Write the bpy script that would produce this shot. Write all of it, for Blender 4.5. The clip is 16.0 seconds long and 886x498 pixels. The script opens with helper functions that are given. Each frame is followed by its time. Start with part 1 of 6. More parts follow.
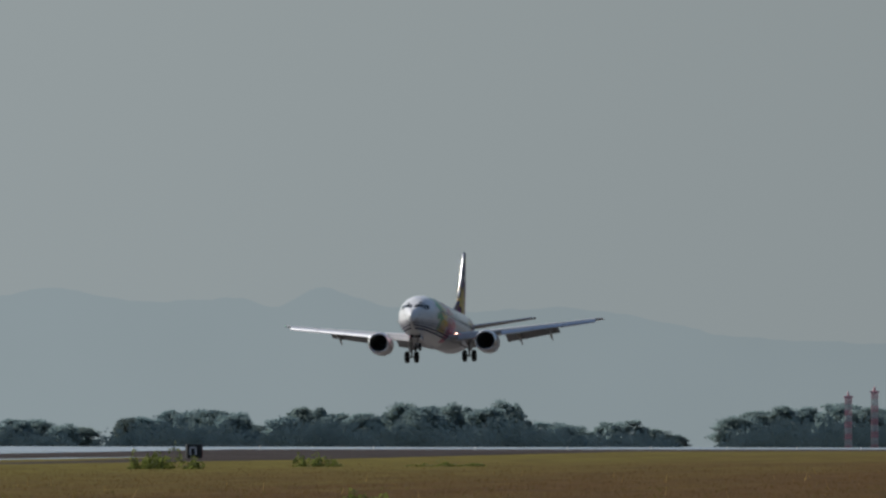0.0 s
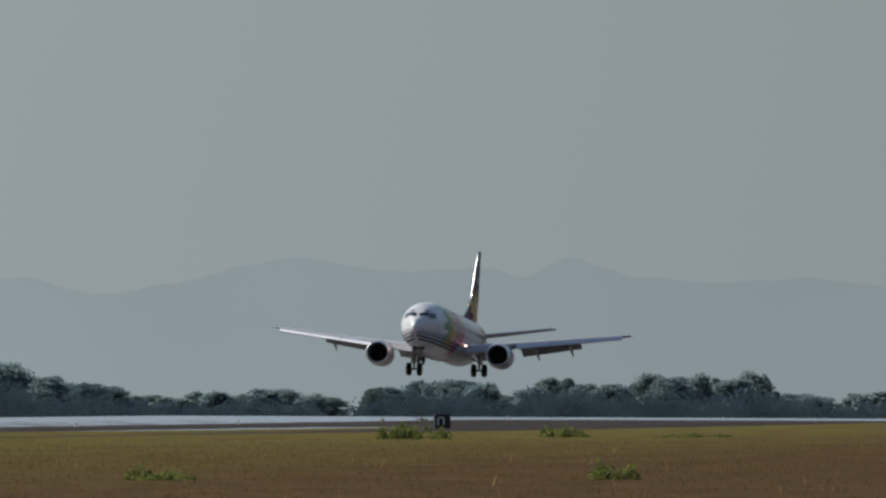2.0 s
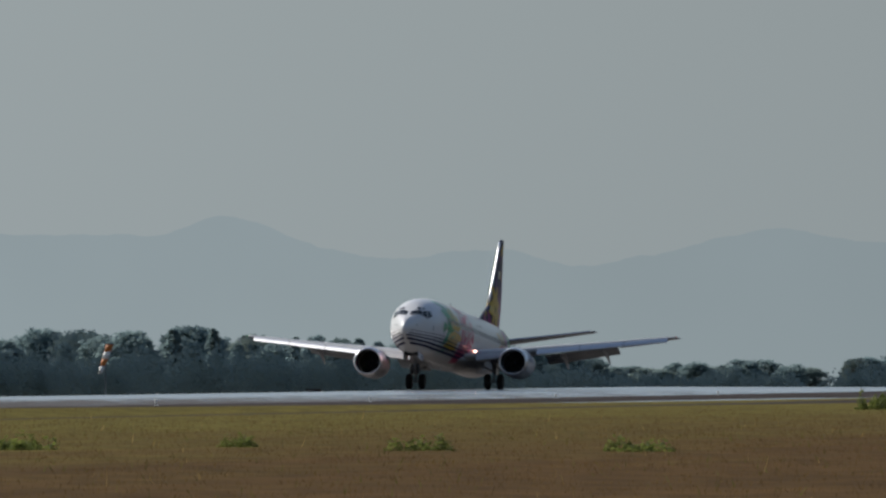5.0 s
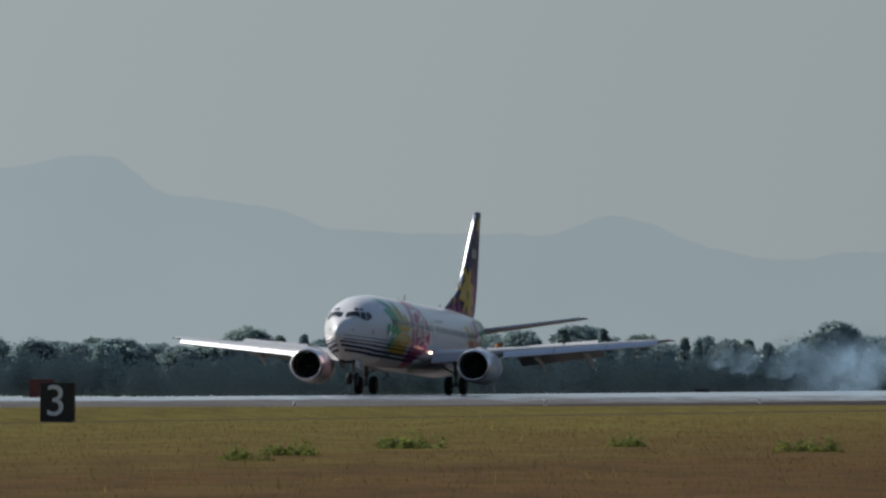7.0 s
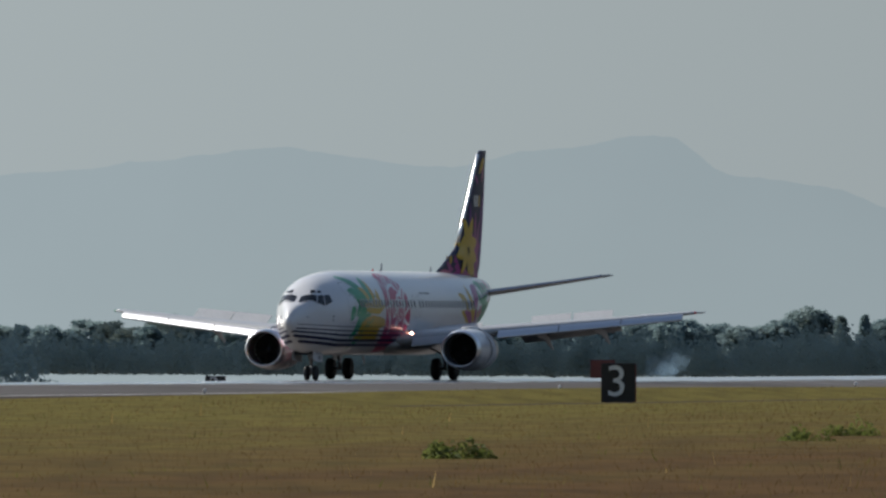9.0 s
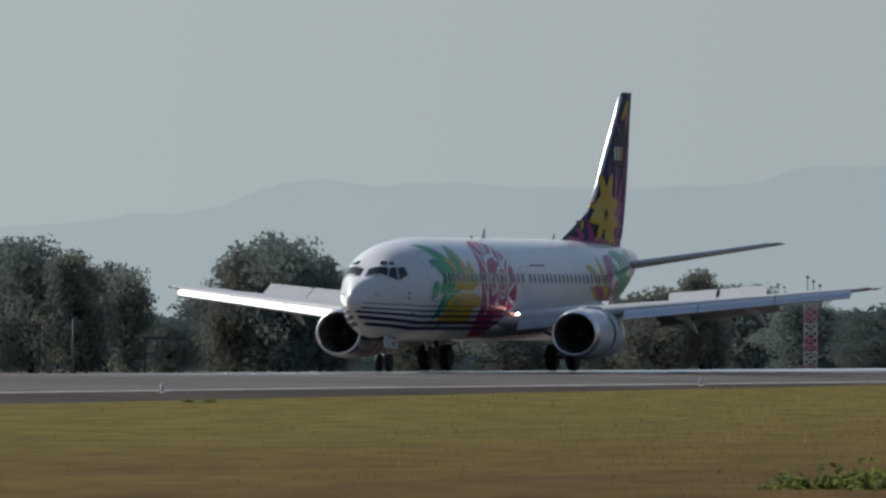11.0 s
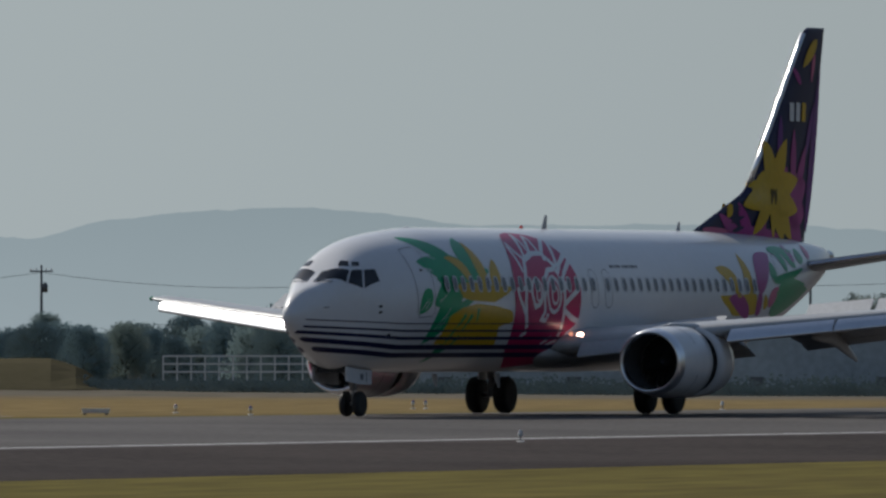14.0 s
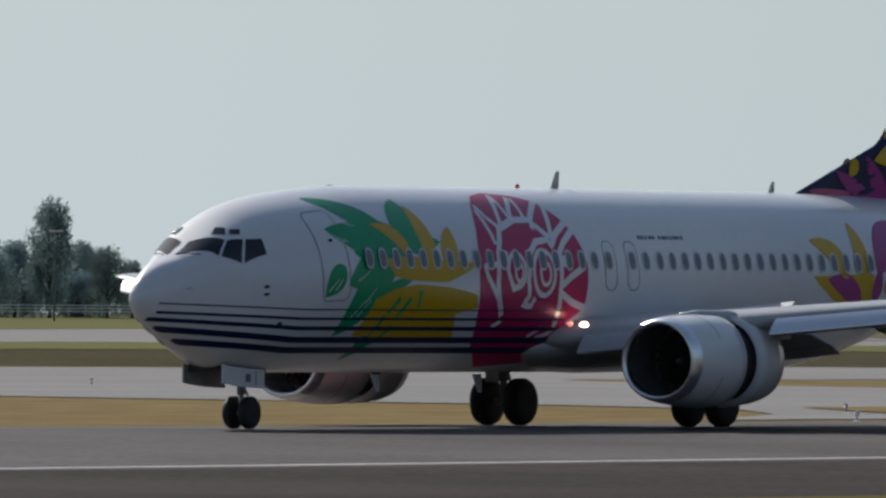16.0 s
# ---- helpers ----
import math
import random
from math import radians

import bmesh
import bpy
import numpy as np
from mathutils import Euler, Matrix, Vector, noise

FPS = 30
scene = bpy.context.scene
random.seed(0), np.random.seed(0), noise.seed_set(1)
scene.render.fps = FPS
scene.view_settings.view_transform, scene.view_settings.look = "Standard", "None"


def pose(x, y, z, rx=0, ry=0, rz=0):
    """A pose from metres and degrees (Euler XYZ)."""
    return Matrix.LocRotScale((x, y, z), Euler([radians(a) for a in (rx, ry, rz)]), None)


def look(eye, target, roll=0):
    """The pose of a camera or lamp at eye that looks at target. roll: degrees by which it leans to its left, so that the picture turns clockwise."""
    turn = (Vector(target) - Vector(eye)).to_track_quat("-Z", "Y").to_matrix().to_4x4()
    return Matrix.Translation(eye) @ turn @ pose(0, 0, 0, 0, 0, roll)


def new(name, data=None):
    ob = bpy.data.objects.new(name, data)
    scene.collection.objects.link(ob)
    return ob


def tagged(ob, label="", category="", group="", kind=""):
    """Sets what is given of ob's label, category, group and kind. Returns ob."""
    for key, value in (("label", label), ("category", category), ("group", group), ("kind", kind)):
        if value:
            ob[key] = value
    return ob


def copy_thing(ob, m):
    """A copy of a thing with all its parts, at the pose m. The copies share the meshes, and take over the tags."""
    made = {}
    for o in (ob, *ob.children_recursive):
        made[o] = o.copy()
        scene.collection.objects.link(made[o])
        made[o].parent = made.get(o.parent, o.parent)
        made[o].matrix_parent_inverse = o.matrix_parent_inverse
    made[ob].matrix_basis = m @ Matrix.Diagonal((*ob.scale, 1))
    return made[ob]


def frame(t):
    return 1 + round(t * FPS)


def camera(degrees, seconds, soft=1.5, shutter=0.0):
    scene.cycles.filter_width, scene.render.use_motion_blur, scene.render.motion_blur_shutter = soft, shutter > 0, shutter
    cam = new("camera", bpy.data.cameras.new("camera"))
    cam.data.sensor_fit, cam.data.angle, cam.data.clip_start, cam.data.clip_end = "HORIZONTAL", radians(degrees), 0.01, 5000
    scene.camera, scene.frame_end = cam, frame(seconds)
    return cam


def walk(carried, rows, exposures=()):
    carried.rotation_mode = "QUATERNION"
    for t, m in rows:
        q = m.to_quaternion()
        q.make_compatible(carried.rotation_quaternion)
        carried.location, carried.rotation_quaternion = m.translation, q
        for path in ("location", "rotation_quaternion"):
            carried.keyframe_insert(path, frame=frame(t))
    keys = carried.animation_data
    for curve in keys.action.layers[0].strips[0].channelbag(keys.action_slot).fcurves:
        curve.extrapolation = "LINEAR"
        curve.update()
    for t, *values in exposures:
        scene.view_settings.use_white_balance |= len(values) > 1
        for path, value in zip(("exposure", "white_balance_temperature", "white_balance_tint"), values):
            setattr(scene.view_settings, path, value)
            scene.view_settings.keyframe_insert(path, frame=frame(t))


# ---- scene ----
EYE = Vector((0, 0, 2.5))
cam = camera(3.545, 16.0, soft=2.6)
# the camera stands at the airfield fence and pans with the aircraft: seconds, pan, tilt, roll
PANS = [
    (0.0, 82.284, 0.6270, -0.09),
    (0.5, 82.027, 0.5420, -0.05),
    (1.0, 81.806, 0.5120, -0.12),
    (1.5, 81.509, 0.5270, -0.01),
    (2.0, 81.290, 0.5090, 0.07),
    (2.5, 80.990, 0.4870, -0.28),
    (3.0, 80.679, 0.4560, 0.07),
    (3.5, 80.347, 0.4120, 0.15),
    (4.0, 80.002, 0.4090, 0.29),
    (4.2, 79.881, 0.4140, 0.15),
    (6.3, 78.430, 0.3830, 0.30),
    (6.5, 78.243, 0.3970, 0.37),
    (7.0, 77.811, 0.3910, 0.30),
    (7.5, 77.324, 0.3600, 0.30),
    (8.0, 76.759, 0.3110, 0.18),
    (8.5, 76.224, 0.3050, 0.20),
    (10.8, 72.267, 0.2370, 0.20),
    (11.0, 71.848, 0.2292, 0.21),
    (11.5, 70.699, 0.2268, 0.28),
    (12.0, 69.632, 0.2407, -0.03),
    (12.5, 68.445, 0.2838, 0.07),
    (13.0, 67.256, 0.2933, -0.38),
    (13.5, 65.761, 0.2822, -0.26),
    (14.0, 64.070, 0.3061, -0.01),
    (14.5, 62.301, 0.3022, 0.06),
    (15.0, 60.484, 0.2932, -0.03),
    (15.5, 58.376, 0.2788, 0.15),
    (16.0, 55.964, 0.2518, 0.27),
]
# the aircraft: seconds, place along the runway, height, pitch, yaw, bank
FLIGHT = [
    (0.0, 1275.20, 6.40, 3.9, -0.50, -1.3),
    (0.5, 1239.10, 5.43, 3.8, -0.30, -1.9),
    (1.0, 1202.90, 4.37, 3.6, 0.00, -1.0),
    (1.5, 1166.80, 3.44, 3.4, 0.80, 0.5),
    (2.0, 1131.10, 2.48, 3.7, 0.50, 1.4),
    (2.5, 1095.80, 1.50, 4.3, 0.70, 2.2),
    (3.0, 1061.20, 0.80, 5.2, 0.70, 1.9),
    (3.5, 1027.20, 0.36, 4.6, 0.70, 1.6),
    (4.0, 993.60, 0.31, 4.4, 0.50, 0.6),
    (4.2, 980.10, 0.25, 4.2, 0.70, 0.6),
    (5.0, 926.00, -0.28, 4.2, 0.10, 0.3),
    (6.3, 839.30, -0.26, 3.0, -0.80, 0.0),
    (6.5, 825.90, -0.25, 3.2, -0.80, 0.0),
    (7.0, 792.50, -0.23, 2.3, -0.80, 0.0),
    (7.5, 759.40, -0.21, 1.7, -0.80, 0.0),
    (8.0, 726.80, -0.20, 0.1, -0.80, 0.0),
    (8.5, 694.80, -0.18, 0.0, -0.80, 0.0),
    (10.8, 547.05, -0.03, 0.0, -0.20, 0.0),
    (11.0, 534.81, -0.02, 0.0, -0.12, 0.0),
    (11.5, 505.02, -0.01, 0.0, -0.06, 0.0),
    (12.0, 475.55, -0.03, 0.0, 0.18, 0.0),
    (12.5, 446.83, 0.01, 0.0, 0.28, 0.0),
    (13.0, 418.67, 0.01, 0.0, 0.23, 0.0),
    (13.5, 391.20, 0.01, 0.0, 0.31, 0.0),
    (14.0, 364.32, 0.02, 0.0, 0.24, 0.0),
    (14.5, 338.36, -0.01, 0.0, 0.16, 0.0),
    (15.0, 312.95, 0.00, 0.0, 0.35, 0.0),
    (15.5, 287.24, 0.04, 0.0, 0.67, 0.0),
    (16.0, 262.48, 0.01, 0.0, 0.89, 0.0),
]


def aim(az, el):
    """The direction of a compass angle (from +Y towards +X) and a height angle, in degrees."""
    a, e = radians(az), radians(el)
    return Vector((math.sin(a) * math.cos(e), math.cos(a) * math.cos(e), math.sin(e)))


def spot(az, dist, z=0.0):
    """A place at a compass angle and a ground distance from the camera."""
    return Vector((math.sin(radians(az)) * dist, math.cos(radians(az)) * dist, z))


walk(cam, [(t, look(EYE, EYE + aim(az, el) * 100, roll)) for t, az, el, roll in PANS],
     exposures=[(0, 0.0), (6.3, 0.0), (8.5, 0.1), (11, 0.1), (12.5, -0.22), (13.5, -0.28), (14.5, -0.25), (15.3, -0.12), (16, 0.08)])

# ---- light: a hazy sky, a winter sun beyond the runway ----
SUN_AZ, SUN_EL = 20.0, 36.0
world = bpy.data.worlds.new("sky")
scene.world = world
world.use_nodes = True
wn, wl = world.node_tree.nodes, world.node_tree.links
sky = wn.new("ShaderNodeTexSky")
sky.sky_type, sky.sun_disc = "NISHITA", False
sky.sun_elevation, sky.sun_rotation = radians(SUN_EL), radians(SUN_AZ)
sky.air_density, sky.dust_density, sky.ozone_density = 1.0, 1.0, 1.0
# winter haze: the sky pales to one grey-blue towards the horizon
SKY = 0.09
place_, sep_, low_, mix_ = (wn.new("ShaderNode" + k) for k in ("TexCoord", "SeparateXYZ", "MapRange", "Mix"))
wl.new(place_.outputs["Generated"], sep_.inputs[0]), wl.new(sep_.outputs["Z"], low_.inputs["Value"])
low_.interpolation_type = "SMOOTHSTEP"
low_.inputs["From Min"].default_value, low_.inputs["From Max"].default_value = 0.0, 0.35
low_.inputs["To Min"].default_value, low_.inputs["To Max"].default_value = 1.0, 0.1
mix_.data_type = "RGBA"
# the haze is brighter towards the sun
toward, tint_ = wn.new("ShaderNodeVectorMath"), wn.new("ShaderNodeVectorMath")
toward.operation, tint_.operation = "DOT_PRODUCT", "SCALE"
toward.inputs[1].default_value = aim(SUN_AZ, 0)
tint_.inputs[0].default_value = (0.955 / SKY, 1.09 / SKY, 1.13 / SKY)
wl.new(place_.outputs["Generated"], toward.inputs[0])


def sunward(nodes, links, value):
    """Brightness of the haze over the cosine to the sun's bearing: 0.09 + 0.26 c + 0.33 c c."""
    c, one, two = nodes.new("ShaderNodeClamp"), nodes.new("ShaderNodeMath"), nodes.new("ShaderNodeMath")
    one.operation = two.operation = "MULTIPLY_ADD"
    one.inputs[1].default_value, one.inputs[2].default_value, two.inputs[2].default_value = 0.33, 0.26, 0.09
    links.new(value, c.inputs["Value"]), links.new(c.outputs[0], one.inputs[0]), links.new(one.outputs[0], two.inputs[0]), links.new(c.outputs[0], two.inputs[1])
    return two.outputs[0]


wl.new(sunward(wn, wl, toward.outputs["Value"]), tint_.inputs["Scale"]), wl.new(tint_.outputs[0], mix_.inputs["B"])
wl.new(low_.outputs[0], mix_.inputs["Factor"]), wl.new(sky.outputs[0], mix_.inputs["A"])
wl.new(mix_.outputs["Result"], wn["Background"].inputs[0])
wn["Background"].inputs[1].default_value = SKY
sun_data = bpy.data.lights.new("sun", "SUN")
sun_data.energy, sun_data.angle, sun_data.color = 4.1, radians(0.53), (1, 0.95, 0.87)
sun = new("sun", sun_data)
sun.matrix_world = look(aim(SUN_AZ, SUN_EL) * 100, (0, 0, 0))

# ---- materials ----
def material(name, colour, rough=0.6, metal=0.0, vary=0.0, scale=1.0, bump=0.0, second=None, coat=0.0, spec=0.5, fine=8.0, island=False):
    """A surface with two scales of variation: broad patches and fine grain, and a little relief."""
    m = bpy.data.materials.new(name)
    m.use_nodes = True
    n, l = m.node_tree.nodes, m.node_tree.links
    b = n["Principled BSDF"]
    b.inputs["Base Color"].default_value = (*colour, 1)
    b.inputs["Roughness"].default_value = rough
    b.inputs["Metallic"].default_value = metal
    b.inputs["Specular IOR Level"].default_value = spec
    b.inputs["Coat Weight"].default_value = coat
    b.inputs["Coat Roughness"].default_value = 0.08
    if vary or second or bump:
        tc = n.new("ShaderNodeTexCoord")
        big, small = n.new("ShaderNodeTexNoise"), n.new("ShaderNodeTexNoise")
        for t, s, d in ((big, scale, 4), (small, scale * fine, 3)):
            t.inputs["Scale"].default_value, t.inputs["Detail"].default_value = s, d
            l.new(tc.outputs["Object"], t.inputs["Vector"])
        mix = n.new("ShaderNodeMath")
        mix.operation = "ADD"
        l.new(big.outputs["Fac"], mix.inputs[0]), l.new(small.outputs["Fac"], mix.inputs[1])
        ramp = n.new("ShaderNodeMapRange")
        ramp.inputs["From Min"].default_value, ramp.inputs["From Max"].default_value = 0.75, 1.25
        l.new(mix.outputs[0], ramp.inputs["Value"])
        col = n.new("ShaderNodeMix")
        col.data_type = "RGBA"
        other = second or tuple(min(1, c * (1 + vary)) for c in colour)
        base = colour if second else tuple(c * (1 - vary) for c in colour)
        col.inputs["A"].default_value, col.inputs["B"].default_value = (*base, 1), (*other, 1)
        l.new(ramp.outputs[0], col.inputs["Factor"])
        out = col.outputs["Result"]
        if island:
            geo, hsv = n.new("ShaderNodeNewGeometry"), n.new("ShaderNodeHueSaturation")
            rng = n.new("ShaderNodeMapRange")
            rng.inputs["To Min"].default_value, rng.inputs["To Max"].default_value = 1 - island, 1 + island
            l.new(geo.outputs["Random Per Island"], rng.inputs["Value"])
            l.new(rng.outputs[0], hsv.inputs["Value"]), l.new(out, hsv.inputs["Color"])
            out = hsv.outputs[0]
        l.new(out, b.inputs["Base Color"])
        if bump:
            bp = n.new("ShaderNodeBump")
            bp.inputs["Strength"].default_value, bp.inputs["Distance"].default_value = 0.6, bump
            l.new(small.outputs["Fac"], bp.inputs["Height"]), l.new(bp.outputs[0], b.inputs["Normal"])
    return m


def glow(name, colour, strength):
    m = bpy.data.materials.new(name)
    m.use_nodes = True
    b = m.node_tree.nodes["Principled BSDF"]
    b.inputs["Base Color"].default_value = (*colour, 1)
    b.inputs["Emission Color"].default_value = (*colour, 1)
    b.inputs["Emission Strength"].default_value = strength
    return m


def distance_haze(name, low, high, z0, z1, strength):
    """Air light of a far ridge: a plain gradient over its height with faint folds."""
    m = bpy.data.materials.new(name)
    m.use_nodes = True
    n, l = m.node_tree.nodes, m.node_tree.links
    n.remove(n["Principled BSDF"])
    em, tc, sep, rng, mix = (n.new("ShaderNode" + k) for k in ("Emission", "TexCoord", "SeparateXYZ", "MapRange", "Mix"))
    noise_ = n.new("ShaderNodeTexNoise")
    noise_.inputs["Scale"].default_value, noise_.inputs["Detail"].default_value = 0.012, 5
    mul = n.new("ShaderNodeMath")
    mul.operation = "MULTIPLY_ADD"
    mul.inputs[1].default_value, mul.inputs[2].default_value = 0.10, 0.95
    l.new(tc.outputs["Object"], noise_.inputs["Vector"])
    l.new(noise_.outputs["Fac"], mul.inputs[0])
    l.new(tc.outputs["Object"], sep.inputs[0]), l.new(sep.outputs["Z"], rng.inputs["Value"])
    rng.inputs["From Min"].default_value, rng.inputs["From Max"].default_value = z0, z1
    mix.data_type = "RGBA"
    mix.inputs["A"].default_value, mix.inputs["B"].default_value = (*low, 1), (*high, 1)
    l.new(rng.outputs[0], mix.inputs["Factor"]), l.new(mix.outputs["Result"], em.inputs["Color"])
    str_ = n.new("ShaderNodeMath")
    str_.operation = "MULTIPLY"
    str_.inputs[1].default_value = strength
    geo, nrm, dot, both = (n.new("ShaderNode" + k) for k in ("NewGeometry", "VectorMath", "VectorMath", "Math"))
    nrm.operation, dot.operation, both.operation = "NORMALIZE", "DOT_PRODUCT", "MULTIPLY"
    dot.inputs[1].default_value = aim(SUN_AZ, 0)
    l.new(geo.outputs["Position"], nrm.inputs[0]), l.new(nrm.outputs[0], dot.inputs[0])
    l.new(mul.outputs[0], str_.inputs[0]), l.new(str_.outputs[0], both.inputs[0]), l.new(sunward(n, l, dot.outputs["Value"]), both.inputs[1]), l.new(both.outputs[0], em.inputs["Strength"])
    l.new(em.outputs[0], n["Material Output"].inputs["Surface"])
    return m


def grass_material():
    m = material("grass", (0.072, 0.043, 0.0175), 0.95, scale=0.05, second=(0.091, 0.0525, 0.0205), bump=0.03, spec=0.03, fine=30)
    n, l = m.node_tree.nodes, m.node_tree.links
    tc, sep = n.new("ShaderNodeTexCoord"), n.new("ShaderNodeSeparateXYZ")
    l.new(tc.outputs["Object"], sep.inputs[0])
    big = n.new("ShaderNodeTexNoise")
    big.inputs["Scale"].default_value, big.inputs["Detail"].default_value = 0.035, 5
    stretch = n.new("ShaderNodeMapping")
    stretch.inputs["Scale"].default_value = (0.4, 4.5, 1)
    l.new(tc.outputs["Object"], stretch.inputs[0]), l.new(stretch.outputs[0], big.inputs["Vector"])
    shift = n.new("ShaderNodeMath")
    shift.operation = "MULTIPLY_ADD"
    shift.inputs[1].default_value = 70
    l.new(big.outputs["Fac"], shift.inputs[0]), l.new(sep.outputs["Y"], shift.inputs[2])
    out = n["Principled BSDF"].inputs["Base Color"].links[0].from_socket
    for lo, hi, colour in ((98, 150, (0.115, 0.095, 0.025)), (236, 250, (0.185, 0.132, 0.056))):
        band, mix = n.new("ShaderNodeMapRange"), n.new("ShaderNodeMix")
        band.inputs["From Min"].default_value, band.inputs["From Max"].default_value = lo, hi
        l.new(shift.outputs[0], band.inputs["Value"])
        mix.data_type = "RGBA"
        mix.inputs["B"].default_value = (*colour, 1)
        l.new(band.outputs[0], mix.inputs["Factor"]), l.new(out, mix.inputs["A"])
        out = mix.outputs["Result"]
    # duller, greyer growth beyond the runway's far half
    dull, east, north, both = n.new("ShaderNodeMix"), n.new("ShaderNodeMapRange"), n.new("ShaderNodeMapRange"), n.new("ShaderNodeMath")
    east.inputs["From Min"].default_value, east.inputs["From Max"].default_value = 500, 600
    north.inputs["From Min"].default_value, north.inputs["From Max"].default_value, both.operation = 200, 210, "MULTIPLY"
    dull.data_type = "RGBA"
    dull.inputs["B"].default_value = (0.125, 0.11, 0.085, 1)
    l.new(sep.outputs["X"], east.inputs["Value"]), l.new(sep.outputs["Y"], north.inputs["Value"]), l.new(east.outputs[0], both.inputs[0]), l.new(north.outputs[0], both.inputs[1])
    l.new(both.outputs[0], dull.inputs["Factor"]), l.new(out, dull.inputs["A"])
    out = dull.outputs["Result"]
    # streaks of paler dry growth
    fine = n.new("ShaderNodeTexNoise")
    fine.inputs["Scale"].default_value, fine.inputs["Detail"].default_value = 0.6, 6
    st2 = n.new("ShaderNodeMapping")
    turn = n.new("ShaderNodeMapping")
    turn.inputs["Rotation"].default_value = (0, 0, radians(76))
    st2.inputs["Scale"].default_value = (1.3, 0.3, 1)
    l.new(tc.outputs["Object"], turn.inputs[0]), l.new(turn.outputs[0], st2.inputs[0]), l.new(st2.outputs[0], fine.inputs["Vector"])
    val, hsv = n.new("ShaderNodeMapRange"), n.new("ShaderNodeHueSaturation")
    val.inputs["From Min"].default_value, val.inputs["From Max"].default_value = 0.3, 0.7
    val.inputs["To Min"].default_value, val.inputs["To Max"].default_value = 0.74, 1.26
    l.new(fine.outputs["Fac"], val.inputs["Value"]), l.new(val.outputs[0], hsv.inputs["Value"]), l.new(out, hsv.inputs["Color"])
    l.new(hsv.outputs[0], n["Principled BSDF"].inputs["Base Color"])
    return m


GRASS = grass_material()
ASPHALT = material("asphalt", (0.098, 0.09, 0.087), 0.75, vary=0.32, scale=0.08, bump=0.004, spec=0.06, fine=60)
SHOULDER = material("shoulder_asphalt", (0.048, 0.039, 0.036), 0.8, vary=0.42, scale=0.06, bump=0.004, spec=0.03, fine=60)
CONCRETE = material("concrete", (0.21, 0.20, 0.195), 0.8, vary=0.12, scale=0.06, spec=0.1, fine=40)

# very flat views of the hot runway mirror the sky: gloss grows as the view grazes
an, al = ASPHALT.node_tree.nodes, ASPHALT.node_tree.links
lw, reach, gloss, mixer = (an.new("ShaderNode" + k) for k in ("LayerWeight", "MapRange", "BsdfGlossy", "MixShader"))
reach.inputs["From Min"].default_value, reach.inputs["From Max"].default_value = 0.9958, 0.9966
# the hot layer of air shows from half a kilometre on
along, away, hot = an.new("ShaderNodeSeparateXYZ"), an.new("ShaderNodeMapRange"), an.new("ShaderNodeMath")
away.inputs["From Min"].default_value, away.inputs["From Max"].default_value, hot.operation = 470, 580, "MULTIPLY"
waver, wave_add, wave_tc = an.new("ShaderNodeTexNoise"), an.new("ShaderNodeMath"), an.new("ShaderNodeTexCoord")
waver.inputs["Scale"].default_value, waver.inputs["Detail"].default_value = 0.35, 3
wave_add.operation = "MULTIPLY_ADD"
wave_add.inputs[1].default_value = 0.004
al.new(wave_tc.outputs["Object"], waver.inputs["Vector"]), al.new(waver.outputs["Fac"], wave_add.inputs[0]), al.new(lw.outputs["Facing"], wave_add.inputs[2])
gloss.inputs["Roughness"].default_value = 0.22
gloss.inputs["Color"].default_value = (0.85, 0.87, 0.88, 1)
al.new(wave_add.outputs[0], reach.inputs["Value"]), al.new(reach.outputs[0], hot.inputs[0]), al.new(away.outputs[0], hot.inputs[1]), al.new(hot.outputs[0], mixer.inputs[0])
al.new(wave_tc.outputs["Object"], along.inputs[0]), al.new(along.outputs["X"], away.inputs["Value"])
al.new(an["Principled BSDF"].outputs[0], mixer.inputs[1]), al.new(gloss.outputs[0], mixer.inputs[2])
al.new(mixer.outputs[0], an["Material Output"].inputs["Surface"])
WHITE_LINE = material("white_line", (0.42, 0.42, 0.41), 0.7, vary=0.2, scale=0.5, spec=0.3)
def leaf_material(name, colour, other, through_, share=0.5):
    """Leaves: the tone varies from tree to tree and from leaf to leaf, and light passes through."""
    m = material(name, colour, 0.9, vary=0.12, scale=0.3, spec=0.0, island=0.08)
    n, l = m.node_tree.nodes, m.node_tree.links
    b = n["Principled BSDF"]
    info, ramp, mul = n.new("ShaderNodeObjectInfo"), n.new("ShaderNodeMapRange"), n.new("ShaderNodeMix")
    ramp.inputs["From Min"].default_value, ramp.inputs["From Max"].default_value = 0.35, 1.0
    mul.data_type = "RGBA"
    mul.inputs["B"].default_value = (*other, 1)
    l.new(info.outputs["Random"], ramp.inputs["Value"]), l.new(ramp.outputs[0], mul.inputs["Factor"])
    l.new(b.inputs["Base Color"].links[0].from_socket, mul.inputs["A"]), l.new(mul.outputs["Result"], b.inputs["Base Color"])
    tl, mx = n.new("ShaderNodeBsdfTranslucent"), n.new("ShaderNodeMixShader")
    tl.inputs["Color"].default_value = (*through_, 1)
    mx.inputs[0].default_value = share
    l.new(b.outputs[0], mx.inputs[1]), l.new(tl.outputs[0], mx.inputs[2]), l.new(mx.outputs[0], n["Material Output"].inputs["Surface"])
    return m


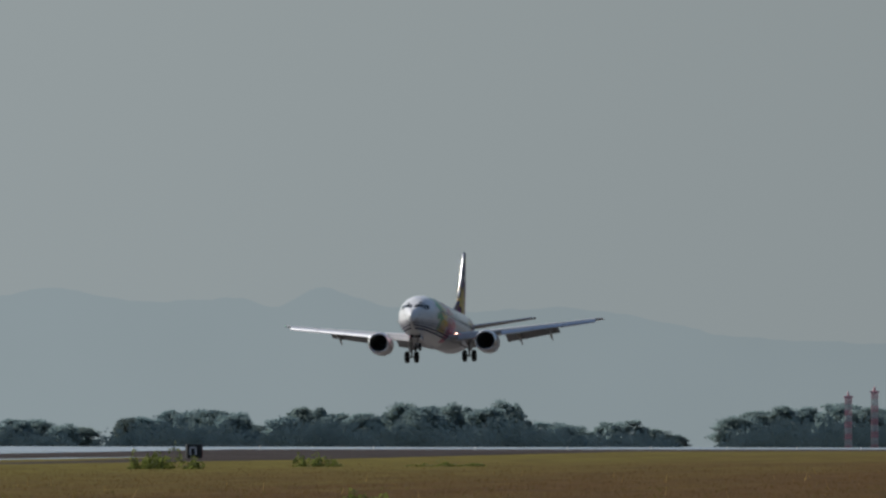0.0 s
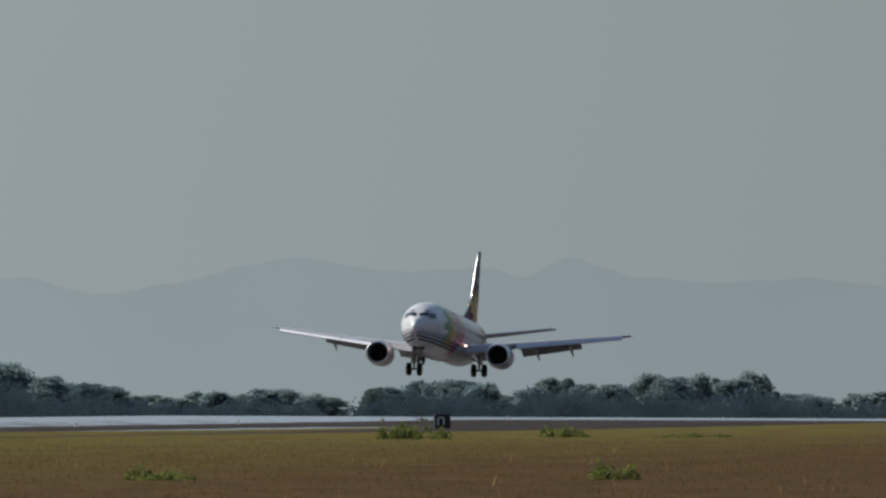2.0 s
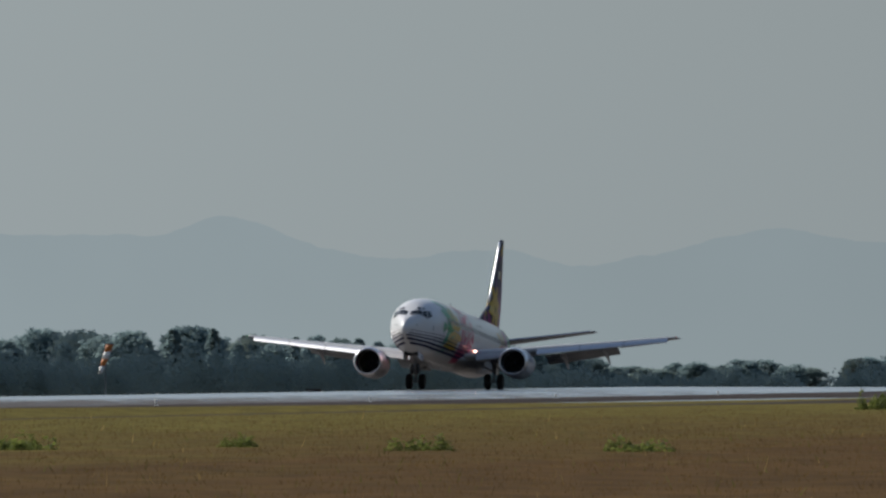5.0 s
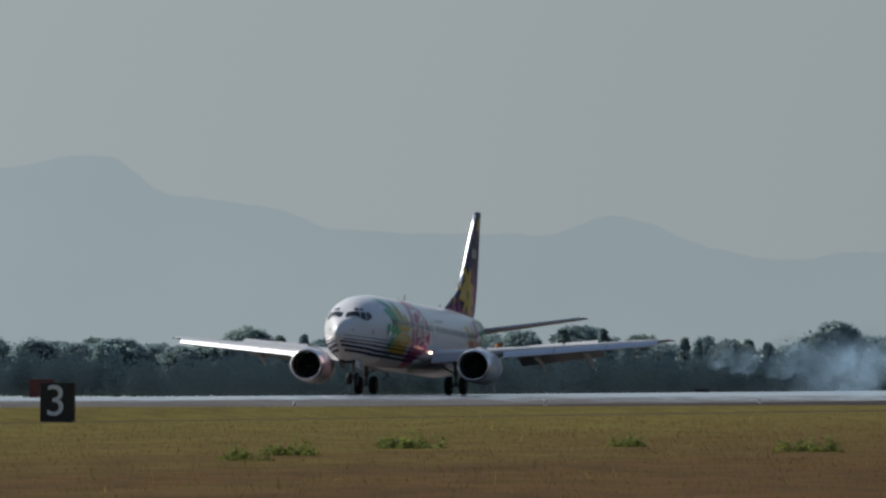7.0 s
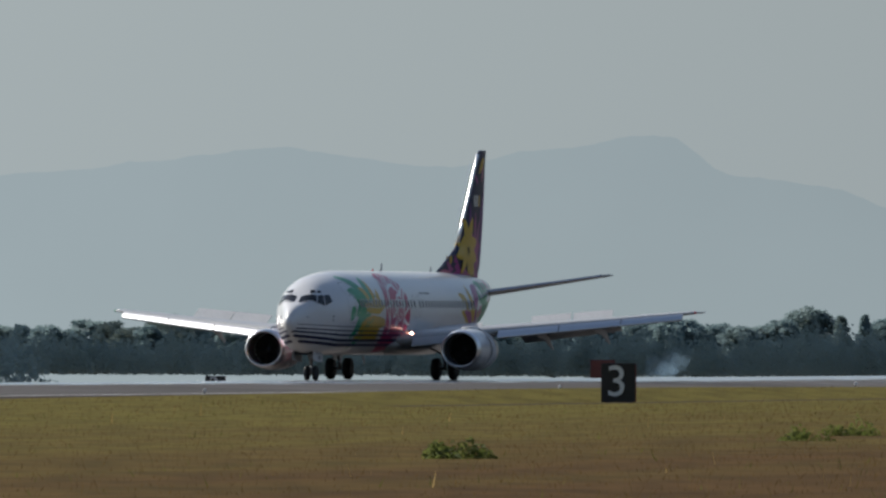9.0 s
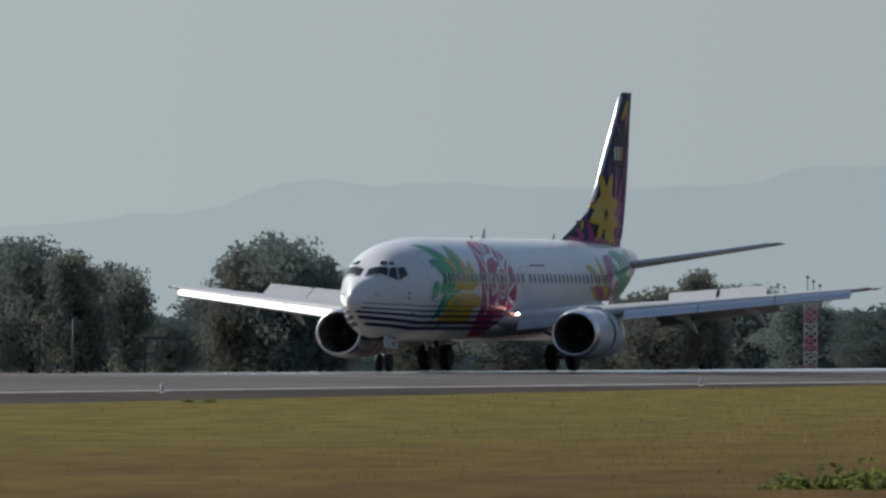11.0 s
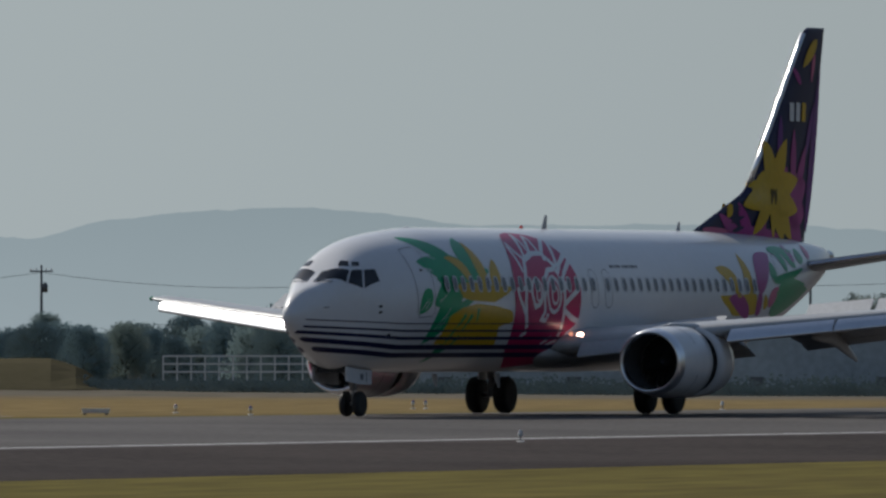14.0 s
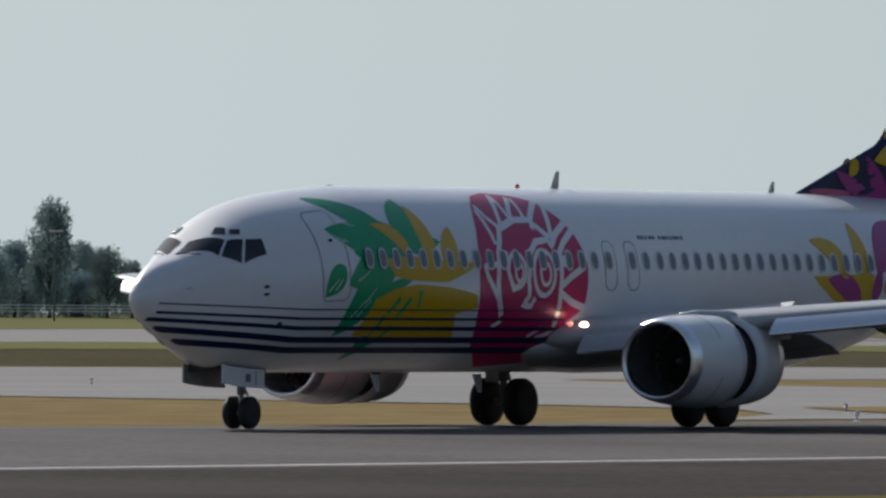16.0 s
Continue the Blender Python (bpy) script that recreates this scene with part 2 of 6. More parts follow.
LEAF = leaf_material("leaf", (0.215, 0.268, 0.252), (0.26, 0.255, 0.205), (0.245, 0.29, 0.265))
# distance haze is put into this colour: bluer and paler leaves
LEAF_FAR = leaf_material("leaf_hazed", (0.225, 0.32, 0.335), (0.26, 0.31, 0.265), (0.255, 0.34, 0.35))
BARK = material("bark", (0.06, 0.048, 0.035), 0.9, vary=0.3, scale=1.5, bump=0.03)
SKIN = material("white_paint", (0.72, 0.72, 0.73), 0.3, vary=0.02, scale=0.5, coat=0.5)
ALUMINIUM = material("bare_metal", (0.62, 0.62, 0.63), 0.25, metal=1.0, vary=0.06, scale=2.0)
WING_GREY = material("wing_grey", (0.42, 0.43, 0.44), 0.35, vary=0.05, scale=1.0, coat=0.2)
DARK = material("dark_cavity", (0.012, 0.012, 0.013), 0.6, vary=0.3, scale=3)
RUBBER = material("rubber", (0.016, 0.016, 0.017), 0.7, vary=0.3, scale=6)
GEAR_GREY = material("gear_grey", (0.35, 0.35, 0.36), 0.45, vary=0.15, scale=4)
GLASS_DARK = material("cockpit_glass", (0.012, 0.014, 0.018), 0.08, spec=0.6)
NAVY = material("navy_paint", (0.010, 0.012, 0.06), 0.4, vary=0.1, scale=0.5, coat=0.05, spec=0.3)
GREEN = material("green_paint", (0.0, 0.33, 0.13), 0.3, vary=0.06, scale=0.6, coat=0.08, spec=0.35)
YELLOW = material("yellow_paint", (0.62, 0.38, 0.012), 0.3, vary=0.06, scale=0.6, coat=0.08, spec=0.35)
CRIMSON = material("crimson_paint", (0.47, 0.012, 0.10), 0.3, vary=0.06, scale=0.6, coat=0.08, spec=0.35)
MAGENTA = material("magenta_paint", (0.36, 0.03, 0.22), 0.3, vary=0.06, scale=0.6, coat=0.08, spec=0.35)
PINK = material("pink_paint", (0.62, 0.12, 0.25), 0.3, vary=0.06, scale=0.6, coat=0.08, spec=0.35)


# ---- building helpers ----
def mesh_object(name, bm, mat, parent=None, label="", smooth=False):
    me = bpy.data.meshes.new(name)
    bm.to_mesh(me)
    bm.free()
    me.materials.append(mat)
    if smooth:
        for p in me.polygons:
            p.use_smooth = True
    ob = new(name, me)
    if parent:
        ob.parent = parent
    if label:
        ob["label"] = label
    return ob


def part(name, bm, mat, parent, label="", smooth=False):
    return mesh_object(name, bm, mat, parent, label, smooth)


def shared(name, mesh, parent, m=None):
    """One more object on a mesh that alike pieces share."""
    ob = new(name, mesh)
    ob.parent = parent
    if m is not None:
        ob.matrix_basis = m
    return ob


def empty(name, m=None, parent=None):
    ob = new(name)
    ob.empty_display_size = 0.2
    if m is not None:
        ob.matrix_basis = m
    if parent:
        ob.parent = parent
    return ob


def add_box(bm, x0, x1, y0, y1, z0, z1, bevel=0.0):
    r = bmesh.ops.create_cube(bm, size=1)
    vs = r["verts"]
    for v in vs:
        v.co = Vector(((x0 + x1) / 2 + v.co.x * (x1 - x0), (y0 + y1) / 2 + v.co.y * (y1 - y0), (z0 + z1) / 2 + v.co.z * (z1 - z0)))
    if bevel:
        bmesh.ops.bevel(bm, geom=list({e for v in vs for e in v.link_edges}), offset=bevel, segments=2, affect="EDGES", profile=0.7)
    return bm


def box(x0, x1, y0, y1, z0, z1, bevel=0.0):
    return add_box(bmesh.new(), x0, x1, y0, y1, z0, z1, bevel)


def loft(rings, closed=True, cap=True, bm=None):
    """A skin over rings of points; each ring has the same count."""
    bm = bm or bmesh.new()
    rows = [[bm.verts.new(p) for p in ring] for ring in rings]
    k = len(rows[0])
    for a, b in zip(rows, rows[1:]):
        for i in range(k if closed else k - 1):
            j = (i + 1) % k
            bm.faces.new((a[i], a[j], b[j], b[i]))
    if cap and closed:
        bm.faces.new(rows[0][::-1]), bm.faces.new(rows[-1])
    return bm


def tube(points, radii, sides=8, bm=None):
    """A round bar along points."""
    rings = []
    pts = [Vector(p) for p in points]
    if not hasattr(radii, "__len__"):
        radii = [radii] * len(pts)
    for i, p in enumerate(pts):
        d = (pts[min(i + 1, len(pts) - 1)] - pts[max(i - 1, 0)]).normalized()
        u = d.cross(Vector((0, 0, 1)) if abs(d.z) < 0.9 else Vector((1, 0, 0))).normalized()
        w = d.cross(u)
        rings.append([p + (u * math.cos(2 * math.pi * k / sides) + w * math.sin(2 * math.pi * k / sides)) * radii[i] for k in range(sides)])
    return loft(rings, bm=bm)


def turned(profile, axis="x", sides=28, bm=None, centre=(0, 0, 0), close=False):
    """A body of revolution: profile of (along, radius) about an axis through centre."""
    c = Vector(centre)
    rings = []
    for a, r in profile:
        ring = []
        for k in range(sides):
            t = 2 * math.pi * k / sides
            p = {"x": Vector((a, r * math.cos(t), r * math.sin(t))), "y": Vector((r * math.sin(t), a, r * math.cos(t))),
                 "z": Vector((r * math.cos(t), r * math.sin(t), a))}[axis]
            ring.append(c + p)
        rings.append(ring)
    return loft(rings, bm=bm, cap=not close)


def ease(x, xs, ys):
    """Smooth interpolation through a few stations."""
    i = min(max(np.searchsorted(xs, x) - 1, 0), len(xs) - 2)
    h = xs[i + 1] - xs[i]
    t = min(max((x - xs[i]) / h, 0), 1)

    def slope(k):
        if k == 0 or k == len(xs) - 1:
            return (ys[1] - ys[0]) / (xs[1] - xs[0]) if k == 0 else (ys[-1] - ys[-2]) / (xs[-1] - xs[-2])
        a, b = (ys[k] - ys[k - 1]) / (xs[k] - xs[k - 1]), (ys[k + 1] - ys[k]) / (xs[k + 1] - xs[k])
        return 0 if a * b <= 0 else 2 * a * b / (a + b)
    m0, m1 = slope(i) * h, slope(i + 1) * h
    return (2 * t ** 3 - 3 * t * t + 1) * ys[i] + (t ** 3 - 2 * t * t + t) * m0 + (3 * t * t - 2 * t ** 3) * ys[i + 1] + (t ** 3 - t * t) * m1


# ---- ground, runway, distance ----
RUN_Y = 173.0


def crest_z(x):
    """The runway's long profile: level, then falling away with distance."""
    return float(np.interp(x, [0, 450, 600, 700, 820, 950, 1000, 2000, 2400, 4900], [0, 0, -0.1, -0.18, -0.25, -0.29, -0.32, -3.6, -5.0, -16]))


def step(v, a, b):
    t = min(max((v - a) / (b - a), 0), 1)
    return t * t * (3 - 2 * t)


def swell(x, y):
    """A low swell of the grass that hides part of the runway shoulder."""
    return float(np.interp(x, [0, 320, 418, 559, 656, 780, 900], [0, 0, 0.2, 0.5, 0.3, 0.1, 0])) * step(y, float(np.interp(x, [440, 500], [100, 131])), 137.5) if y < 138.5 else 0.0


def ground_z(x, y):
    """Crowned runway, level grass, an embankment with a rise beyond it, and lower land far off."""
    q = abs(y - RUN_Y)
    z = crest_z(x) - (0.015 * q * q / 24 if q < 12 else 0.015 * (min(q, 35.0) - 6))
    # the near side falls a little more towards the west end
    z -= float(np.interp(x, [205, 310, 420], [0.15, 0.04, 0])) * step(RUN_Y - y, 3, 21)
    z += swell(x, y) - 2.0 * step(y, 214, 234) * step(x, 640, 780) - (0.012 * min(q, 35.0) * step(x, 500, 640) if y > RUN_Y else 0.0)
    if y < 250:
        return z
    r = math.hypot(x, y)
    az = math.degrees(math.atan2(x, y))
    west = 1 - step(az, 62.6, 63.6)
    level = west * step(y, 250, 420)
    z = z * (1 - level) - 0.435 * level
    rise = step(y, 442, 458) * 0.95 + step(r, 1150, 1650) * 1.5 * (1 - step(az, 56.3, 58.0)) - step(r, 2000, 4500) * 10 - step(r, 1000, 1400) * 3.0 * step(az, 57.5, 58.6)
    far = step(r, 700, 1150) * step(az, 63.0, 64.5)
    low = -3.2 - max(r - 1250, 0) * 0.0045
    z = z * (1 - far) + low * far if x < 1500 else z
    return z + rise * west


def lattice(ys, xs, lift, mat, name, smooth=False):
    bm = bmesh.new()
    g = [[bm.verts.new((x, y, ground_z(x, y) + lift(x, y))) for y in ys] for x in xs]
    for a, b in zip(g, g[1:]):
        for i in range(len(ys) - 1):
            bm.faces.new((a[i], b[i], b[i + 1], a[i + 1]))
    return mesh_object(name, bm, mat, smooth=smooth)


XS = [-4900, -3600, -2400, -1600, -1200, -900, -700, -500, -400, -300, -200, -100] + [25 * k for k in range(0, 64)] + [1600 + 100 * k for k in range(0, 10)] + [2600, 2900, 3300, 3800, 4400, 4900]
GROUND_Y = [-4900, -3000, -1500, -700, -300, -100, 0, 30, 60, 80, 100, 108, 115, 122, 130, 132, 134, 136, 138, 139, 207, 208, 215, 230, 250, 251, 270, 300, 330, 360, 390, 420, 440, 442, 446, 450, 454, 458, 480, 520, 560, 600, 650, 700, 760, 820, 900, 1000, 1150, 1300, 1600, 2000, 2600, 3400, 4200, 4900]
RUN_YS = [138, 142, 146, 150, 154, 158, 162, 166, 169, 171, 172, 173, 174, 175, 177, 180, 186, 192, 200, 208]
ground = tagged(lattice(GROUND_Y, XS, lambda x, y: -0.4 if 138.5 < y < 207.5 else 0.0, GRASS, "ground"), "brown and green winter airfield grass", "ground", kind="structure")
runway = tagged(lattice(RUN_YS, [x for x in XS if -1200 <= x <= 1900], lambda x, y: 0.0, ASPHALT, "runway", True), "dark asphalt runway with a crowned surface", "runway", kind="structure")
shoulder = tagged(lattice([129.5, 130, 138, 142, 146, 150.2], [x for x in XS if -1200 <= x <= 1900], lambda x, y: (0.015 if y > 129.8 else -0.1) - swell(x, y), SHOULDER, "runway_shoulder", True), "dark brownish asphalt runway shoulder", "runway", kind="structure")
for v in shoulder.data.vertices:
    if v.co.y < 130.5:
        v.co.y -= 8 * step(v.co.x, 740, 860)
line = tagged(lattice([151.2, 151.75], [x for x in XS if -400 <= x <= 600], lambda x, y: 0.006, WHITE_LINE, "edge_line"), "white runway edge line", "marking", kind="structure")


def ridge(name, dist, line, rough, mat, label):
    """A far mountain ridge as a closed wall of land; line: skyline angles by compass angle, roughened."""
    rings = []
    az, end = line[0][0], line[-1][0]
    xs, ys = [p[0] for p in line], [p[1] for p in line]
    while az < end:
        el = ease(az, xs, ys) + rough * (noise.noise((az * 3.1, dist * 0.01, 0)) + 0.6 * noise.noise((az * 8, dist * 0.01, 3)) + 0.4 * noise.noise((az * 21, 1, dist * 0.02)))
        top = 2.5 + dist * math.tan(radians(el))
        rings.append([spot(az, dist - 60, -40), spot(az, dist, max(top, -30)), spot(az, dist + 120, -40)])
        az += 0.03
    return tagged(mesh_object(name, loft(rings, closed=True), mat), label, "mountain", kind="structure")


# haze painted on the ridges: they emit its colour and take no sunlight
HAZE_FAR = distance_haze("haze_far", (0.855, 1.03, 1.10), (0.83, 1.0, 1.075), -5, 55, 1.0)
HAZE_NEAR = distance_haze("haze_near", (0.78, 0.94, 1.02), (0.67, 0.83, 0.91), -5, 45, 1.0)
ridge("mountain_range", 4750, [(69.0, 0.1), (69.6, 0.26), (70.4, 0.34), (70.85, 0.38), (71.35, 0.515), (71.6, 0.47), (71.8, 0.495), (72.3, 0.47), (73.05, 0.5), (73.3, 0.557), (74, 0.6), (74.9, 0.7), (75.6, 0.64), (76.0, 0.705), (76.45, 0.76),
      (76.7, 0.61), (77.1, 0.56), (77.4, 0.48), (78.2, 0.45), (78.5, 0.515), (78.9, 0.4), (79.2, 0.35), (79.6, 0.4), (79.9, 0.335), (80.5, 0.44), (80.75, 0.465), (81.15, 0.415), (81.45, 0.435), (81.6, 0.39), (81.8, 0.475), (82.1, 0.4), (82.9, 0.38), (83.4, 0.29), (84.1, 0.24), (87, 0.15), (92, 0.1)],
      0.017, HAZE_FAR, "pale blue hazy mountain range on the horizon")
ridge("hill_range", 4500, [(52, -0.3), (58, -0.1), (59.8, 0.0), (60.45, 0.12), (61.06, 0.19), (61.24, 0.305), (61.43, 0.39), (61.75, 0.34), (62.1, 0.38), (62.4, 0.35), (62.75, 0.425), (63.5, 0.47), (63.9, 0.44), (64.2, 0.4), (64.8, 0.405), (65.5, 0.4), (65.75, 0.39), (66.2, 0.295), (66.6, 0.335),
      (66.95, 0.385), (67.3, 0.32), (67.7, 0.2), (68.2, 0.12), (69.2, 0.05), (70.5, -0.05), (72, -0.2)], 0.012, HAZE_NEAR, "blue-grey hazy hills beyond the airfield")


# ---- trees ----
SUNWARD = Vector((math.sin(radians(SUN_AZ)) * math.cos(radians(SUN_EL)), math.cos(radians(SUN_AZ)) * math.cos(radians(SUN_EL)), math.sin(radians(SUN_EL))))


def make_tree(name, seed, height, spread, lobes, leaves, leaf, mat, label, shape="round", trunk=0.28, lump=1.0, edge=0.96):
    """A tapered trunk with limbs, and a crown of many small leaves in uneven clumps."""
    rnd = random.Random(seed)
    root = empty(name)
    bm = tube([(0, 0, -0.6), (0.05, 0, height * 0.15), (0.12, 0.05, height * trunk), (0.0, 0.1, height * 0.6), (0.1, 0, height * 0.85)],
              [height * 0.035, height * 0.028, height * 0.022, height * 0.012, height * 0.004], 6)
    centres = []
    for k in range(lobes):
        a = rnd.uniform(0, 2 * math.pi)
        if shape == "cone":
            f = rnd.random() ** 0.8
            z, rad = height * (0.12 + 0.86 * f), spread * (1 - f) * 0.75 + 0.1
            d, size = rad * math.sqrt(rnd.random()), spread * (0.14 + 0.26 * (1 - f))
        else:
            f = rnd.random()
            z = height * (trunk * 0.75 + (0.96 - trunk * 0.75) * f)
            rad = spread * math.sqrt(max(0.06, 1 - (1.7 * f - 0.75) ** 2)) * rnd.uniform(0.75, 1.1)
            d, size = rad * math.sqrt(rnd.uniform(0.15, 1)) * 0.8, spread * rnd.uniform(0.2, 0.36) * lump
        c = Vector((d * math.cos(a), d * math.sin(a), z))
        centres.append((c, size))
        if k % 4 == 0:
            s = Vector((0, 0, max(height * 0.15, z - height * 0.25)))
            tube([s, (s + c) / 2 + Vector((0, 0, 0.1)), c], [height * 0.012, height * 0.008, height * 0.003], 3, bm)
    part("trunk", bm, BARK, root)
    verts, faces = [], []
    for c, size in centres:
        for _ in range(leaves):
            v = Vector((rnd.gauss(0, 1), rnd.gauss(0, 1), rnd.gauss(0, 1))).normalized()
            p = c + Vector((v.x, v.y, v.z * 0.85)) * size * rnd.uniform(0.3, 1.25) ** 0.8
            # the leaves stand nearly edge-on to the sun, flattening contrast as haze would
            n = Vector((rnd.gauss(0, 1), rnd.gauss(0, 1), rnd.gauss(0, 1)))
            n = (n - SUNWARD * n.dot(SUNWARD) * edge).normalized()
            u = n.orthogonal().normalized()
            u.rotate(Matrix.Rotation(rnd.uniform(0, 6.28), 3, n))
            w = n.cross(u)
            l = leaf * rnd.uniform(0.6, 1.4)
            i = len(verts)
            verts += [p - u * l * 0.5 - w * l * 0.25, p + u * l * 0.55, p - u * l * 0.2 + w * l * 0.45]
            faces.append((i, i + 1, i + 2))
    me = bpy.data.meshes.new("crown")
    me.from_pydata(verts, [], faces)
    me.materials.append(mat)
    shared("crown", me, root)
    return tagged(root, label, "tree")


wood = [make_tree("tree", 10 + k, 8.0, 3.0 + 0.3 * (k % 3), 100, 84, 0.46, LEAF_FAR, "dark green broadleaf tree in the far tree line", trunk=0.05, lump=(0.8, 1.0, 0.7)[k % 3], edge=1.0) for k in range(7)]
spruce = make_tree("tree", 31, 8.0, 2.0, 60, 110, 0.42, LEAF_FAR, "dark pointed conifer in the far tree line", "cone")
# tops of the far tree line by compass angle
LINE = [(73.6, -0.03), (74.2, 0), (74.588, 0.015), (74.72, 0.004), (74.86, 0.015), (75.02, -0.03), (75.18, -0.008), (75.29, -0.06), (75.6, -0.02), (76, 0.01), (76.52, 0.03), (76.65, 0.005), (76.81, -0.008), (77.01, 0.06), (77.125, 0.032), (77.3, 0.035), (77.5, 0.02), (77.57, 0.03), (77.755, 0.068), (77.91, 0.055), (78.1, 0.05), (78.45, 0.07), (78.64, 0.052), (78.96, 0.033), (79.2, 0.055), (79.34, 0.108), (79.5, 0.045), (79.56, 0.02), (79.68, -0.02), (79.75, -0.012), (79.95, -0.05), (80.13, -0.075), (80.26, -0.08), (80.54, -0.042), (80.69, -0.064), (80.82, -0.085), (80.95, -0.085), (80.99, -0.05), (81.1, -0.03), (81.24, -0.012), (81.46, -0.03), (81.55, -0.085), (81.64, -0.012), (81.82, -0.002), (81.98, -0.05), (82.03, -0.025), (82.21, 0.004), (82.35, -0.018), (82.55, -0.002), (82.73, -0.05), (82.84, -0.084), (83.02, -0.06), (83.2, -0.115), (83.45, -0.06), (83.58, -0.005), (83.9, -0.01), (84.3, -0.05), (86, 0)]
rnd = random.Random(5)
az, first = 73.3, set()
while az < 86.2:
    el = np.interp(az, [a for a, _ in LINE], [e for _, e in LINE])
    dist = rnd.uniform(2050, 2350)
    if not (80.83 < az < 80.94 or 83.22 < az < 83.42):
        z = -4.6
        h = max(1.5, 2.5 + dist * math.tan(radians(el)) - z) * (rnd.uniform(0.96, 1.07) if rnd.random() < 0.6 else rnd.uniform(0.76, 1.0))
        src = spruce if abs(az - 80.97) < 0.03 or rnd.random() < 0.1 else rnd.choice(wood)
        s = h / 8.0
        m = pose(*spot(az, dist, z), 0, 0, rnd.uniform(0, 360))
        src_scale = Vector(((0.5 * s + 0.4) * rnd.uniform(1.25, 2.1), (0.5 * s + 0.4) * rnd.uniform(1.25, 2.1), s))
        t = src if src.name not in first else copy_thing(src, m)
        first.add(src.name)
        t.matrix_basis = m
        t.scale = src_scale
        t["group"] = "trees of the far tree line"
    az += rnd.uniform(0.072, 0.098)


def thicket(name, rows, leaf, mat, label, seed):
    """Undergrowth nobody could count: clumps of leaves along a line; rows of (compass angle, distance, ground, top, half width)."""
    rnd = random.Random(seed)
    verts, faces = [], []
    for az, dist, ground_at, top, half in rows:
        c = spot(az, dist)
        for _ in range(int((230 + 60 * half) * max(1.0, (top - ground_at) / 4.5))):
            u, f = rnd.uniform(-1, 1), rnd.random()
            z = ground_at - 0.2 + (top - ground_at) * f * math.sqrt(max(0.0, 1 - u * u)) * rnd.uniform(0.6, 1.05)
            p = c + Vector((math.cos(radians(az)), -math.sin(radians(az)), 0)) * u * half * 1.2 + Vector((rnd.uniform(-1, 1), rnd.uniform(-1, 1), 0)) * half * 0.5
            n = Vector((rnd.gauss(0, 1), rnd.gauss(0, 1), rnd.gauss(0, 1)))
            n = (n - SUNWARD * n.dot(SUNWARD)).normalized()
            a = n.orthogonal().normalized()
            a.rotate(Matrix.Rotation(rnd.uniform(0, 6.28), 3, n))
            b, l, i = n.cross(a), leaf * rnd.uniform(0.6, 1.3), len(verts)
            for v in (-a * l * 0.5, b * l * 0.35, a * l * 0.5, -b * l * 0.35):
                verts.append((p.x + v.x, p.y + v.y, z + v.z))
            faces.append((i, i + 1, i + 2, i + 3))
    me = bpy.data.meshes.new(name)
    me.from_pydata(verts, [], faces)
    me.materials.append(mat)
    return tagged(new(name, me), label, "undergrowth", kind="stuff")


az, rows = 73.3, []
while az < 86.2:
    if not (80.8 < az < 80.95 or 83.2 < az < 83.44):
        el = float(np.interp(az, [a for a, _ in LINE], [e for _, e in LINE]))
        rows.append((az, rnd.uniform(1990, 2050), -4.4, -4.4 + (6.9 + 2020 * math.tan(radians(el))) * rnd.uniform(0.6, 1.0), rnd.uniform(1.2, 2.6)))
    az += rnd.uniform(0.018, 0.032)
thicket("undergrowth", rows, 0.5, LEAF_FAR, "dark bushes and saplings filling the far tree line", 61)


# ---- the airliner: x aft from the main wheels, y to its right, z up from the ground ----
XM = 18.3
AFT = [0, 0.12, 0.35, 0.8, 1.5, 2.1, 2.6, 3.1, 3.7, 4.6, 6.0, 7.5, 24.0, 26.5, 29.0, 31.5, 33.5, 34.8, 35.3]
TOP = [2.85, 3.04, 3.24, 3.49, 3.71, 4.06, 4.36, 4.6, 4.78, 4.95, 5.09, 5.18, 5.2, 5.18, 5.13, 5.04, 4.93, 4.82, 4.72]
LOW = [2.58, 2.42, 2.23, 2.01, 1.71, 1.48, 1.31, 1.25, 1.21, 1.19, 1.19, 1.19, 1.19, 1.42, 2, 2.75, 3.42, 3.95, 4.25]
HALF = [0.13, 0.2, 0.31, 0.5, 0.75, 1, 1.24, 1.43, 1.6, 1.75, 1.85, 1.88, 1.88, 1.84, 1.62, 1.22, 0.8, 0.45, 0.22]


def flatness(x):
    """How far the upper half of the section is squared off: the flight deck has flat panes."""
    return 2 + 1.6 * math.exp(-((x - 1.75) / 0.75) ** 2)


def hull(x, t, out=0.0, side=-1):
    """A point of the fuselage skin: x from the nose, t the angle from the crown (0) over the side (90) to the keel (180)."""
    top, low, hw = ease(x, AFT, TOP), ease(x, AFT, LOW), ease(x, AFT, HALF)
    hh, mid = (top - low) / 2, (top + low) / 2
    c, s = math.cos(radians(t)), math.sin(radians(t))
    k = 2 / flatness(x) if c > 0 else 1.0
    return Vector((x - XM, side * (hw + out) * math.copysign(abs(s) ** k, s), mid + (hh + out) * math.copysign(abs(c) ** k, c)))


def hull_t(x, z):
    """The skin angle at which the fuselage has that height."""
    top, low = ease(x, AFT, TOP), ease(x, AFT, LOW)
    c = min(max((z - (top + low) / 2) / ((top - low) / 2), -1), 1)
    return math.degrees(math.acos(c ** (flatness(x) / 2) if c > 0 else c))


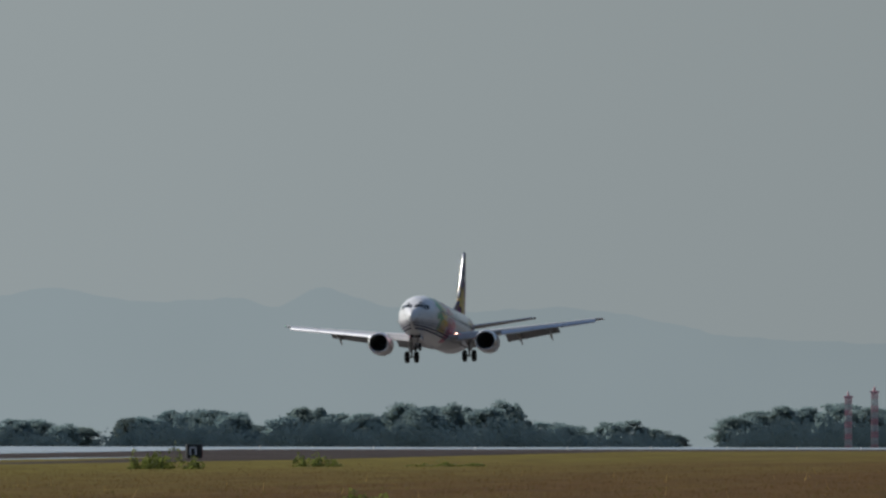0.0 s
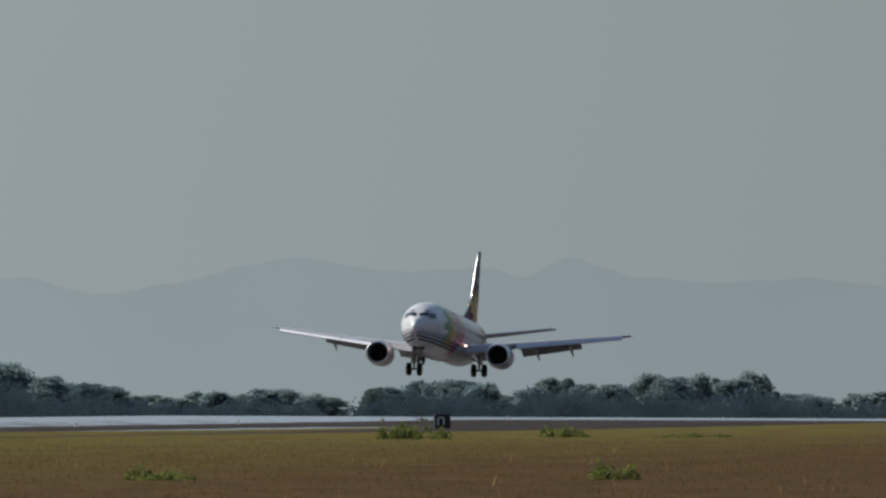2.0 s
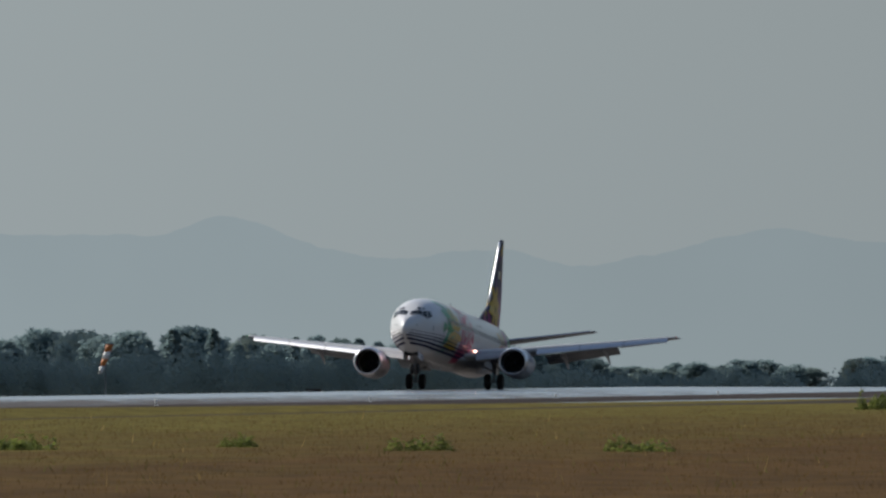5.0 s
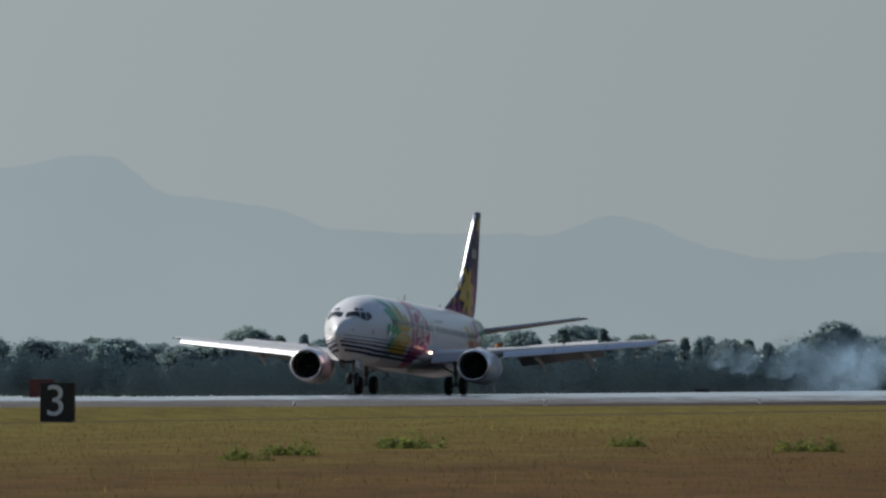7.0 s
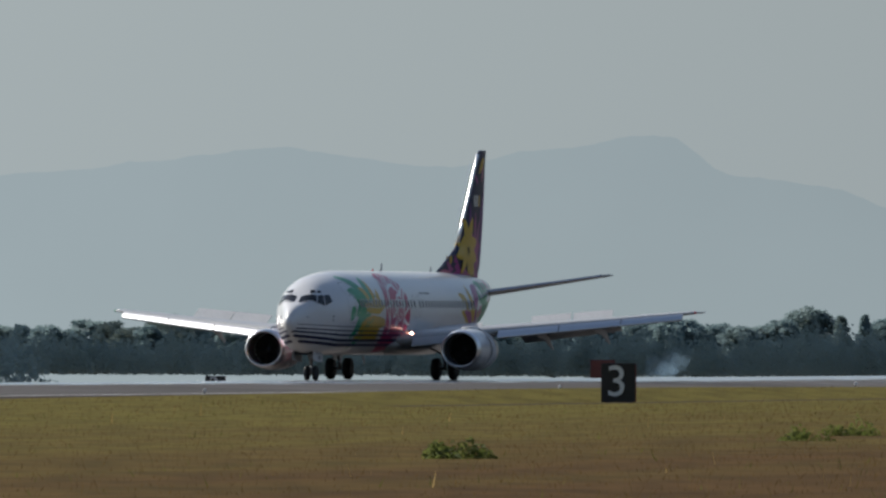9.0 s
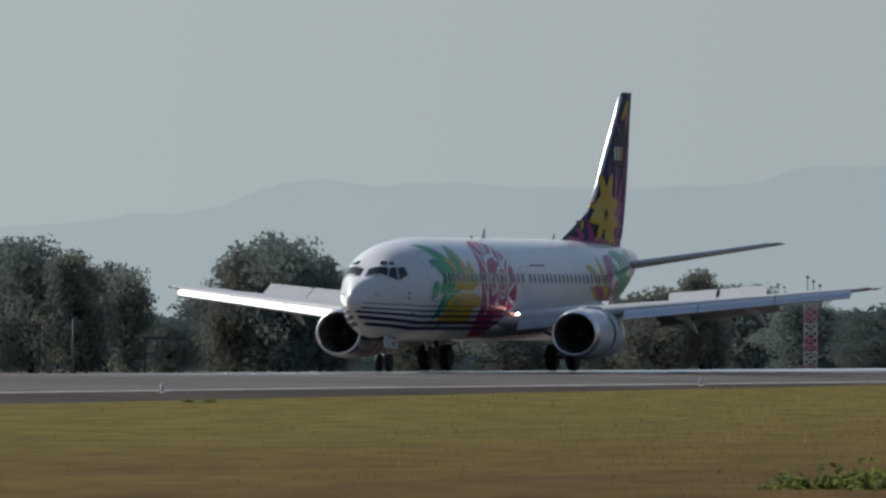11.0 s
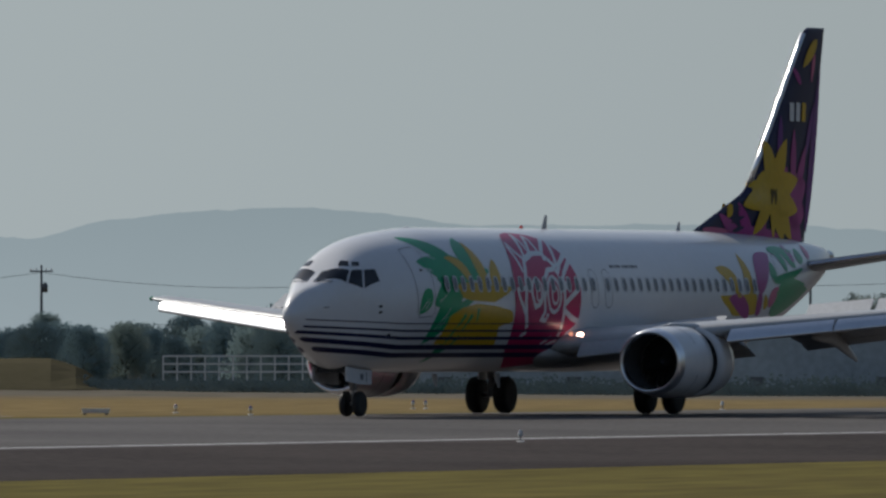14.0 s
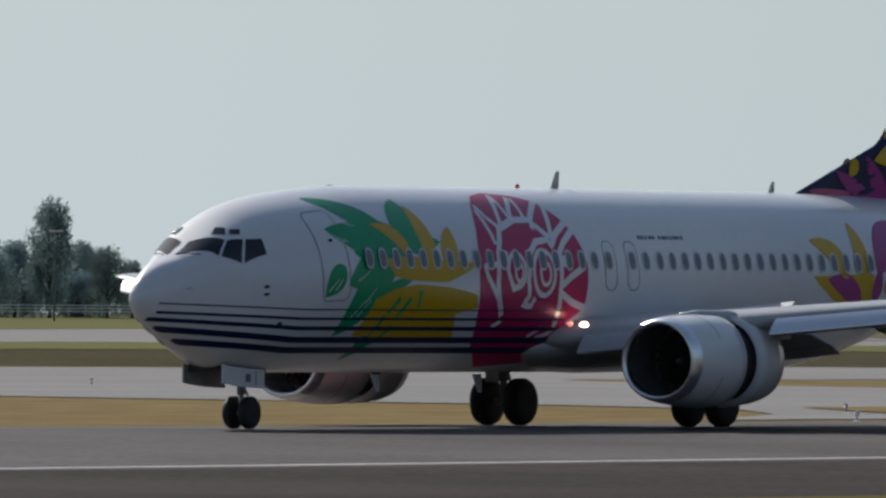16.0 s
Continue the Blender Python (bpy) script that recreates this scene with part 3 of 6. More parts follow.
def sheet(rows):
    """A surface over a grid of points."""
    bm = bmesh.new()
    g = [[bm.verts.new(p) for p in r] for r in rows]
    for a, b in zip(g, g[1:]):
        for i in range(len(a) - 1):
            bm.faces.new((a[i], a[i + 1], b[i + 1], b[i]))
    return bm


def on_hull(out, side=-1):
    return lambda x, h: hull(x, 90 - math.degrees(h / 1.94), out, side)


def petal(place, base, tip, width, bend=0.0, nu=14, nv=4, blunt=0.8, root=0.15):
    """A leaf shape from base to tip, laid on a surface by place(x, h)."""
    b, t = Vector(base), Vector(tip)
    d = t - b
    n = Vector((-d.y, d.x)).normalized()
    rows = []
    for i in range(nu + 1):
        u = i / nu
        w = width * 0.5 * (root * (1 - u) + math.sin(math.pi * u ** blunt) ** 0.75 if u < 1 else 0.0)
        c = b + d * u + n * bend * math.sin(math.pi * u)
        rows.append([place(*(c + n * w * (2 * j / nv - 1))) for j in range(nv + 1)])
    return sheet(rows)


def ribbon(place, points, width, taper=False):
    """A band of one width along points."""
    pts = [Vector(p) for p in points]
    fine = []
    for a, b in zip(pts, pts[1:]):
        k = max(1, int((b - a).length / 0.12))
        fine += [a.lerp(b, i / k) for i in range(k)]
    fine.append(pts[-1])
    rows = []
    for i, p in enumerate(fine):
        d = (fine[min(i + 1, len(fine) - 1)] - fine[max(i - 1, 0)]).normalized()
        n = Vector((-d.y, d.x)) * width * 0.5 * ((1 - 0.8 * i / len(fine)) if taper else 1)
        rows.append([place(*(p - n)), place(*p), place(*(p + n))])
    return sheet(rows)


def ring_points(cx, cy, rx, ry, a0=0, a1=360, n=20):
    return [(cx + rx * math.cos(radians(a0 + (a1 - a0) * k / n)), cy + ry * math.sin(radians(a0 + (a1 - a0) * k / n))) for k in range(n + 1)]


def fill(place, outline, rows=40, cols=8):
    """A filled outline whose every level has one stretch."""
    hs = [p[1] for p in outline]
    lo, hi = min(hs) + 0.005, max(hs) - 0.005
    grid = []
    for k in range(rows + 1):
        h = lo + (hi - lo) * k / rows
        xs = []
        for (x0, h0), (x1, h1) in zip(outline, outline[1:] + outline[:1]):
            if (h0 - h) * (h1 - h) <= 0 and h0 != h1:
                xs.append(x0 + (x1 - x0) * (h - h0) / (h1 - h0))
        grid.append([place(min(xs) + (max(xs) - min(xs)) * j / cols, h) for j in range(cols + 1)])
    return sheet(grid)


def H(t):
    """Height along the skin from its widest line, for a skin angle."""
    return 1.94 * radians(90 - t)


def make_fuselage(root):
    xs = [0.0, 0.04, 0.1, 0.2, 0.35, 0.55, 0.8, 1.1, 1.45, 1.8, 2.1, 2.35, 2.6, 2.85, 3.1, 3.4, 3.7, 4.1, 4.6, 5.3, 6.0, 6.8] + [7.5 + 1.1 * k for k in range(16)] + [24.5, 25.2, 26, 27, 28, 29, 30, 31, 32, 33, 33.8, 34.4, 34.9, 35.3]
    rings = [[hull(x, 360 * k / 72) for k in range(72)] for x in xs]
    body = part("fuselage", loft(rings), SKIN, root, smooth=True)
    # wing-body fairing under the cabin
    rings = []
    for k in range(21):
        u = k / 20
        x, s = 11.8 + 11.2 * u, math.sin(math.pi * u) ** 0.5
        rings.append([(x - XM, 2.02 * s * math.cos(a), 1.72 + (0.55 * s if math.sin(a) < 0 else 0.65 * s) * math.sin(a)) for a in (2 * math.pi * j / 28 for j in range(28))])
    part("belly_fairing", loft(rings), WING_GREY, root, "grey wing root fairing", True)
    part("exhaust", turned([(35.2 - XM, 0.2), (35.75 - XM, 0.17), (35.7 - XM, 0.12)], centre=(0, 0, 4.5)), ALUMINIUM, root)
    return body


def pane(points, mat, name, parent, side, out=0.012, label=""):
    """A cockpit pane from four corners (x, skin angle), bulging with the skin."""
    def flat(x, t):
        return Vector((x, abs(hull(x, t).y)))

    def lift(x, y):
        return hull(x, math.degrees(math.asin(min(1.0, y / ease(x, AFT, HALF)) ** (flatness(x) / 2))), out, side)
    a, b, c, d = (flat(*p) for p in points)
    rows = []
    for i in range(9):
        u = i / 8
        rows.append([lift(*(a.lerp(b, v).lerp(d.lerp(c, v), u))) for v in (k / 8 for k in range(9))])
    return part(name, sheet(rows), mat, parent, label, True)


def cockpit(root, body):
    for side in (-1, 1):
        for p in ([(1.34, 2.2), (1.89, 1.0), (2.25, 37.0), (1.93, 54.0)], [(1.99, 57.0), (2.30, 38.6), (2.65, 45.6), (2.40, 69.0)], [(2.47, 69.5), (2.71, 46.4), (3.10, 50.5), (3.07, 63.6)]):
            pane(p, GLASS_DARK, "cockpit_window", body, side, 0.012, "dark tinted cockpit pane")
        for p in ([(2.19, 15.1), (2.43, 13.4), (2.53, 23.9), (2.35, 30.0)], [(2.45, 33.6), (2.56, 27.8), (2.77, 34.1), (2.66, 39.5)]):
            pane(p, GLASS_DARK, "eyebrow_window", body, side)
        # a wiper rests below each front pane
        part("wiper", tube([hull(1.32, 6, 0.03, side), hull(1.45, 20, 0.04, side), hull(1.6, 34, 0.03, side)], 0.012, 5), DARK, body, "thin black wiper")


def cabin_windows(body):
    """Oval panes in pale frames, one mesh for all."""
    def oval(w, h, out, hole=0.0):
        rows = []
        for r in ([hole, 1.0] if hole else [0.0, 0.5, 1.0]):
            row = []
            for k in range(21):
                a = 2 * math.pi * k / 20
                c, s = math.cos(a), math.sin(a)
                x, y = w * r * math.copysign(abs(c) ** 0.75, c), h * r * math.copysign(abs(s) ** 0.75, s)
                row.append(Vector(hull(12.0 + x, 77.5 - math.degrees(y / 1.94), out)) - Vector((12.0 - XM, 0, 0)))
            rows.append(row)
        return sheet(rows)
    frame_mesh = part("window_frame", oval(0.155, 0.225, 0.012, 0.72), WINDOW_FRAME, body, "", True)
    glass = part("cabin_window", oval(0.115, 0.18, 0.016), WINDOW_GLASS, body, "dark oval cabin window", True)
    xs = [6.14 + 0.522 * k for k in range(18)] + [15.58, 16.53, 17.1] + [17.66 + 0.519 * k for k in range(18)]
    for i, x in enumerate(xs):
        for side in (1, -1):
            m = Matrix.Translation((x - XM, 0, 0)) @ Matrix.Diagonal((1, side, 1, 1))
            f, g = (frame_mesh, glass) if i == 0 and side == 1 else (shared("window_frame", frame_mesh.data, body), shared("cabin_window", glass.data, body))
            f.matrix_basis, g.matrix_basis = m, m


def outline_door(name, body, x0, x1, t0, t1, lean=0.0):
    for side in (-1, 1):
        pl = on_hull(0.006, side)
        r = 0.12
        h0, h1 = H(t1), H(t0)
        pts = [(x0 + r, h0), (x1 - r, h0), (x1, h0 + r), (x1, h1 - r), (x1 - r, h1), (x0 + r, h1), (x0, h1 - r), (x0, h0 + r), (x0 + r, h0)]
        part(name, ribbon(pl, pts, 0.022), SEAM, body, "dark door seam", True)


def livery(body):
    for side in (-1, 1):
        pl, pl2, pl3 = on_hull(0.004, side), on_hull(0.008, side), on_hull(0.011, side)
        # five navy pinstripes that thicken downwards and rise towards the nose
        for z, w, x0, lift in ((2.53, 0.028, 0.42, 0.13), (2.337, 0.055, 0.40, 0.14), (2.135, 0.085, 0.28, 0.20), (1.893, 0.125, 0.55, 0.26), (1.676, 0.125, 1.15, 0.25)):
            rows = []
            for k in range(60):
                x = x0 + (14.0 - x0) * (k / 59) ** 1.3
                rows.append([hull(x, min(168, hull_t(x, z + w * (j - 1) / 2 + max(0, 4 - x) / 4 * lift)), 0.013, side) for j in range(3)])
            part("stripe", sheet(rows), NAVY, body, "thin navy blue stripe", True)
        # palm fronds, slit at their edges
        for base, tip, w, bend in (((7.25, 70), (5.17, 21.8), 0.66, -0.05), ((7.2, 71), (5.0, 53.7), 0.74, 0.0), ((5.3, 80.0), (4.62, 98.5), 0.5, 0.0), ((7.0, 75), (5.4, 92), 0.74, 0.0), ((7.0, 76), (5.27, 126.5), 0.8, -0.06), ((7.62, 68), (8.2, 31.5), 0.82, 0.0), ((7.5, 69), (9.05, 66.3), 0.4, 0.0),
                                   ((6.55, 100.5), (7.78, 90.2), 0.24, 0.04), ((7.1, 106), (6.25, 150), 0.52, 0.0), ((7.7, 70), (5.85, 65), 0.8, 0.0), ((7.7, 75), (5.7, 71.5), 0.7, 0.0), ((7.6, 66), (6.1, 55), 0.62, 0.0), ((7.1, 78), (6.1, 94), 0.66, 0.0)):
            part("palm_leaf", petal(pl, (base[0], H(base[1])), (tip[0], H(tip[1])), w, bend), GREEN, body, "green palm leaf", True)
        for a, b in (((5.22, 60.5), (5.62, 64.5)), ((5.35, 66), (5.55, 62)), ((5.5, 44), (5.95, 49)), ((5.75, 51), (6.1, 54)), ((4.72, 95.5), (5.1, 87)), ((4.95, 95), (5.2, 88)), ((5.72, 90), (6.2, 84)), ((5.62, 114), (6.05, 102)), ((5.85, 113), (6.25, 102)), ((6.05, 104), (6.4, 95))):
            part("white_slit", ribbon(pl2, [(a[0], H(a[1])), (b[0], H(b[1]))], 0.032, True), SKIN, body, "white slit in a leaf", True)
        # yellow flower
        part("flower", fill(pl2, [(6.78, H(77.9)), (7.1, H(88.6)), (7.74, H(91)), (9.1, H(92)), (9.98, H(85)), (10.4, H(79.2)), (9.3, H(80.5)), (8.5, H(76.3)), (7.17, H(76))], 14), YELLOW, body, "yellow flower", True)
        part("flower", fill(pl2, [(7.11, H(96.2)), (7.98, H(93.1)), (9.1, H(94.2)), (10.3, H(98.8)), (10.45, H(107.7)), (9.6, H(111.5)), (9.9, H(130)), (7.33, H(131)), (6.02, H(124.9)), (6.19, H(114.7)), (6.42, H(102))], 24), YELLOW, body, "yellow flower", True)
        for base, tip, w, bend in (((7.82, 79), (6.62, 53.2), 0.36, -0.18), ((8.62, 82), (8.36, 37), 0.5, 0.0), ((9.15, 83), (9.56, 55.8), 0.56, 0.0), ((7.0, 112), (5.95, 126), 0.4, 0.05)):
            part("petal", petal(pl2, (base[0], H(base[1])), (tip[0], H(tip[1])), w, bend), YELLOW, body, "yellow petal", True)
        for a, b in (((7.35, 101.5), (6.95, 112)), ((8.1, 97), (8.1, 108)), ((7.75, 102), (7.3, 115)), ((6.9, 113), (6.6, 128)), ((7.3, 120), (6.9, 134))):
            part("palm_leaf", ribbon(pl3, [(a[0], H(a[1])), (b[0], H(b[1]))], 0.14, True), GREEN, body, "green palm leaf", True)
        # crimson folk motif with white line work
        part("motif", fill(pl2, [(11.55, H(26)), (12.2, H(21.4)), (13.17, H(25)), (13.75, H(32.2)), (14.19, H(47.2)), (14.44, H(59.1)), (14.6, H(70)), (14.7, H(81)), (14.68, H(91.3)), (14.64, H(107)), (14.15, H(117)), (14.1, H(129.5)),
                                 (14.0, H(151)), (12.0, H(160)), (10.75, H(133)), (10.5, H(113)), (10.38, H(85)), (10.5, H(67)), (10.79, H(50)), (11.1, H(38))], 56, 10), CRIMSON, body, "crimson folk motif with white line work", True)
        # mane of the motif
        for pts, w in (([(11.2, 37.5), (11.3, 48), (11.56, 55.7)], 0.13), ([(11.09, 41.8), (11.12, 55), (11.2, 67.7)], 0.13), ([(12.3, 25), (11.87, 44), (11.68, 56)], 0.13), ([(12.31, 26), (12.25, 36), (12.2, 48)], 0.11), ([(12.9, 27.5), (12.4, 43), (12.25, 52)], 0.13),
                       ([(12.99, 29), (12.88, 40), (12.8, 52)], 0.11), ([(13.77, 32.5), (13.1, 47), (12.9, 57)], 0.15), ([(11.61, 56.5), (12.3, 50), (12.96, 49.7), (13.1, 55), (13.4, 62.6)], 0.17), ([(13.93, 37.6), (13.7, 50), (13.46, 64)], 0.15),
                       ([(14.33, 51.5), (13.73, 60), (13.4, 68)], 0.15), ([(14.42, 57.7), (13.9, 66.3), (13.57, 74.5)], 0.15), ([(13.5, 78.3), (13.9, 78.4)], 0.24)):
            part("white_line", ribbon(pl3, [(x, H(t)) for x, t in pts], w), SKIN, body, "white painted line", True)
        # its face
        for pts, w in (([(11.62, 54), (11.2, 74), (11.1, 92), (11.2, 102), (11.43, 113)], 0.16), ([(10.6, 81), (10.7, 88), (11.13, 101)], 0.13), ([(10.58, 82), (11.1, 80.7)], 0.12), ([(12.3, 92), (12.44, 74), (12.8, 65.8), (13.3, 64.2), (13.42, 70)], 0.15),
                       ([(12.32, 91), (12.38, 100), (12.17, 105.7), (12.5, 106.5), (12.62, 101)], 0.14), ([(13.66, 73), (13.6, 97), (13.66, 113), (13.67, 124)], 0.16), ([(13.63, 93.6), (14, 88), (14.55, 81.6)], 0.15), ([(13.66, 98.5), (14.1, 103.8), (14.66, 107.6)], 0.15),
                       ([(12.8, 128), (13.2, 121)], 0.11), ([(13.15, 128.7), (13.67, 124.3)], 0.11), ([(11.2, 121), (11.5, 116)], 0.13), ([(14.1, 118), (14.6, 110.5)], 0.1), ([(11.5, 72), (11.52, 86), (11.72, 96), (12.0, 93)], 0.13)):
            part("white_line", ribbon(pl3, [(x, H(t)) for x, t in pts], w), SKIN, body, "white painted line", True)
        for cx, t, rx, ry, w in ((11.87, 84.1, 0.34, 0.37, 0.1), (11.95, 85.4, 0.15, 0.19, 0.08), (12.95, 85.6, 0.42, 0.48, 0.11), (13.0, 86, 0.2, 0.24, 0.09)):
            part("white_line", ribbon(pl3, ring_points(cx, H(t), rx, ry), w), SKIN, body, "white ring of an eye", True)
        # flowers and leaves towards the tail
        part("flower", fill(pl, [(24.0, H(86)), (26.65, H(87)), (26.6, H(106)), (25.0, H(104)), (24.6, H(97)), (24.25, H(92))], 12), YELLOW, body, "yellow flower", True)
        for base, tip, w, bend, mat, lab in (((25.5, 88), (24.1, 62.5), 0.5, -0.2, YELLOW, "yellow petal"), ((26.2, 90), (26.1, 48.5), 0.5, 0.0, YELLOW, "yellow petal"), ((26.15, 106), (24.6, 88.5), 0.5, -0.12, MAGENTA, "magenta petal"), ((26.75, 108), (26.95, 84), 0.42, 0.0, MAGENTA, "magenta petal"),
                                             ((26.8, 86), (28.5, 50), 0.85, 0.22, MAGENTA, "magenta petal"), ((27.6, 101), (28.5, 87.5), 0.45, 0.0, PINK, "pink petal"), ((27.9, 108), (31.8, 112), 1.0, 0.22, GREEN, "green leaf"), ((28.3, 92), (31.3, 100), 0.6, 0.1, GREEN, "green leaf"), ((28.1, 80), (31.2, 76), 0.34, -0.08, GREEN, "green leaf"),
                                             ((28.2, 80), (28.3, 60), 0.5, 0.0, GREEN, "green leaf"), ((29.5, 74), (28.9, 42), 0.42, -0.1, GREEN, "green leaf"), ((30.4, 72), (29.6, 43), 0.5, 0.0, GREEN, "green leaf"), ((31.0, 70), (31.3, 44), 0.6, 0.0, GREEN, "green leaf"), ((28.7, 47), (30.8, 50), 0.4, 0.06, GREEN, "green leaf"),
                                             ((30.4, 66), (30.3, 36), 0.4, 0.0, MAGENTA, "magenta petal"), ((32.0, 66), (32.3, 34), 0.4, 0.0, PINK, "pink petal"), ((27.4, 104), (27.3, 90), 0.35, 0.0, YELLOW, "yellow petal")):
            part("petal", petal(pl2, (base[0], H(base[1])), (tip[0], H(tip[1])), w, bend), mat, body, lab, True)
        # unreadable small lettering above the windows
        for k in range(12):
            x = 17.0 + 0.15 * k + (0.1 if k > 4 else 0)
            part("marking", ribbon(pl, [(x, H(62)), (x + (0.1 if k % 3 else 0.13), H(62))], 0.09), SEAM, body, "illegible small dark lettering", True)
        for x, t in ((2.87, 87), (2.86, 92), (3.34, 115), (4.95, 62)):
            part("sensor", petal(pl2, (x, H(t)), (x + 0.16, H(t)), 0.07), DARK, body, "small dark sensor", True)
    outline_door("door", body, 4.54, 5.45, 38, 101.5)
    outline_door("overwing_exit", body, 15.4, 15.86, 65, 96)
    outline_door("overwing_exit", body, 16.3, 16.76, 65, 96)
    outline_door("door", body, 28.6, 29.4, 52, 98)


def foil(chord, thick, n=14, camber=0.015):
    """Section points (aft, up) from the trailing edge over the top to the nose and back below."""
    pts = []
    for k in range(2 * n):
        a = math.pi * k / n
        x = 0.5 * (1 + math.cos(a))
        yt = 5 * thick * (0.2969 * math.sqrt(max(x, 0)) - 0.126 * x - 0.3516 * x * x + 0.2843 * x ** 3 - 0.1015 * x ** 4) + 0.002
        yc = camber * 4 * x * (1 - x)
        pts.append((x * chord, (yc + (yt if k < n else -yt)) * chord))
    return pts


def wing_le(y):
    return 13.9 + 0.51 * (y - 1.9) if y > 1.9 else 13.9 - 0.5 * (1.9 - y)


def wing_te(y):
    return 20.7 if y < 4.8 else 20.7 + (y - 4.8) * 0.13


def wing_z(y):
    return 1.95 + 0.104 * max(y - 1.9, 0)


WING_Y = 1.9


def span_loft(stations, section, side, flip, cap=True):
    rings = [section(y) for y in stations]
    rings = [[(x - XM, side * (y - WING_Y), z - 1.95) for x, z in ring] for y, ring in zip(stations, rings)]
    if flip:
        rings = [r[::-1] for r in rings]
    return loft(rings, cap=cap)


def make_wing(root, side):
    """A wing whose pivot lies at its root; flaps, slats, spoilers and fairings are parts of it."""
    flip = side < 0

    def main(y):
        c = (wing_te(y) - wing_le(y)) * (0.84 if y < 11.6 else min(1.0, 0.84 + (y - 11.6) * 0.5))
        th = 0.145 - 0.0035 * y
        if y > 14.3:
            c, th = c * 0.8, th * 0.5
        return [(wing_le(y) + px, wing_z(y) + pz) for px, pz in foil(c, th)]
    wing = part("wing", span_loft([0.6, 1.9, 2.6, 3.6, 4.8, 6.2, 8, 10, 11.6, 12, 13.6, 14.2, 14.44], main, side, flip), WING_GREY, root, "grey wing with flaps and spoilers out", True)
    wing.matrix_basis = pose(0, side * WING_Y, 1.95)

    def slat(y):
        # the drooped leading edge ahead of the wing box
        le, z, r = wing_le(y), wing_z(y), 1.05 - 0.03 * y
        mx, mz = le - 0.13, z - 0.10
        front = [(mx + r * (0.707 - math.cos(radians(a))), mz + r * (math.sin(radians(a)) - 0.707)) for a in (26, 28, 32, 36, 40, 45, 50, 54, 58, 62, 64)]
        back = [(px + 0.05, pz - 0.05) for px, pz in front[::-1]]
        back[0] = (front[-1][0] + 0.06, front[-1][1] - 0.01)
        return (front + back)[::-1]
    for a, b in ((5.9, 8.5), (8.55, 11.2), (11.25, 13.9)):
        part("slat", span_loft([a, (a + b) / 2, b], slat, side, flip, False), BRIGHT_EDGE, wing, "polished metal leading-edge slat", True)
    part("krueger_flap", span_loft([2.2, 3.2, 4.1], slat, side, flip, False), WING_GREY, wing, "grey leading-edge flap", True)

    def flap(y, drop, back, chord):
        te, z = wing_te(y) - 0.16 * (wing_te(y) - wing_le(y)), wing_z(y)
        out = []
        for px, pz in foil(chord, 0.13, 8):
            a = radians(drop)
            out.append((te + back + px * math.cos(a) + pz * math.sin(a), z - 0.08 - px * math.sin(a) + pz * math.cos(a)))
        return out
    for a, b in ((2.1, 4.2), (5.7, 10.4)):
        for k, (drop, back, chord, low) in enumerate(((8, -0.3, 0.6, 0.0), (16, 0.32, 0.85, 0.06), (27, 1.12, 0.5, 0.28))):
            def sec(y, drop=drop, back=back, chord=chord, low=low):
                s = 1.0 if y < 5 else 1.0 - 0.05 * (y - 5.7)
                return [(x, z - low * s) for x, z in flap(y, drop, back * s, chord * s)]
            part("flap", span_loft([a, (a + b) / 2, b], sec, side, flip), FLAP_GREY, wing, "lowered grey landing flap", True)
    part("aileron", span_loft([10.6, 11.6, 13.4], lambda y: flap(y, 4, -0.3, 0.62), side, flip), WING_GREY, wing, "", True)
    for y in (6.9, 9.6):
        # drooping flap-track fairings
        x0, z0 = wing_te(y) - 2.0 + 0.03 * y, wing_z(y) - 0.28
        rings = []
        for k in range(9):
            u = k / 8
            r = 0.19 * math.sin(math.pi * min(0.97, 0.06 + u * 0.94)) ** 0.6
            droop = 0 if u < 0.4 else (u - 0.4) ** 1.3 * 1.35
            rings.append([(x0 + 3.1 * u - XM, side * (y - WING_Y) + r * 0.62 * math.cos(q), z0 - 1.95 - droop + 1.15 * r * math.sin(q)) for q in (2 * math.pi * j / 10 for j in range(10))])
        part("flap_fairing", loft(rings), WING_GREY, wing, "", True)
    for y in (9.4, 10.6, 11.8, 13.0):
        x = wing_te(y) - XM
        part("static_wick", tube([(x, side * (y - WING_Y), wing_z(y) - 1.95), (x + 0.28, side * (y - WING_Y), wing_z(y) - 1.97)], 0.008, 5), DARK, wing)
    x = wing_te(14.3) - XM
    part("navigation_light", turned([(-0.12, 0.02), (0, 0.06), (0.1, 0.02)], centre=(wing_le(14.35) - XM + 0.12, side * (14.42 - WING_Y), wing_z(14.4) - 1.95)), RED_LENS if side < 0 else GREEN_LENS, wing)
    part("tip_rod", tube([(x - 0.5, side * (14.4 - WING_Y), wing_z(14.4) - 1.95), (x + 0.45, side * (14.42 - WING_Y), wing_z(14.4) - 1.9)], [0.05, 0.02], 6), WING_GREY, wing)
    # spoilers hinge about their front edge
    spoilers = []
    for a, b, c in ((2.0, 4.2, 0.8), (6.6, 8.5, 0.9), (8.55, 10.45, 0.85)):
        xa = wing_te(a) - 0.16 * (wing_te(a) - wing_le(a)) - c
        xb = wing_te(b) - 0.16 * (wing_te(b) - wing_le(b)) - c
        m = Matrix.Translation((xa - XM, side * (a - WING_Y), wing_z(a) - 1.95 + 0.19 - 0.006 * a))
        bm = box(0, c, min(0, side * (b - a)), max(0, side * (b - a)), -0.015, 0.02, 0.008)
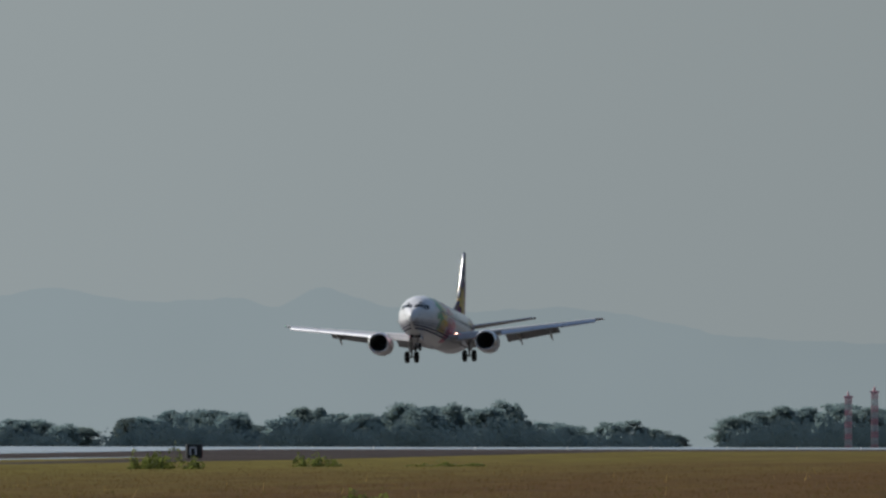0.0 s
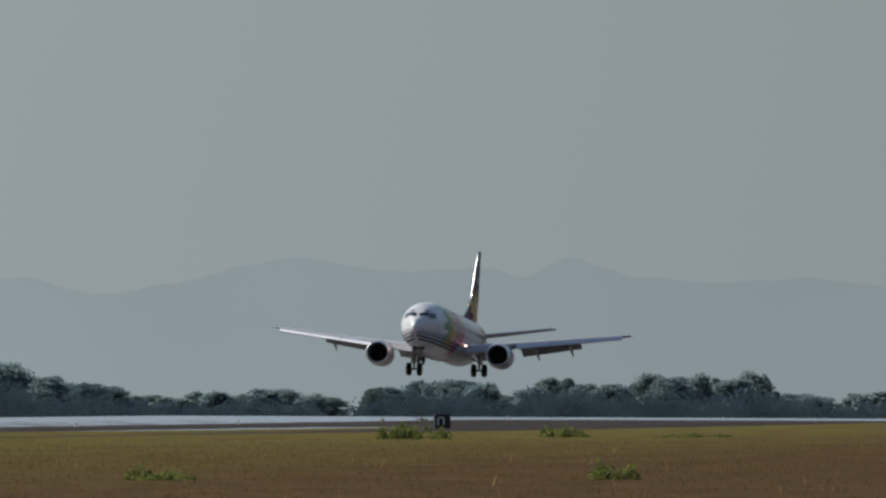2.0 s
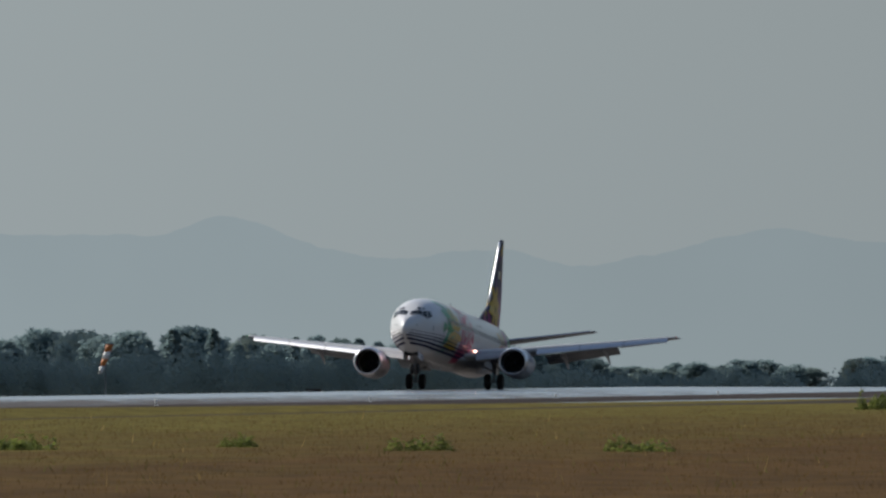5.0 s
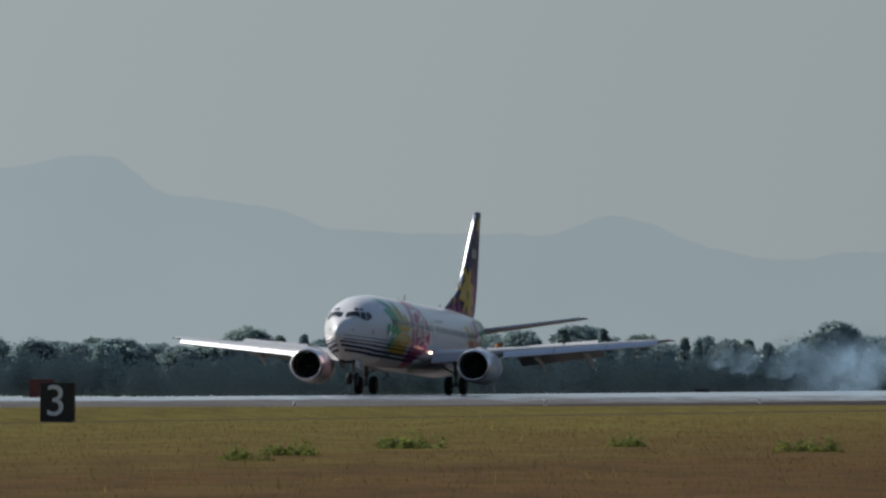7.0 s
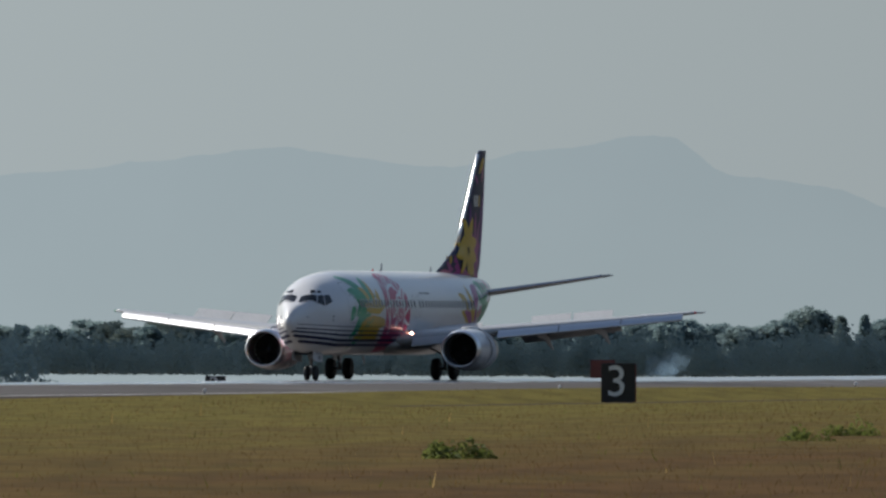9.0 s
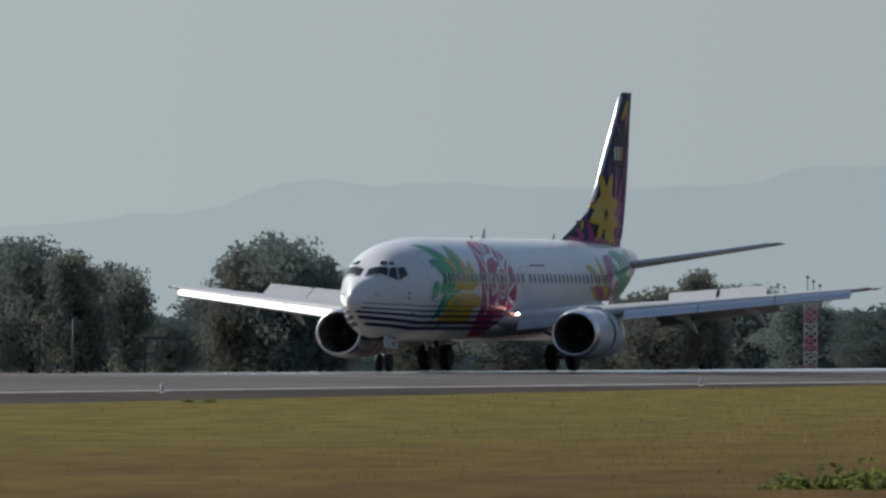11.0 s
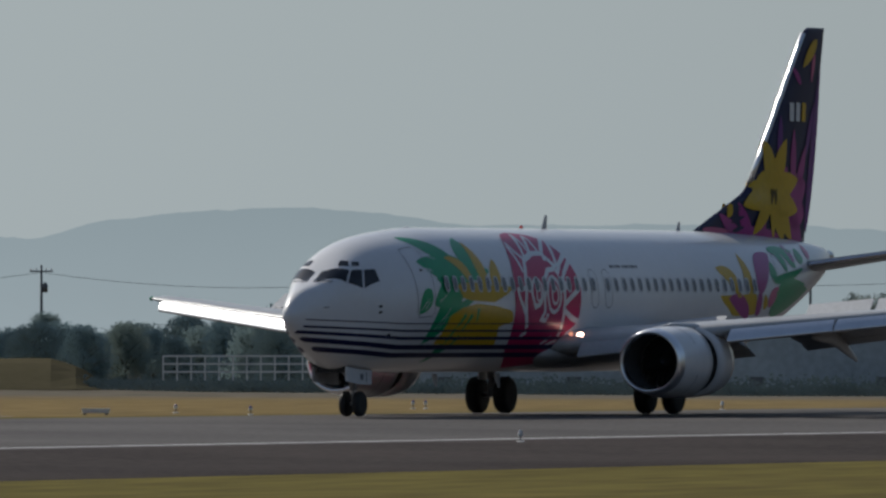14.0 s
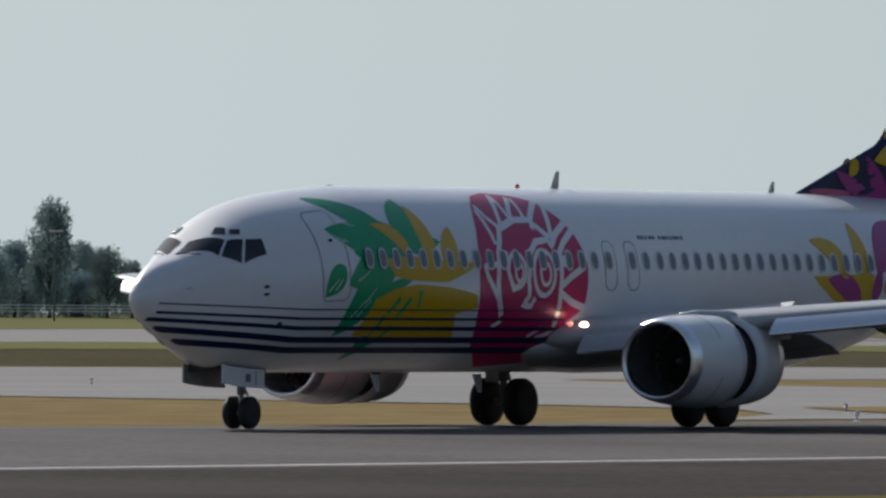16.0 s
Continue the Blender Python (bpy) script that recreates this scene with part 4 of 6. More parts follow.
        sp = part("spoiler", bm, SPOILER_GREY, wing, "raised pale grey spoiler panel")
        lean = -side * math.degrees(math.atan2(xb - xa, b - a))
        sp.matrix_basis = m @ pose(0, 0, 0, side * 5.9, 0, lean)
        spoilers.append((sp, m, lean, side))
    return wing, spoilers


def fin_le(z):
    return 30.05 + (z - 6.55) * (33.95 - 30.05) / (11.12 - 6.55) if z > 6.4 else 26.1 + (z - 5.15) * 3.82 / 1.25


def fin_te(z):
    return 34.0 + (z - 5.0) * 1.42 / 6.15


def fin_half(x, z):
    c = fin_te(z) - max(fin_le(z), 28.6)
    u = min(max((x - max(fin_le(z), 28.6)) / c, 0), 1)
    full = 5 * 0.09 * c * (0.2969 * math.sqrt(u) - 0.126 * u - 0.3516 * u * u + 0.2843 * u ** 3 - 0.1015 * u ** 4) + 0.004
    return 0.07 + (full - 0.07) * step(x, 28.6, 30.2)


def make_fin(root):
    rings = []
    for z in (4.85, 5.15, 5.4, 5.7, 6.0, 6.3, 6.6, 7.2, 8, 9, 10, 10.9, 11.1, 11.17):
        le, te = max(fin_le(z), 26.0), fin_te(z)
        shrink = 1.0 if z < 11.0 else (0.93 if z < 11.15 else 0.8)
        le += (te - le) * (1 - shrink)
        ring = []
        n = 16
        for k in range(2 * n):
            u = 0.5 * (1 + math.cos(math.pi * k / n))
            x = le + (te - le) * u
            y = fin_half(x, z) * (1 if 0 < u < 1 else 0.02) * (shrink if z > 11.05 else 1) * min(1, u * 40 + 0.05)
            ring.append((x - XM, y if k < n else -y, z))
        rings.append(ring)
    fin = part("fin", loft(rings), NAVY, root, "navy tail fin painted with flowers", True)
    rings = [[((max(fin_le(z), 29.9) if z > 6.5 else fin_le(z)) - 0.015 + d - XM, s * w, z) for d, s, w in ((0.0, 1, 0.015), (0.03, 1, 0.05), (0.09, 1, 0.09), (0.09, -1, 0.09), (0.03, -1, 0.05), (0.0, -1, 0.015))] for z in (6.6, 7.5, 8.5, 9.5, 10.5, 11.0)]
    part("leading_edge", loft(rings), BRIGHT_EDGE, fin, "polished metal leading edge", True)
    for side in (-1, 1):
        def pl(x, z, side=side):
            return Vector((x - XM, side * (fin_half(x, z) + 0.02), z))

        def pl2(x, z, side=side):
            return Vector((x - XM, side * (fin_half(x, z) + 0.03), z))

        def pl3(x, z, side=side):
            return Vector((x - XM, side * (fin_half(x, z) + 0.04), z))
        for base, tip, w, mat in (((32.85, 6.5), (32.95, 8.2), 0.42, MAGENTA), ((33.1, 6.2), (33.95, 7.75), 0.45, MAGENTA), ((32.6, 6.2), (33.95, 6.6), 1.0, MAGENTA), ((32.5, 5.9), (33.85, 5.7), 1.1, MAGENTA), ((32.4, 5.5), (33.65, 4.98), 0.9, MAGENTA), ((33.9, 7.4), (34.6, 9.0), 0.28, PURPLE), ((31.25, 6.8), (31.3, 7.5), 0.3, MAGENTA),
                                  ((34.0, 5.2), (35.1, 10.2), 0.42, PURPLE), ((29.35, 4.95), (27.85, 5.7), 0.42, MAGENTA), ((29.75, 4.98), (29.12, 6.05), 0.42, MAGENTA), ((30.2, 4.95), (30.75, 5.8), 0.5, MAGENTA), ((28.6, 5.13), (31.9, 5.08), 0.42, MAGENTA), ((26.7, 5.24), (29.4, 5.1), 0.2, PINK), ((32.0, 6.4), (32.4, 7.1), 0.5, MAGENTA),
                                  ((33.5, 9.5), (32.95, 10.05), 0.2, MAGENTA), ((31.8, 7.3), (32.1, 8.6), 0.3, PURPLE), ((34.6, 10.4), (34.3, 9.55), 0.22, PINK)):
            part("petal", petal(pl, base, tip, w), mat, fin, "magenta and violet petal", True)
        for base, tip, w in (((31.3, 6.3), (31.1, 7.85), 0.7), ((31.3, 6.3), (32.35, 7.9), 0.7), ((31.2, 6.4), (33.25, 6.72), 0.72), ((31.2, 6.2), (33.25, 5.82), 0.72), ((31.3, 6.3), (32.75, 4.98), 0.72), ((31.3, 6.2), (32.1, 4.9), 0.7), ((31.2, 6.2), (29.85, 5.1), 0.5), ((31.3, 6.3), (29.35, 5.95), 0.62),
                             ((31.3, 6.4), (29.95, 6.5), 0.6), ((30.2, 6.35), (32.4, 6.35), 1.2), ((31.3, 6.2), (31.25, 4.98), 0.4), ((28.75, 5.95), (28.4, 5.6), 0.34), ((34.75, 10.8), (33.65, 10.0), 0.36)):
            part("petal", petal(pl2, base, tip, w), YELLOW, fin, "yellow petal", True)
        for k in range(5):
            part("stamen", ribbon(pl3, [(31.15 + 0.09 * k, 6.45 - 0.06 * (k % 2)), (31.1 + 0.1 * k, 5.98 + 0.1 * (k % 3))], 0.06), DARK, fin, "dark stamen", True)
        for x, mat in ((32.58, SKIN), (33.04, SKIN), (33.5, YELLOW)):
            # the lettering is drawn as plain blocks
            part("marking", ribbon(pl2, [(x + 0.17, 8.42), (x + 0.22, 8.96)], 0.3), mat, fin, "plain block in place of lettering", True)
    return fin


def make_tailplane(root, side):
    stations = [((31.0, 0.2, 4.1), 3.9), ((31.7, 1.2, 4.25), 3.4), ((34.55, 6.1, 5.05), 1.6), ((34.8, 6.35, 5.08), 1.2)]
    rings = [[(lx + px - XM, side * ly, lz + pz) for px, pz in foil(c, 0.085, 10, 0.0)] for (lx, ly, lz), c in stations]
    if side < 0:
        rings = [r[::-1] for r in rings]
    tail = part("tailplane", loft(rings), FLAP_GREY, root, "grey horizontal tailplane", True)
    rings = [[(lx - 0.03 + d - XM, side * ly, lz + e) for d, e in ((0, -0.01), (0.1, 0.075), (0.1, -0.075))] for (lx, ly, lz), c in stations[1:3]]
    part("leading_edge", loft(rings), ALUMINIUM, tail)


def nacelle_ring(x, r, y0, z0, flat, n=36):
    out = []
    for k in range(n):
        a = 2 * math.pi * k / n
        c, s = math.cos(a), math.sin(a)
        out.append((x - XM, y0 + r * c * (1 + 0.05 * flat), z0 + r * s * (1.0 if s > 0 else 1 - 0.04 * flat * (-s) ** 1.5)))
    return out


def make_engine(root, side):
    y0, z0 = side * 4.83, 1.46
    eng = empty("engine", None, root)
    eng["label"] = "underwing jet engine with thrust reverser open"

    def skin(profile, name, mat, label="", parent=eng):
        return part(name, loft([nacelle_ring(x, r, y0, z0, max(0, min(1, (14.9 - x) / 2))) for x, r in profile], cap=False), mat, parent, label, True)
    skin([(13.02, 0.765), (12.92, 0.77), (12.85, 0.80), (12.82, 0.835), (12.85, 0.875), (12.95, 0.915), (13.12, 0.945)], "inlet_lip", BRIGHT_EDGE, "polished metal inlet lip")
    skin([(13.12, 0.945), (13.6, 0.99), (14.1, 1.015), (14.6, 1.015), (14.88, 1.005), (14.88, 0.87)], "fan_cowl", SKIN, "white engine cowl")
    skin([(13.02, 0.765), (13.6, 0.775), (14.0, 0.78)], "inlet_duct", DUCT, "dark inlet duct")
    # panel joints and a latch strip on the cowl
    for k, (a0, a1) in enumerate(((200, 340), (20, 160))):
        part("panel_joint", loft([[Vector(q) for q in (nacelle_ring(x, r + d, y0, z0, max(0, min(1, (14.9 - x) / 2)))[a] for a in range(a0 // 10, a1 // 10))] for x, r, d in ((13.93, 1.007, 0.003), (13.945, 1.008, 0.005), (13.96, 1.009, 0.003))], closed=False), SEAM, eng, "thin dark cowl joint", True)
    blade = bmesh.new()
    blade.faces.new([blade.verts.new(v) for v in ((0, 0.2, 0), (0.2, 0.194, 0.047), (0.25, 0.75, 0.18), (0.05, 0.765, 0))])
    first = part("fan_blade", blade, DARK_METAL, eng, "dark fan blade")
    for k in range(22):
        b = first if k == 0 else shared("fan_blade", first.data, eng)
        b.matrix_basis = pose(13.9 - XM, y0, z0 - 0.02, 360 * k / 22)
    part("spinner", turned([(13.6 - XM, 0.01), (13.7 - XM, 0.1), (13.9 - XM, 0.19), (14.2 - XM, 0.2)], centre=(0, y0, z0)), DARK_METAL, eng, "", True)
    skin([(14.3, 0.76), (14.3, 0.1)], "duct_wall", DUCT)
    skin([(14.8, 0.85), (16.15, 0.8), (16.15, 0.3)], "reverser_cascade", DARK, "black reverser cascade")
    sleeve = skin([(15.15, 0.88), (15.15, 0.995), (15.5, 0.985), (16.0, 0.94), (16.3, 0.88), (16.1, 0.84)], "reverser_sleeve", SKIN, "white sliding reverser sleeve")
    part("core_nozzle", turned([(15.6 - XM, 0.62), (16.4 - XM, 0.52), (17.2 - XM, 0.38), (17.2 - XM, 0.3)], centre=(0, y0, z0)), DARK_METAL, eng, "dark metal core nozzle", True)
    part("exhaust_plug", turned([(16.9 - XM, 0.26), (17.5 - XM, 0.12), (17.8 - XM, 0.02)], centre=(0, y0, z0)), DARK_METAL, eng, "", True)
    # pylon up to the wing
    rings = []
    for x, w, zt, zb in ((13.75, 0.06, 2.47, 2.42), (14.4, 0.19, 2.56, 2.3), (15.6, 0.2, 2.56, 2.15), (16.8, 0.18, 2.35, 1.85), (18.2, 0.05, 2.12, 1.95)):
        rings.append([(x - XM, y0 + w, zb), (x - XM, y0 + w, zt - 0.06), (x - XM, y0 + w * 0.4, zt), (x - XM, y0 - w * 0.4, zt), (x - XM, y0 - w, zt - 0.06), (x - XM, y0 - w, zb)])
    part("pylon", loft(rings), WING_GREY, eng, "", True)
    return sleeve


def tyre(name, parent, x, y, r, w, hub=True):
    prof = [(-w / 2, r * 0.55), (-w / 2, r * 0.8), (-w * 0.42, r * 0.93), (-w * 0.25, r), (w * 0.25, r), (w * 0.42, r * 0.93), (w / 2, r * 0.8), (w / 2, r * 0.55)]
    wheel = part(name, turned(prof, "y", 30, centre=(x, y, r)), RUBBER, parent, "black rubber tyre", True)
    part("hub", turned([(-w * 0.44, 0.05), (-w * 0.38, r * 0.3), (-w * 0.42, r * 0.56), (w * 0.42, r * 0.56), (w * 0.38, r * 0.3), (w * 0.44, 0.05)], "y", 24, centre=(x, y, r)), GEAR_GREY, wheel, "grey wheel hub", True)
    return wheel


def main_gear(root, side):
    gear = empty("main_gear", None, root)
    y = side * 2.62
    for dy in (-0.43, 0.43):
        tyre("wheel", gear, 0, y + dy, 0.52, 0.38)
    bm = tube([(0, y, 0.5), (0, y, 1.05)], 0.085, 12)
    tube([(0, y, 1.0), (-0.1, y - side * 0.06, 2.0)], 0.125, 12, bm)
    tube([(0, y - 0.5, 0.52), (0, y + 0.5, 0.52)], 0.07, 10, bm)
    part("strut", bm, GEAR_GREY, gear, "grey oleo strut", True)
    bm = tube([(0.02, y, 1.15), (0.05, y - side * 1.2, 1.75)], 0.055, 8)
    tube([(0.18, y, 0.62), (0.28, y, 0.95), (0.12, y, 1.25)], 0.035, 8, bm)
    part("brace", bm, GEAR_GREY, gear)
    part("gear_door", box(-0.42, 0.42, y + side * 0.2 - 0.02, y + side * 0.2 + 0.02, 0.95, 1.75, 0.01), SKIN, gear, "white strut door")


def nose_gear(root):
    gear = empty("nose_gear", None, root)
    x = 4.05 - XM
    for dy in (-0.2, 0.2):
        tyre("wheel", gear, x, dy, 0.345, 0.2)
    bm = tube([(x, 0, 0.345), (x - 0.02, 0, 0.75)], 0.055, 10)
    tube([(x - 0.02, 0, 0.72), (x - 0.08, 0, 1.5)], 0.085, 10, bm)
    tube([(x, -0.25, 0.345), (x, 0.25, 0.345)], 0.045, 8, bm)
    part("strut", bm, GEAR_GREY, gear, "", True)
    bm = tube([(x - 0.05, 0, 0.95), (x - 1.0, 0, 1.4)], 0.05, 8)
    tube([(x + 0.05, 0, 0.5), (x + 0.22, 0, 0.72), (x + 0.04, 0, 0.95)], 0.03, 8, bm)
    part("drag_brace", bm, GEAR_GREY, gear)
    for side in (-1, 1):
        # the doors hang from the edge of the well and follow the keel line
        rings = [[(q - XM, side * 0.5 + d, ease(q, AFT, LOW) + z) for d, z in ((-0.02, 0.06), (0.02, 0.06), (0.02, -0.34), (-0.02, -0.34))] for q in (2.58, 3.0, 3.4, 3.8, 4.14)]
        # near door white, far door a darker grey
        door = part("gear_door", loft(rings), SKIN if side < 0 else GEAR_GREY, gear, "nose gear door")
        part("marking", box(3.42 - XM, 3.6 - XM, side * 0.53 - 0.004, side * 0.53 + 0.004, 1.0, 1.16), SEAM, door, "dark mark in place of a letter")
        part("panel_joint", box(3.8 - XM, 3.82 - XM, side * 0.528 - 0.004, side * 0.528 + 0.004, 0.93, 1.2), SEAM, door)
    # a solid near-black block paints in the shade of the open well
    part("gear_bay", box(2.7 - XM, 4.3 - XM, -0.44, 0.44, 1.2, 1.5), DARK, gear, "dark wheel well")
    part("taxi_light", turned([(-0.03, 0.06), (0.03, 0.09), (0.05, 0.03)], centre=(x - 0.2, 0, 1.12)), LENS, gear)


def landing_lights(root):
    for side in (-1, 1):
        part("landing_light", turned([(-0.07, 0.005), (-0.05, 0.06), (-0.02, 0.1), (0.05, 0.11)], centre=(14.25 - XM, side * 2.05, 2.18)), LAMP, root, "glowing landing light", True)
        part("turnoff_light", turned([(-0.05, 0.005), (-0.03, 0.05), (0.05, 0.06)], centre=(13.85 - XM, side * 1.95, 2.25)), LAMP_WARM, root, "glowing runway turnoff light", True)


def antennas(root):
    def blade(x, z, h, c, up=1):
        part("antenna", loft([[(x - XM, 0.02, z), (x + c - XM, 0.02, z), (x + c - XM, -0.02, z), (x - XM, -0.02, z)],
                              [(x + 0.55 * h - XM, 0.008, z + up * h), (x + 0.5 * h + c * 0.5 - XM, 0.008, z + up * h), (x + 0.5 * h + c * 0.5 - XM, -0.008, z + up * h), (x + 0.55 * h - XM, -0.008, z + up * h)]]), WING_GREY, root, "grey blade antenna")
    blade(16.07, 5.15, 0.42, 0.3)
    blade(25.1, 5.18, 0.26, 0.22)
    blade(13.0, 1.15, 0.4, 0.32, -1)
    blade(9.0, 1.15, 0.36, 0.3, -1)
    part("beacon", turned([(5.18, 0.05), (5.24, 0.05), (5.28, 0.02)], "z", 12, centre=(14.75 - XM, 0, 0)), RED_LENS, root, "red beacon")
    for x in (7.35, 10.55):
        part("antenna_fairing", turned([(5.1, 0.13), (5.175, 0.09), (5.2, 0.01)], "z", 12, centre=(x - XM, 0, 0)), WING_GREY, root)
    for side in (-1, 1):
        p = hull(1.1, 80, 0.0, side)
        part("pitot_probe", tube([p, p + Vector((0, side * 0.12, 0)), p + Vector((-0.3, side * 0.13, 0))], 0.02, 6), ALUMINIUM, root)


WINDOW_FRAME = material("window_frame", (0.6, 0.6, 0.62), 0.4, vary=0.05, scale=3)
WINDOW_GLASS = material("window_glass", (0.15, 0.16, 0.19), 0.15, vary=0.2, scale=2)
SEAM = material("seam", (0.16, 0.16, 0.18), 0.6, vary=0.1, scale=3)
PURPLE = material("purple_paint", (0.14, 0.02, 0.2), 0.35, vary=0.06, scale=0.6, coat=0.05, spec=0.35)
BRIGHT_EDGE = material("polished_metal", (0.92, 0.92, 0.93), 0.3, metal=1.0, vary=0.04, scale=2.0)
SPOILER_GREY = material("spoiler_grey", (0.52, 0.53, 0.54), 0.5, vary=0.08, scale=1.0)
FLAP_GREY = material("flap_grey", (0.33, 0.34, 0.35), 0.45, vary=0.08, scale=1.0)
DUCT = material("inlet_lining", (0.07, 0.072, 0.076), 0.7, vary=0.2, scale=2)
DARK_METAL = material("dark_metal", (0.12, 0.12, 0.125), 0.4, metal=0.8, vary=0.2, scale=3)
RED_LENS = material("red_lens", (0.5, 0.02, 0.02), 0.1, spec=0.6)
GREEN_LENS = material("green_lens", (0.02, 0.4, 0.12), 0.1, spec=0.6)
LENS = material("clear_lens", (0.7, 0.7, 0.7), 0.1, spec=0.6)
LAMP = glow("landing_lamp", (1.0, 0.55, 0.44), 12)
LAMP_WARM = glow("turnoff_lamp", (1.0, 0.4, 0.25), 0.8)

airliner = empty("airliner", pose(1275, RUN_Y, 6.4))
tagged(airliner, "white twin-jet airliner with bright floral livery, landing on the runway", "airplane")
hull_body = make_fuselage(airliner)
cockpit(airliner, hull_body)
cabin_windows(hull_body)
livery(hull_body)
wings, all_spoilers, sleeves = [], [], []
for side in (-1, 1):
    w, sp = make_wing(airliner, side)
    wings.append((w, side))
    all_spoilers += sp
    make_tailplane(airliner, side)
    sleeves.append(make_engine(airliner, side))
    main_gear(airliner, side)
make_fin(airliner)
nose_gear(airliner)
landing_lights(airliner)
antennas(airliner)


# ---- the airfield and the land beyond ----
STEEL = material("galvanised_steel", (0.16, 0.17, 0.18), 0.5, metal=0.4, vary=0.15, scale=1.0)
POLE_GREY = material("weathered_concrete_pole", (0.12, 0.135, 0.15), 0.8, vary=0.2, scale=0.8)
RADAR_RED = material("radar_red", (0.6, 0.30, 0.33), 0.5, vary=0.25, scale=1.2)
RADAR_WHITE = material("radar_white", (0.55, 0.53, 0.52), 0.5, vary=0.15, scale=1.2)
WALL_GREY = material("grey_wall", (0.40, 0.455, 0.48), 0.85, vary=0.15, scale=0.25, bump=0.01)
WALL_HUT = material("grey_green_wall", (0.52, 0.62, 0.60), 0.85, vary=0.1, scale=0.25, bump=0.01)
WALL_PALE = material("pale_wall", (0.34, 0.35, 0.36), 0.8, vary=0.12, scale=0.3)
ROOF_PALE = material("pale_roof", (0.5, 0.51, 0.52), 0.6, vary=0.12, scale=0.4)
WALL_DARK = material("dark_wall", (0.07, 0.075, 0.08), 0.85, vary=0.2, scale=0.4)
SIGN_BLACK = material("sign_black", (0.014, 0.013, 0.013), 0.5, vary=0.2, scale=3)
SIGN_RED = material("sign_red_brown", (0.14, 0.035, 0.03), 0.6, vary=0.25, scale=2)
SIGN_FADED = material("sign_faded_red", (0.2, 0.105, 0.095), 0.7, vary=0.3, scale=2)
SIGN_WHITE = material("sign_white", (0.72, 0.72, 0.70), 0.6, vary=0.08, scale=3)
ORANGE = material("orange_paint", (0.45, 0.15, 0.03), 0.6, vary=0.2, scale=2)
YELLOW_BOX = material("yellow_housing", (0.42, 0.27, 0.03), 0.6, vary=0.2, scale=2)
LIGHT_WHITE = material("white_fitting", (0.7, 0.7, 0.68), 0.5, vary=0.1, scale=5)
BLUE_LENS = material("blue_lens", (0.05, 0.05, 0.3), 0.2)
TWIG = material("twig", (0.17, 0.16, 0.155), 0.9, vary=0.2, scale=1.0)
WIRE = material("wire", (0.1, 0.11, 0.12), 0.6, vary=0.1, scale=1.0)
WEED = material("weed_leaf", (0.095, 0.12, 0.032), 0.7, vary=0.3, scale=2.0, spec=0.2, island=0.55)
BLADE = material("brown_blade", (0.105, 0.07, 0.032), 0.9, vary=0.3, scale=0.2, spec=0.03, island=0.4)
BLADE_GREEN = material("olive_blade", (0.11, 0.11, 0.034), 0.9, vary=0.3, scale=0.2, spec=0.03, island=0.4)
DRY_STALK = material("dry_stalk", (0.22, 0.15, 0.06), 0.8, vary=0.3, scale=3.0, spec=0.2, island=0.35)


def place(az, dist, sink=0.0):
    p = spot(az, dist)
    return Vector((p.x, p.y, ground_z(p.x, p.y) - sink))


def facing(az, dist, sink=0.0, turn=0.0):
    """A pose on the ground whose -Y side looks at the camera."""
    p = place(az, dist, sink)
    return pose(*p, 0, 0, -az + turn)


def height_to(el, dist, az):
    """Height above the ground of something that reaches a height angle."""
    return 2.5 + dist * math.tan(radians(el)) - place(az, dist).z


def poly_sheet(name, pts, mat, lift=0.02):
    """A paved outline laid over the ground in small steps."""
    bm = bmesh.new()
    ys = [p[1] for p in pts]
    rows = []
    n = 24
    for k in range(n + 1):
        y = min(ys) + 0.01 + (max(ys) - min(ys) - 0.02) * k / n
        xs = [x0 + (x1 - x0) * (y - y0) / (y1 - y0) for (x0, y0), (x1, y1) in zip(pts, pts[1:] + pts[:1]) if (y0 - y) * (y1 - y) <= 0 and y0 != y1]
        a, b = min(xs), max(xs)
        rows.append([Vector((a + (b - a) * j / 10, y, 0)) for j in range(11)])
    for r in rows:
        for p in r:
            p.z = ground_z(p.x, p.y) + lift
    g = [[bm.verts.new(p) for p in r] for r in rows]
    for a, b in zip(g, g[1:]):
        for i in range(10):
            bm.faces.new((a[i], a[i + 1], b[i + 1], b[i]))
    return mesh_object(name, bm, mat)


tagged(poly_sheet("exit_taxiway", [(326, 212), (346, 222), (364, 235), (376, 250), (388, 275), (400, 298), (260, 298.5), (260, 350.5), (532, 350.5), (516, 343), (503, 329), (491, 318), (470, 290), (443, 262), (418, 236), (413, 223), (405, 212)], CONCRETE, 0.03), "pale concrete exit taxiway", "taxiway", kind="structure")
tagged(poly_sheet("parallel_taxiway", [(250, 350), (555, 350), (578, 347), (588, 336), (600, 326), (634, 337), (668, 378), (690, 440), (250, 440)], CONCRETE, 0.025), "pale concrete parallel taxiway", "taxiway", kind="structure")
tagged(poly_sheet("grass_island", [(346, 216), (352, 222), (372, 238), (382, 236), (392, 226), (394, 216)], GRASS, 0.06), "dry yellow grass island in the taxiway throat", "grass", kind="structure")
tagged(poly_sheet("service_road", [(480, 466), (800, 466), (860, 507), (1130, 740), (500, 740)], CONCRETE, 0.04), "pale concrete apron above the embankment", "apron", kind="structure")


EMBANK = material("embankment_grass", (0.075, 0.068, 0.042), 0.9, scale=0.08, second=(0.10, 0.088, 0.058), bump=0.05, spec=0.0, fine=25)
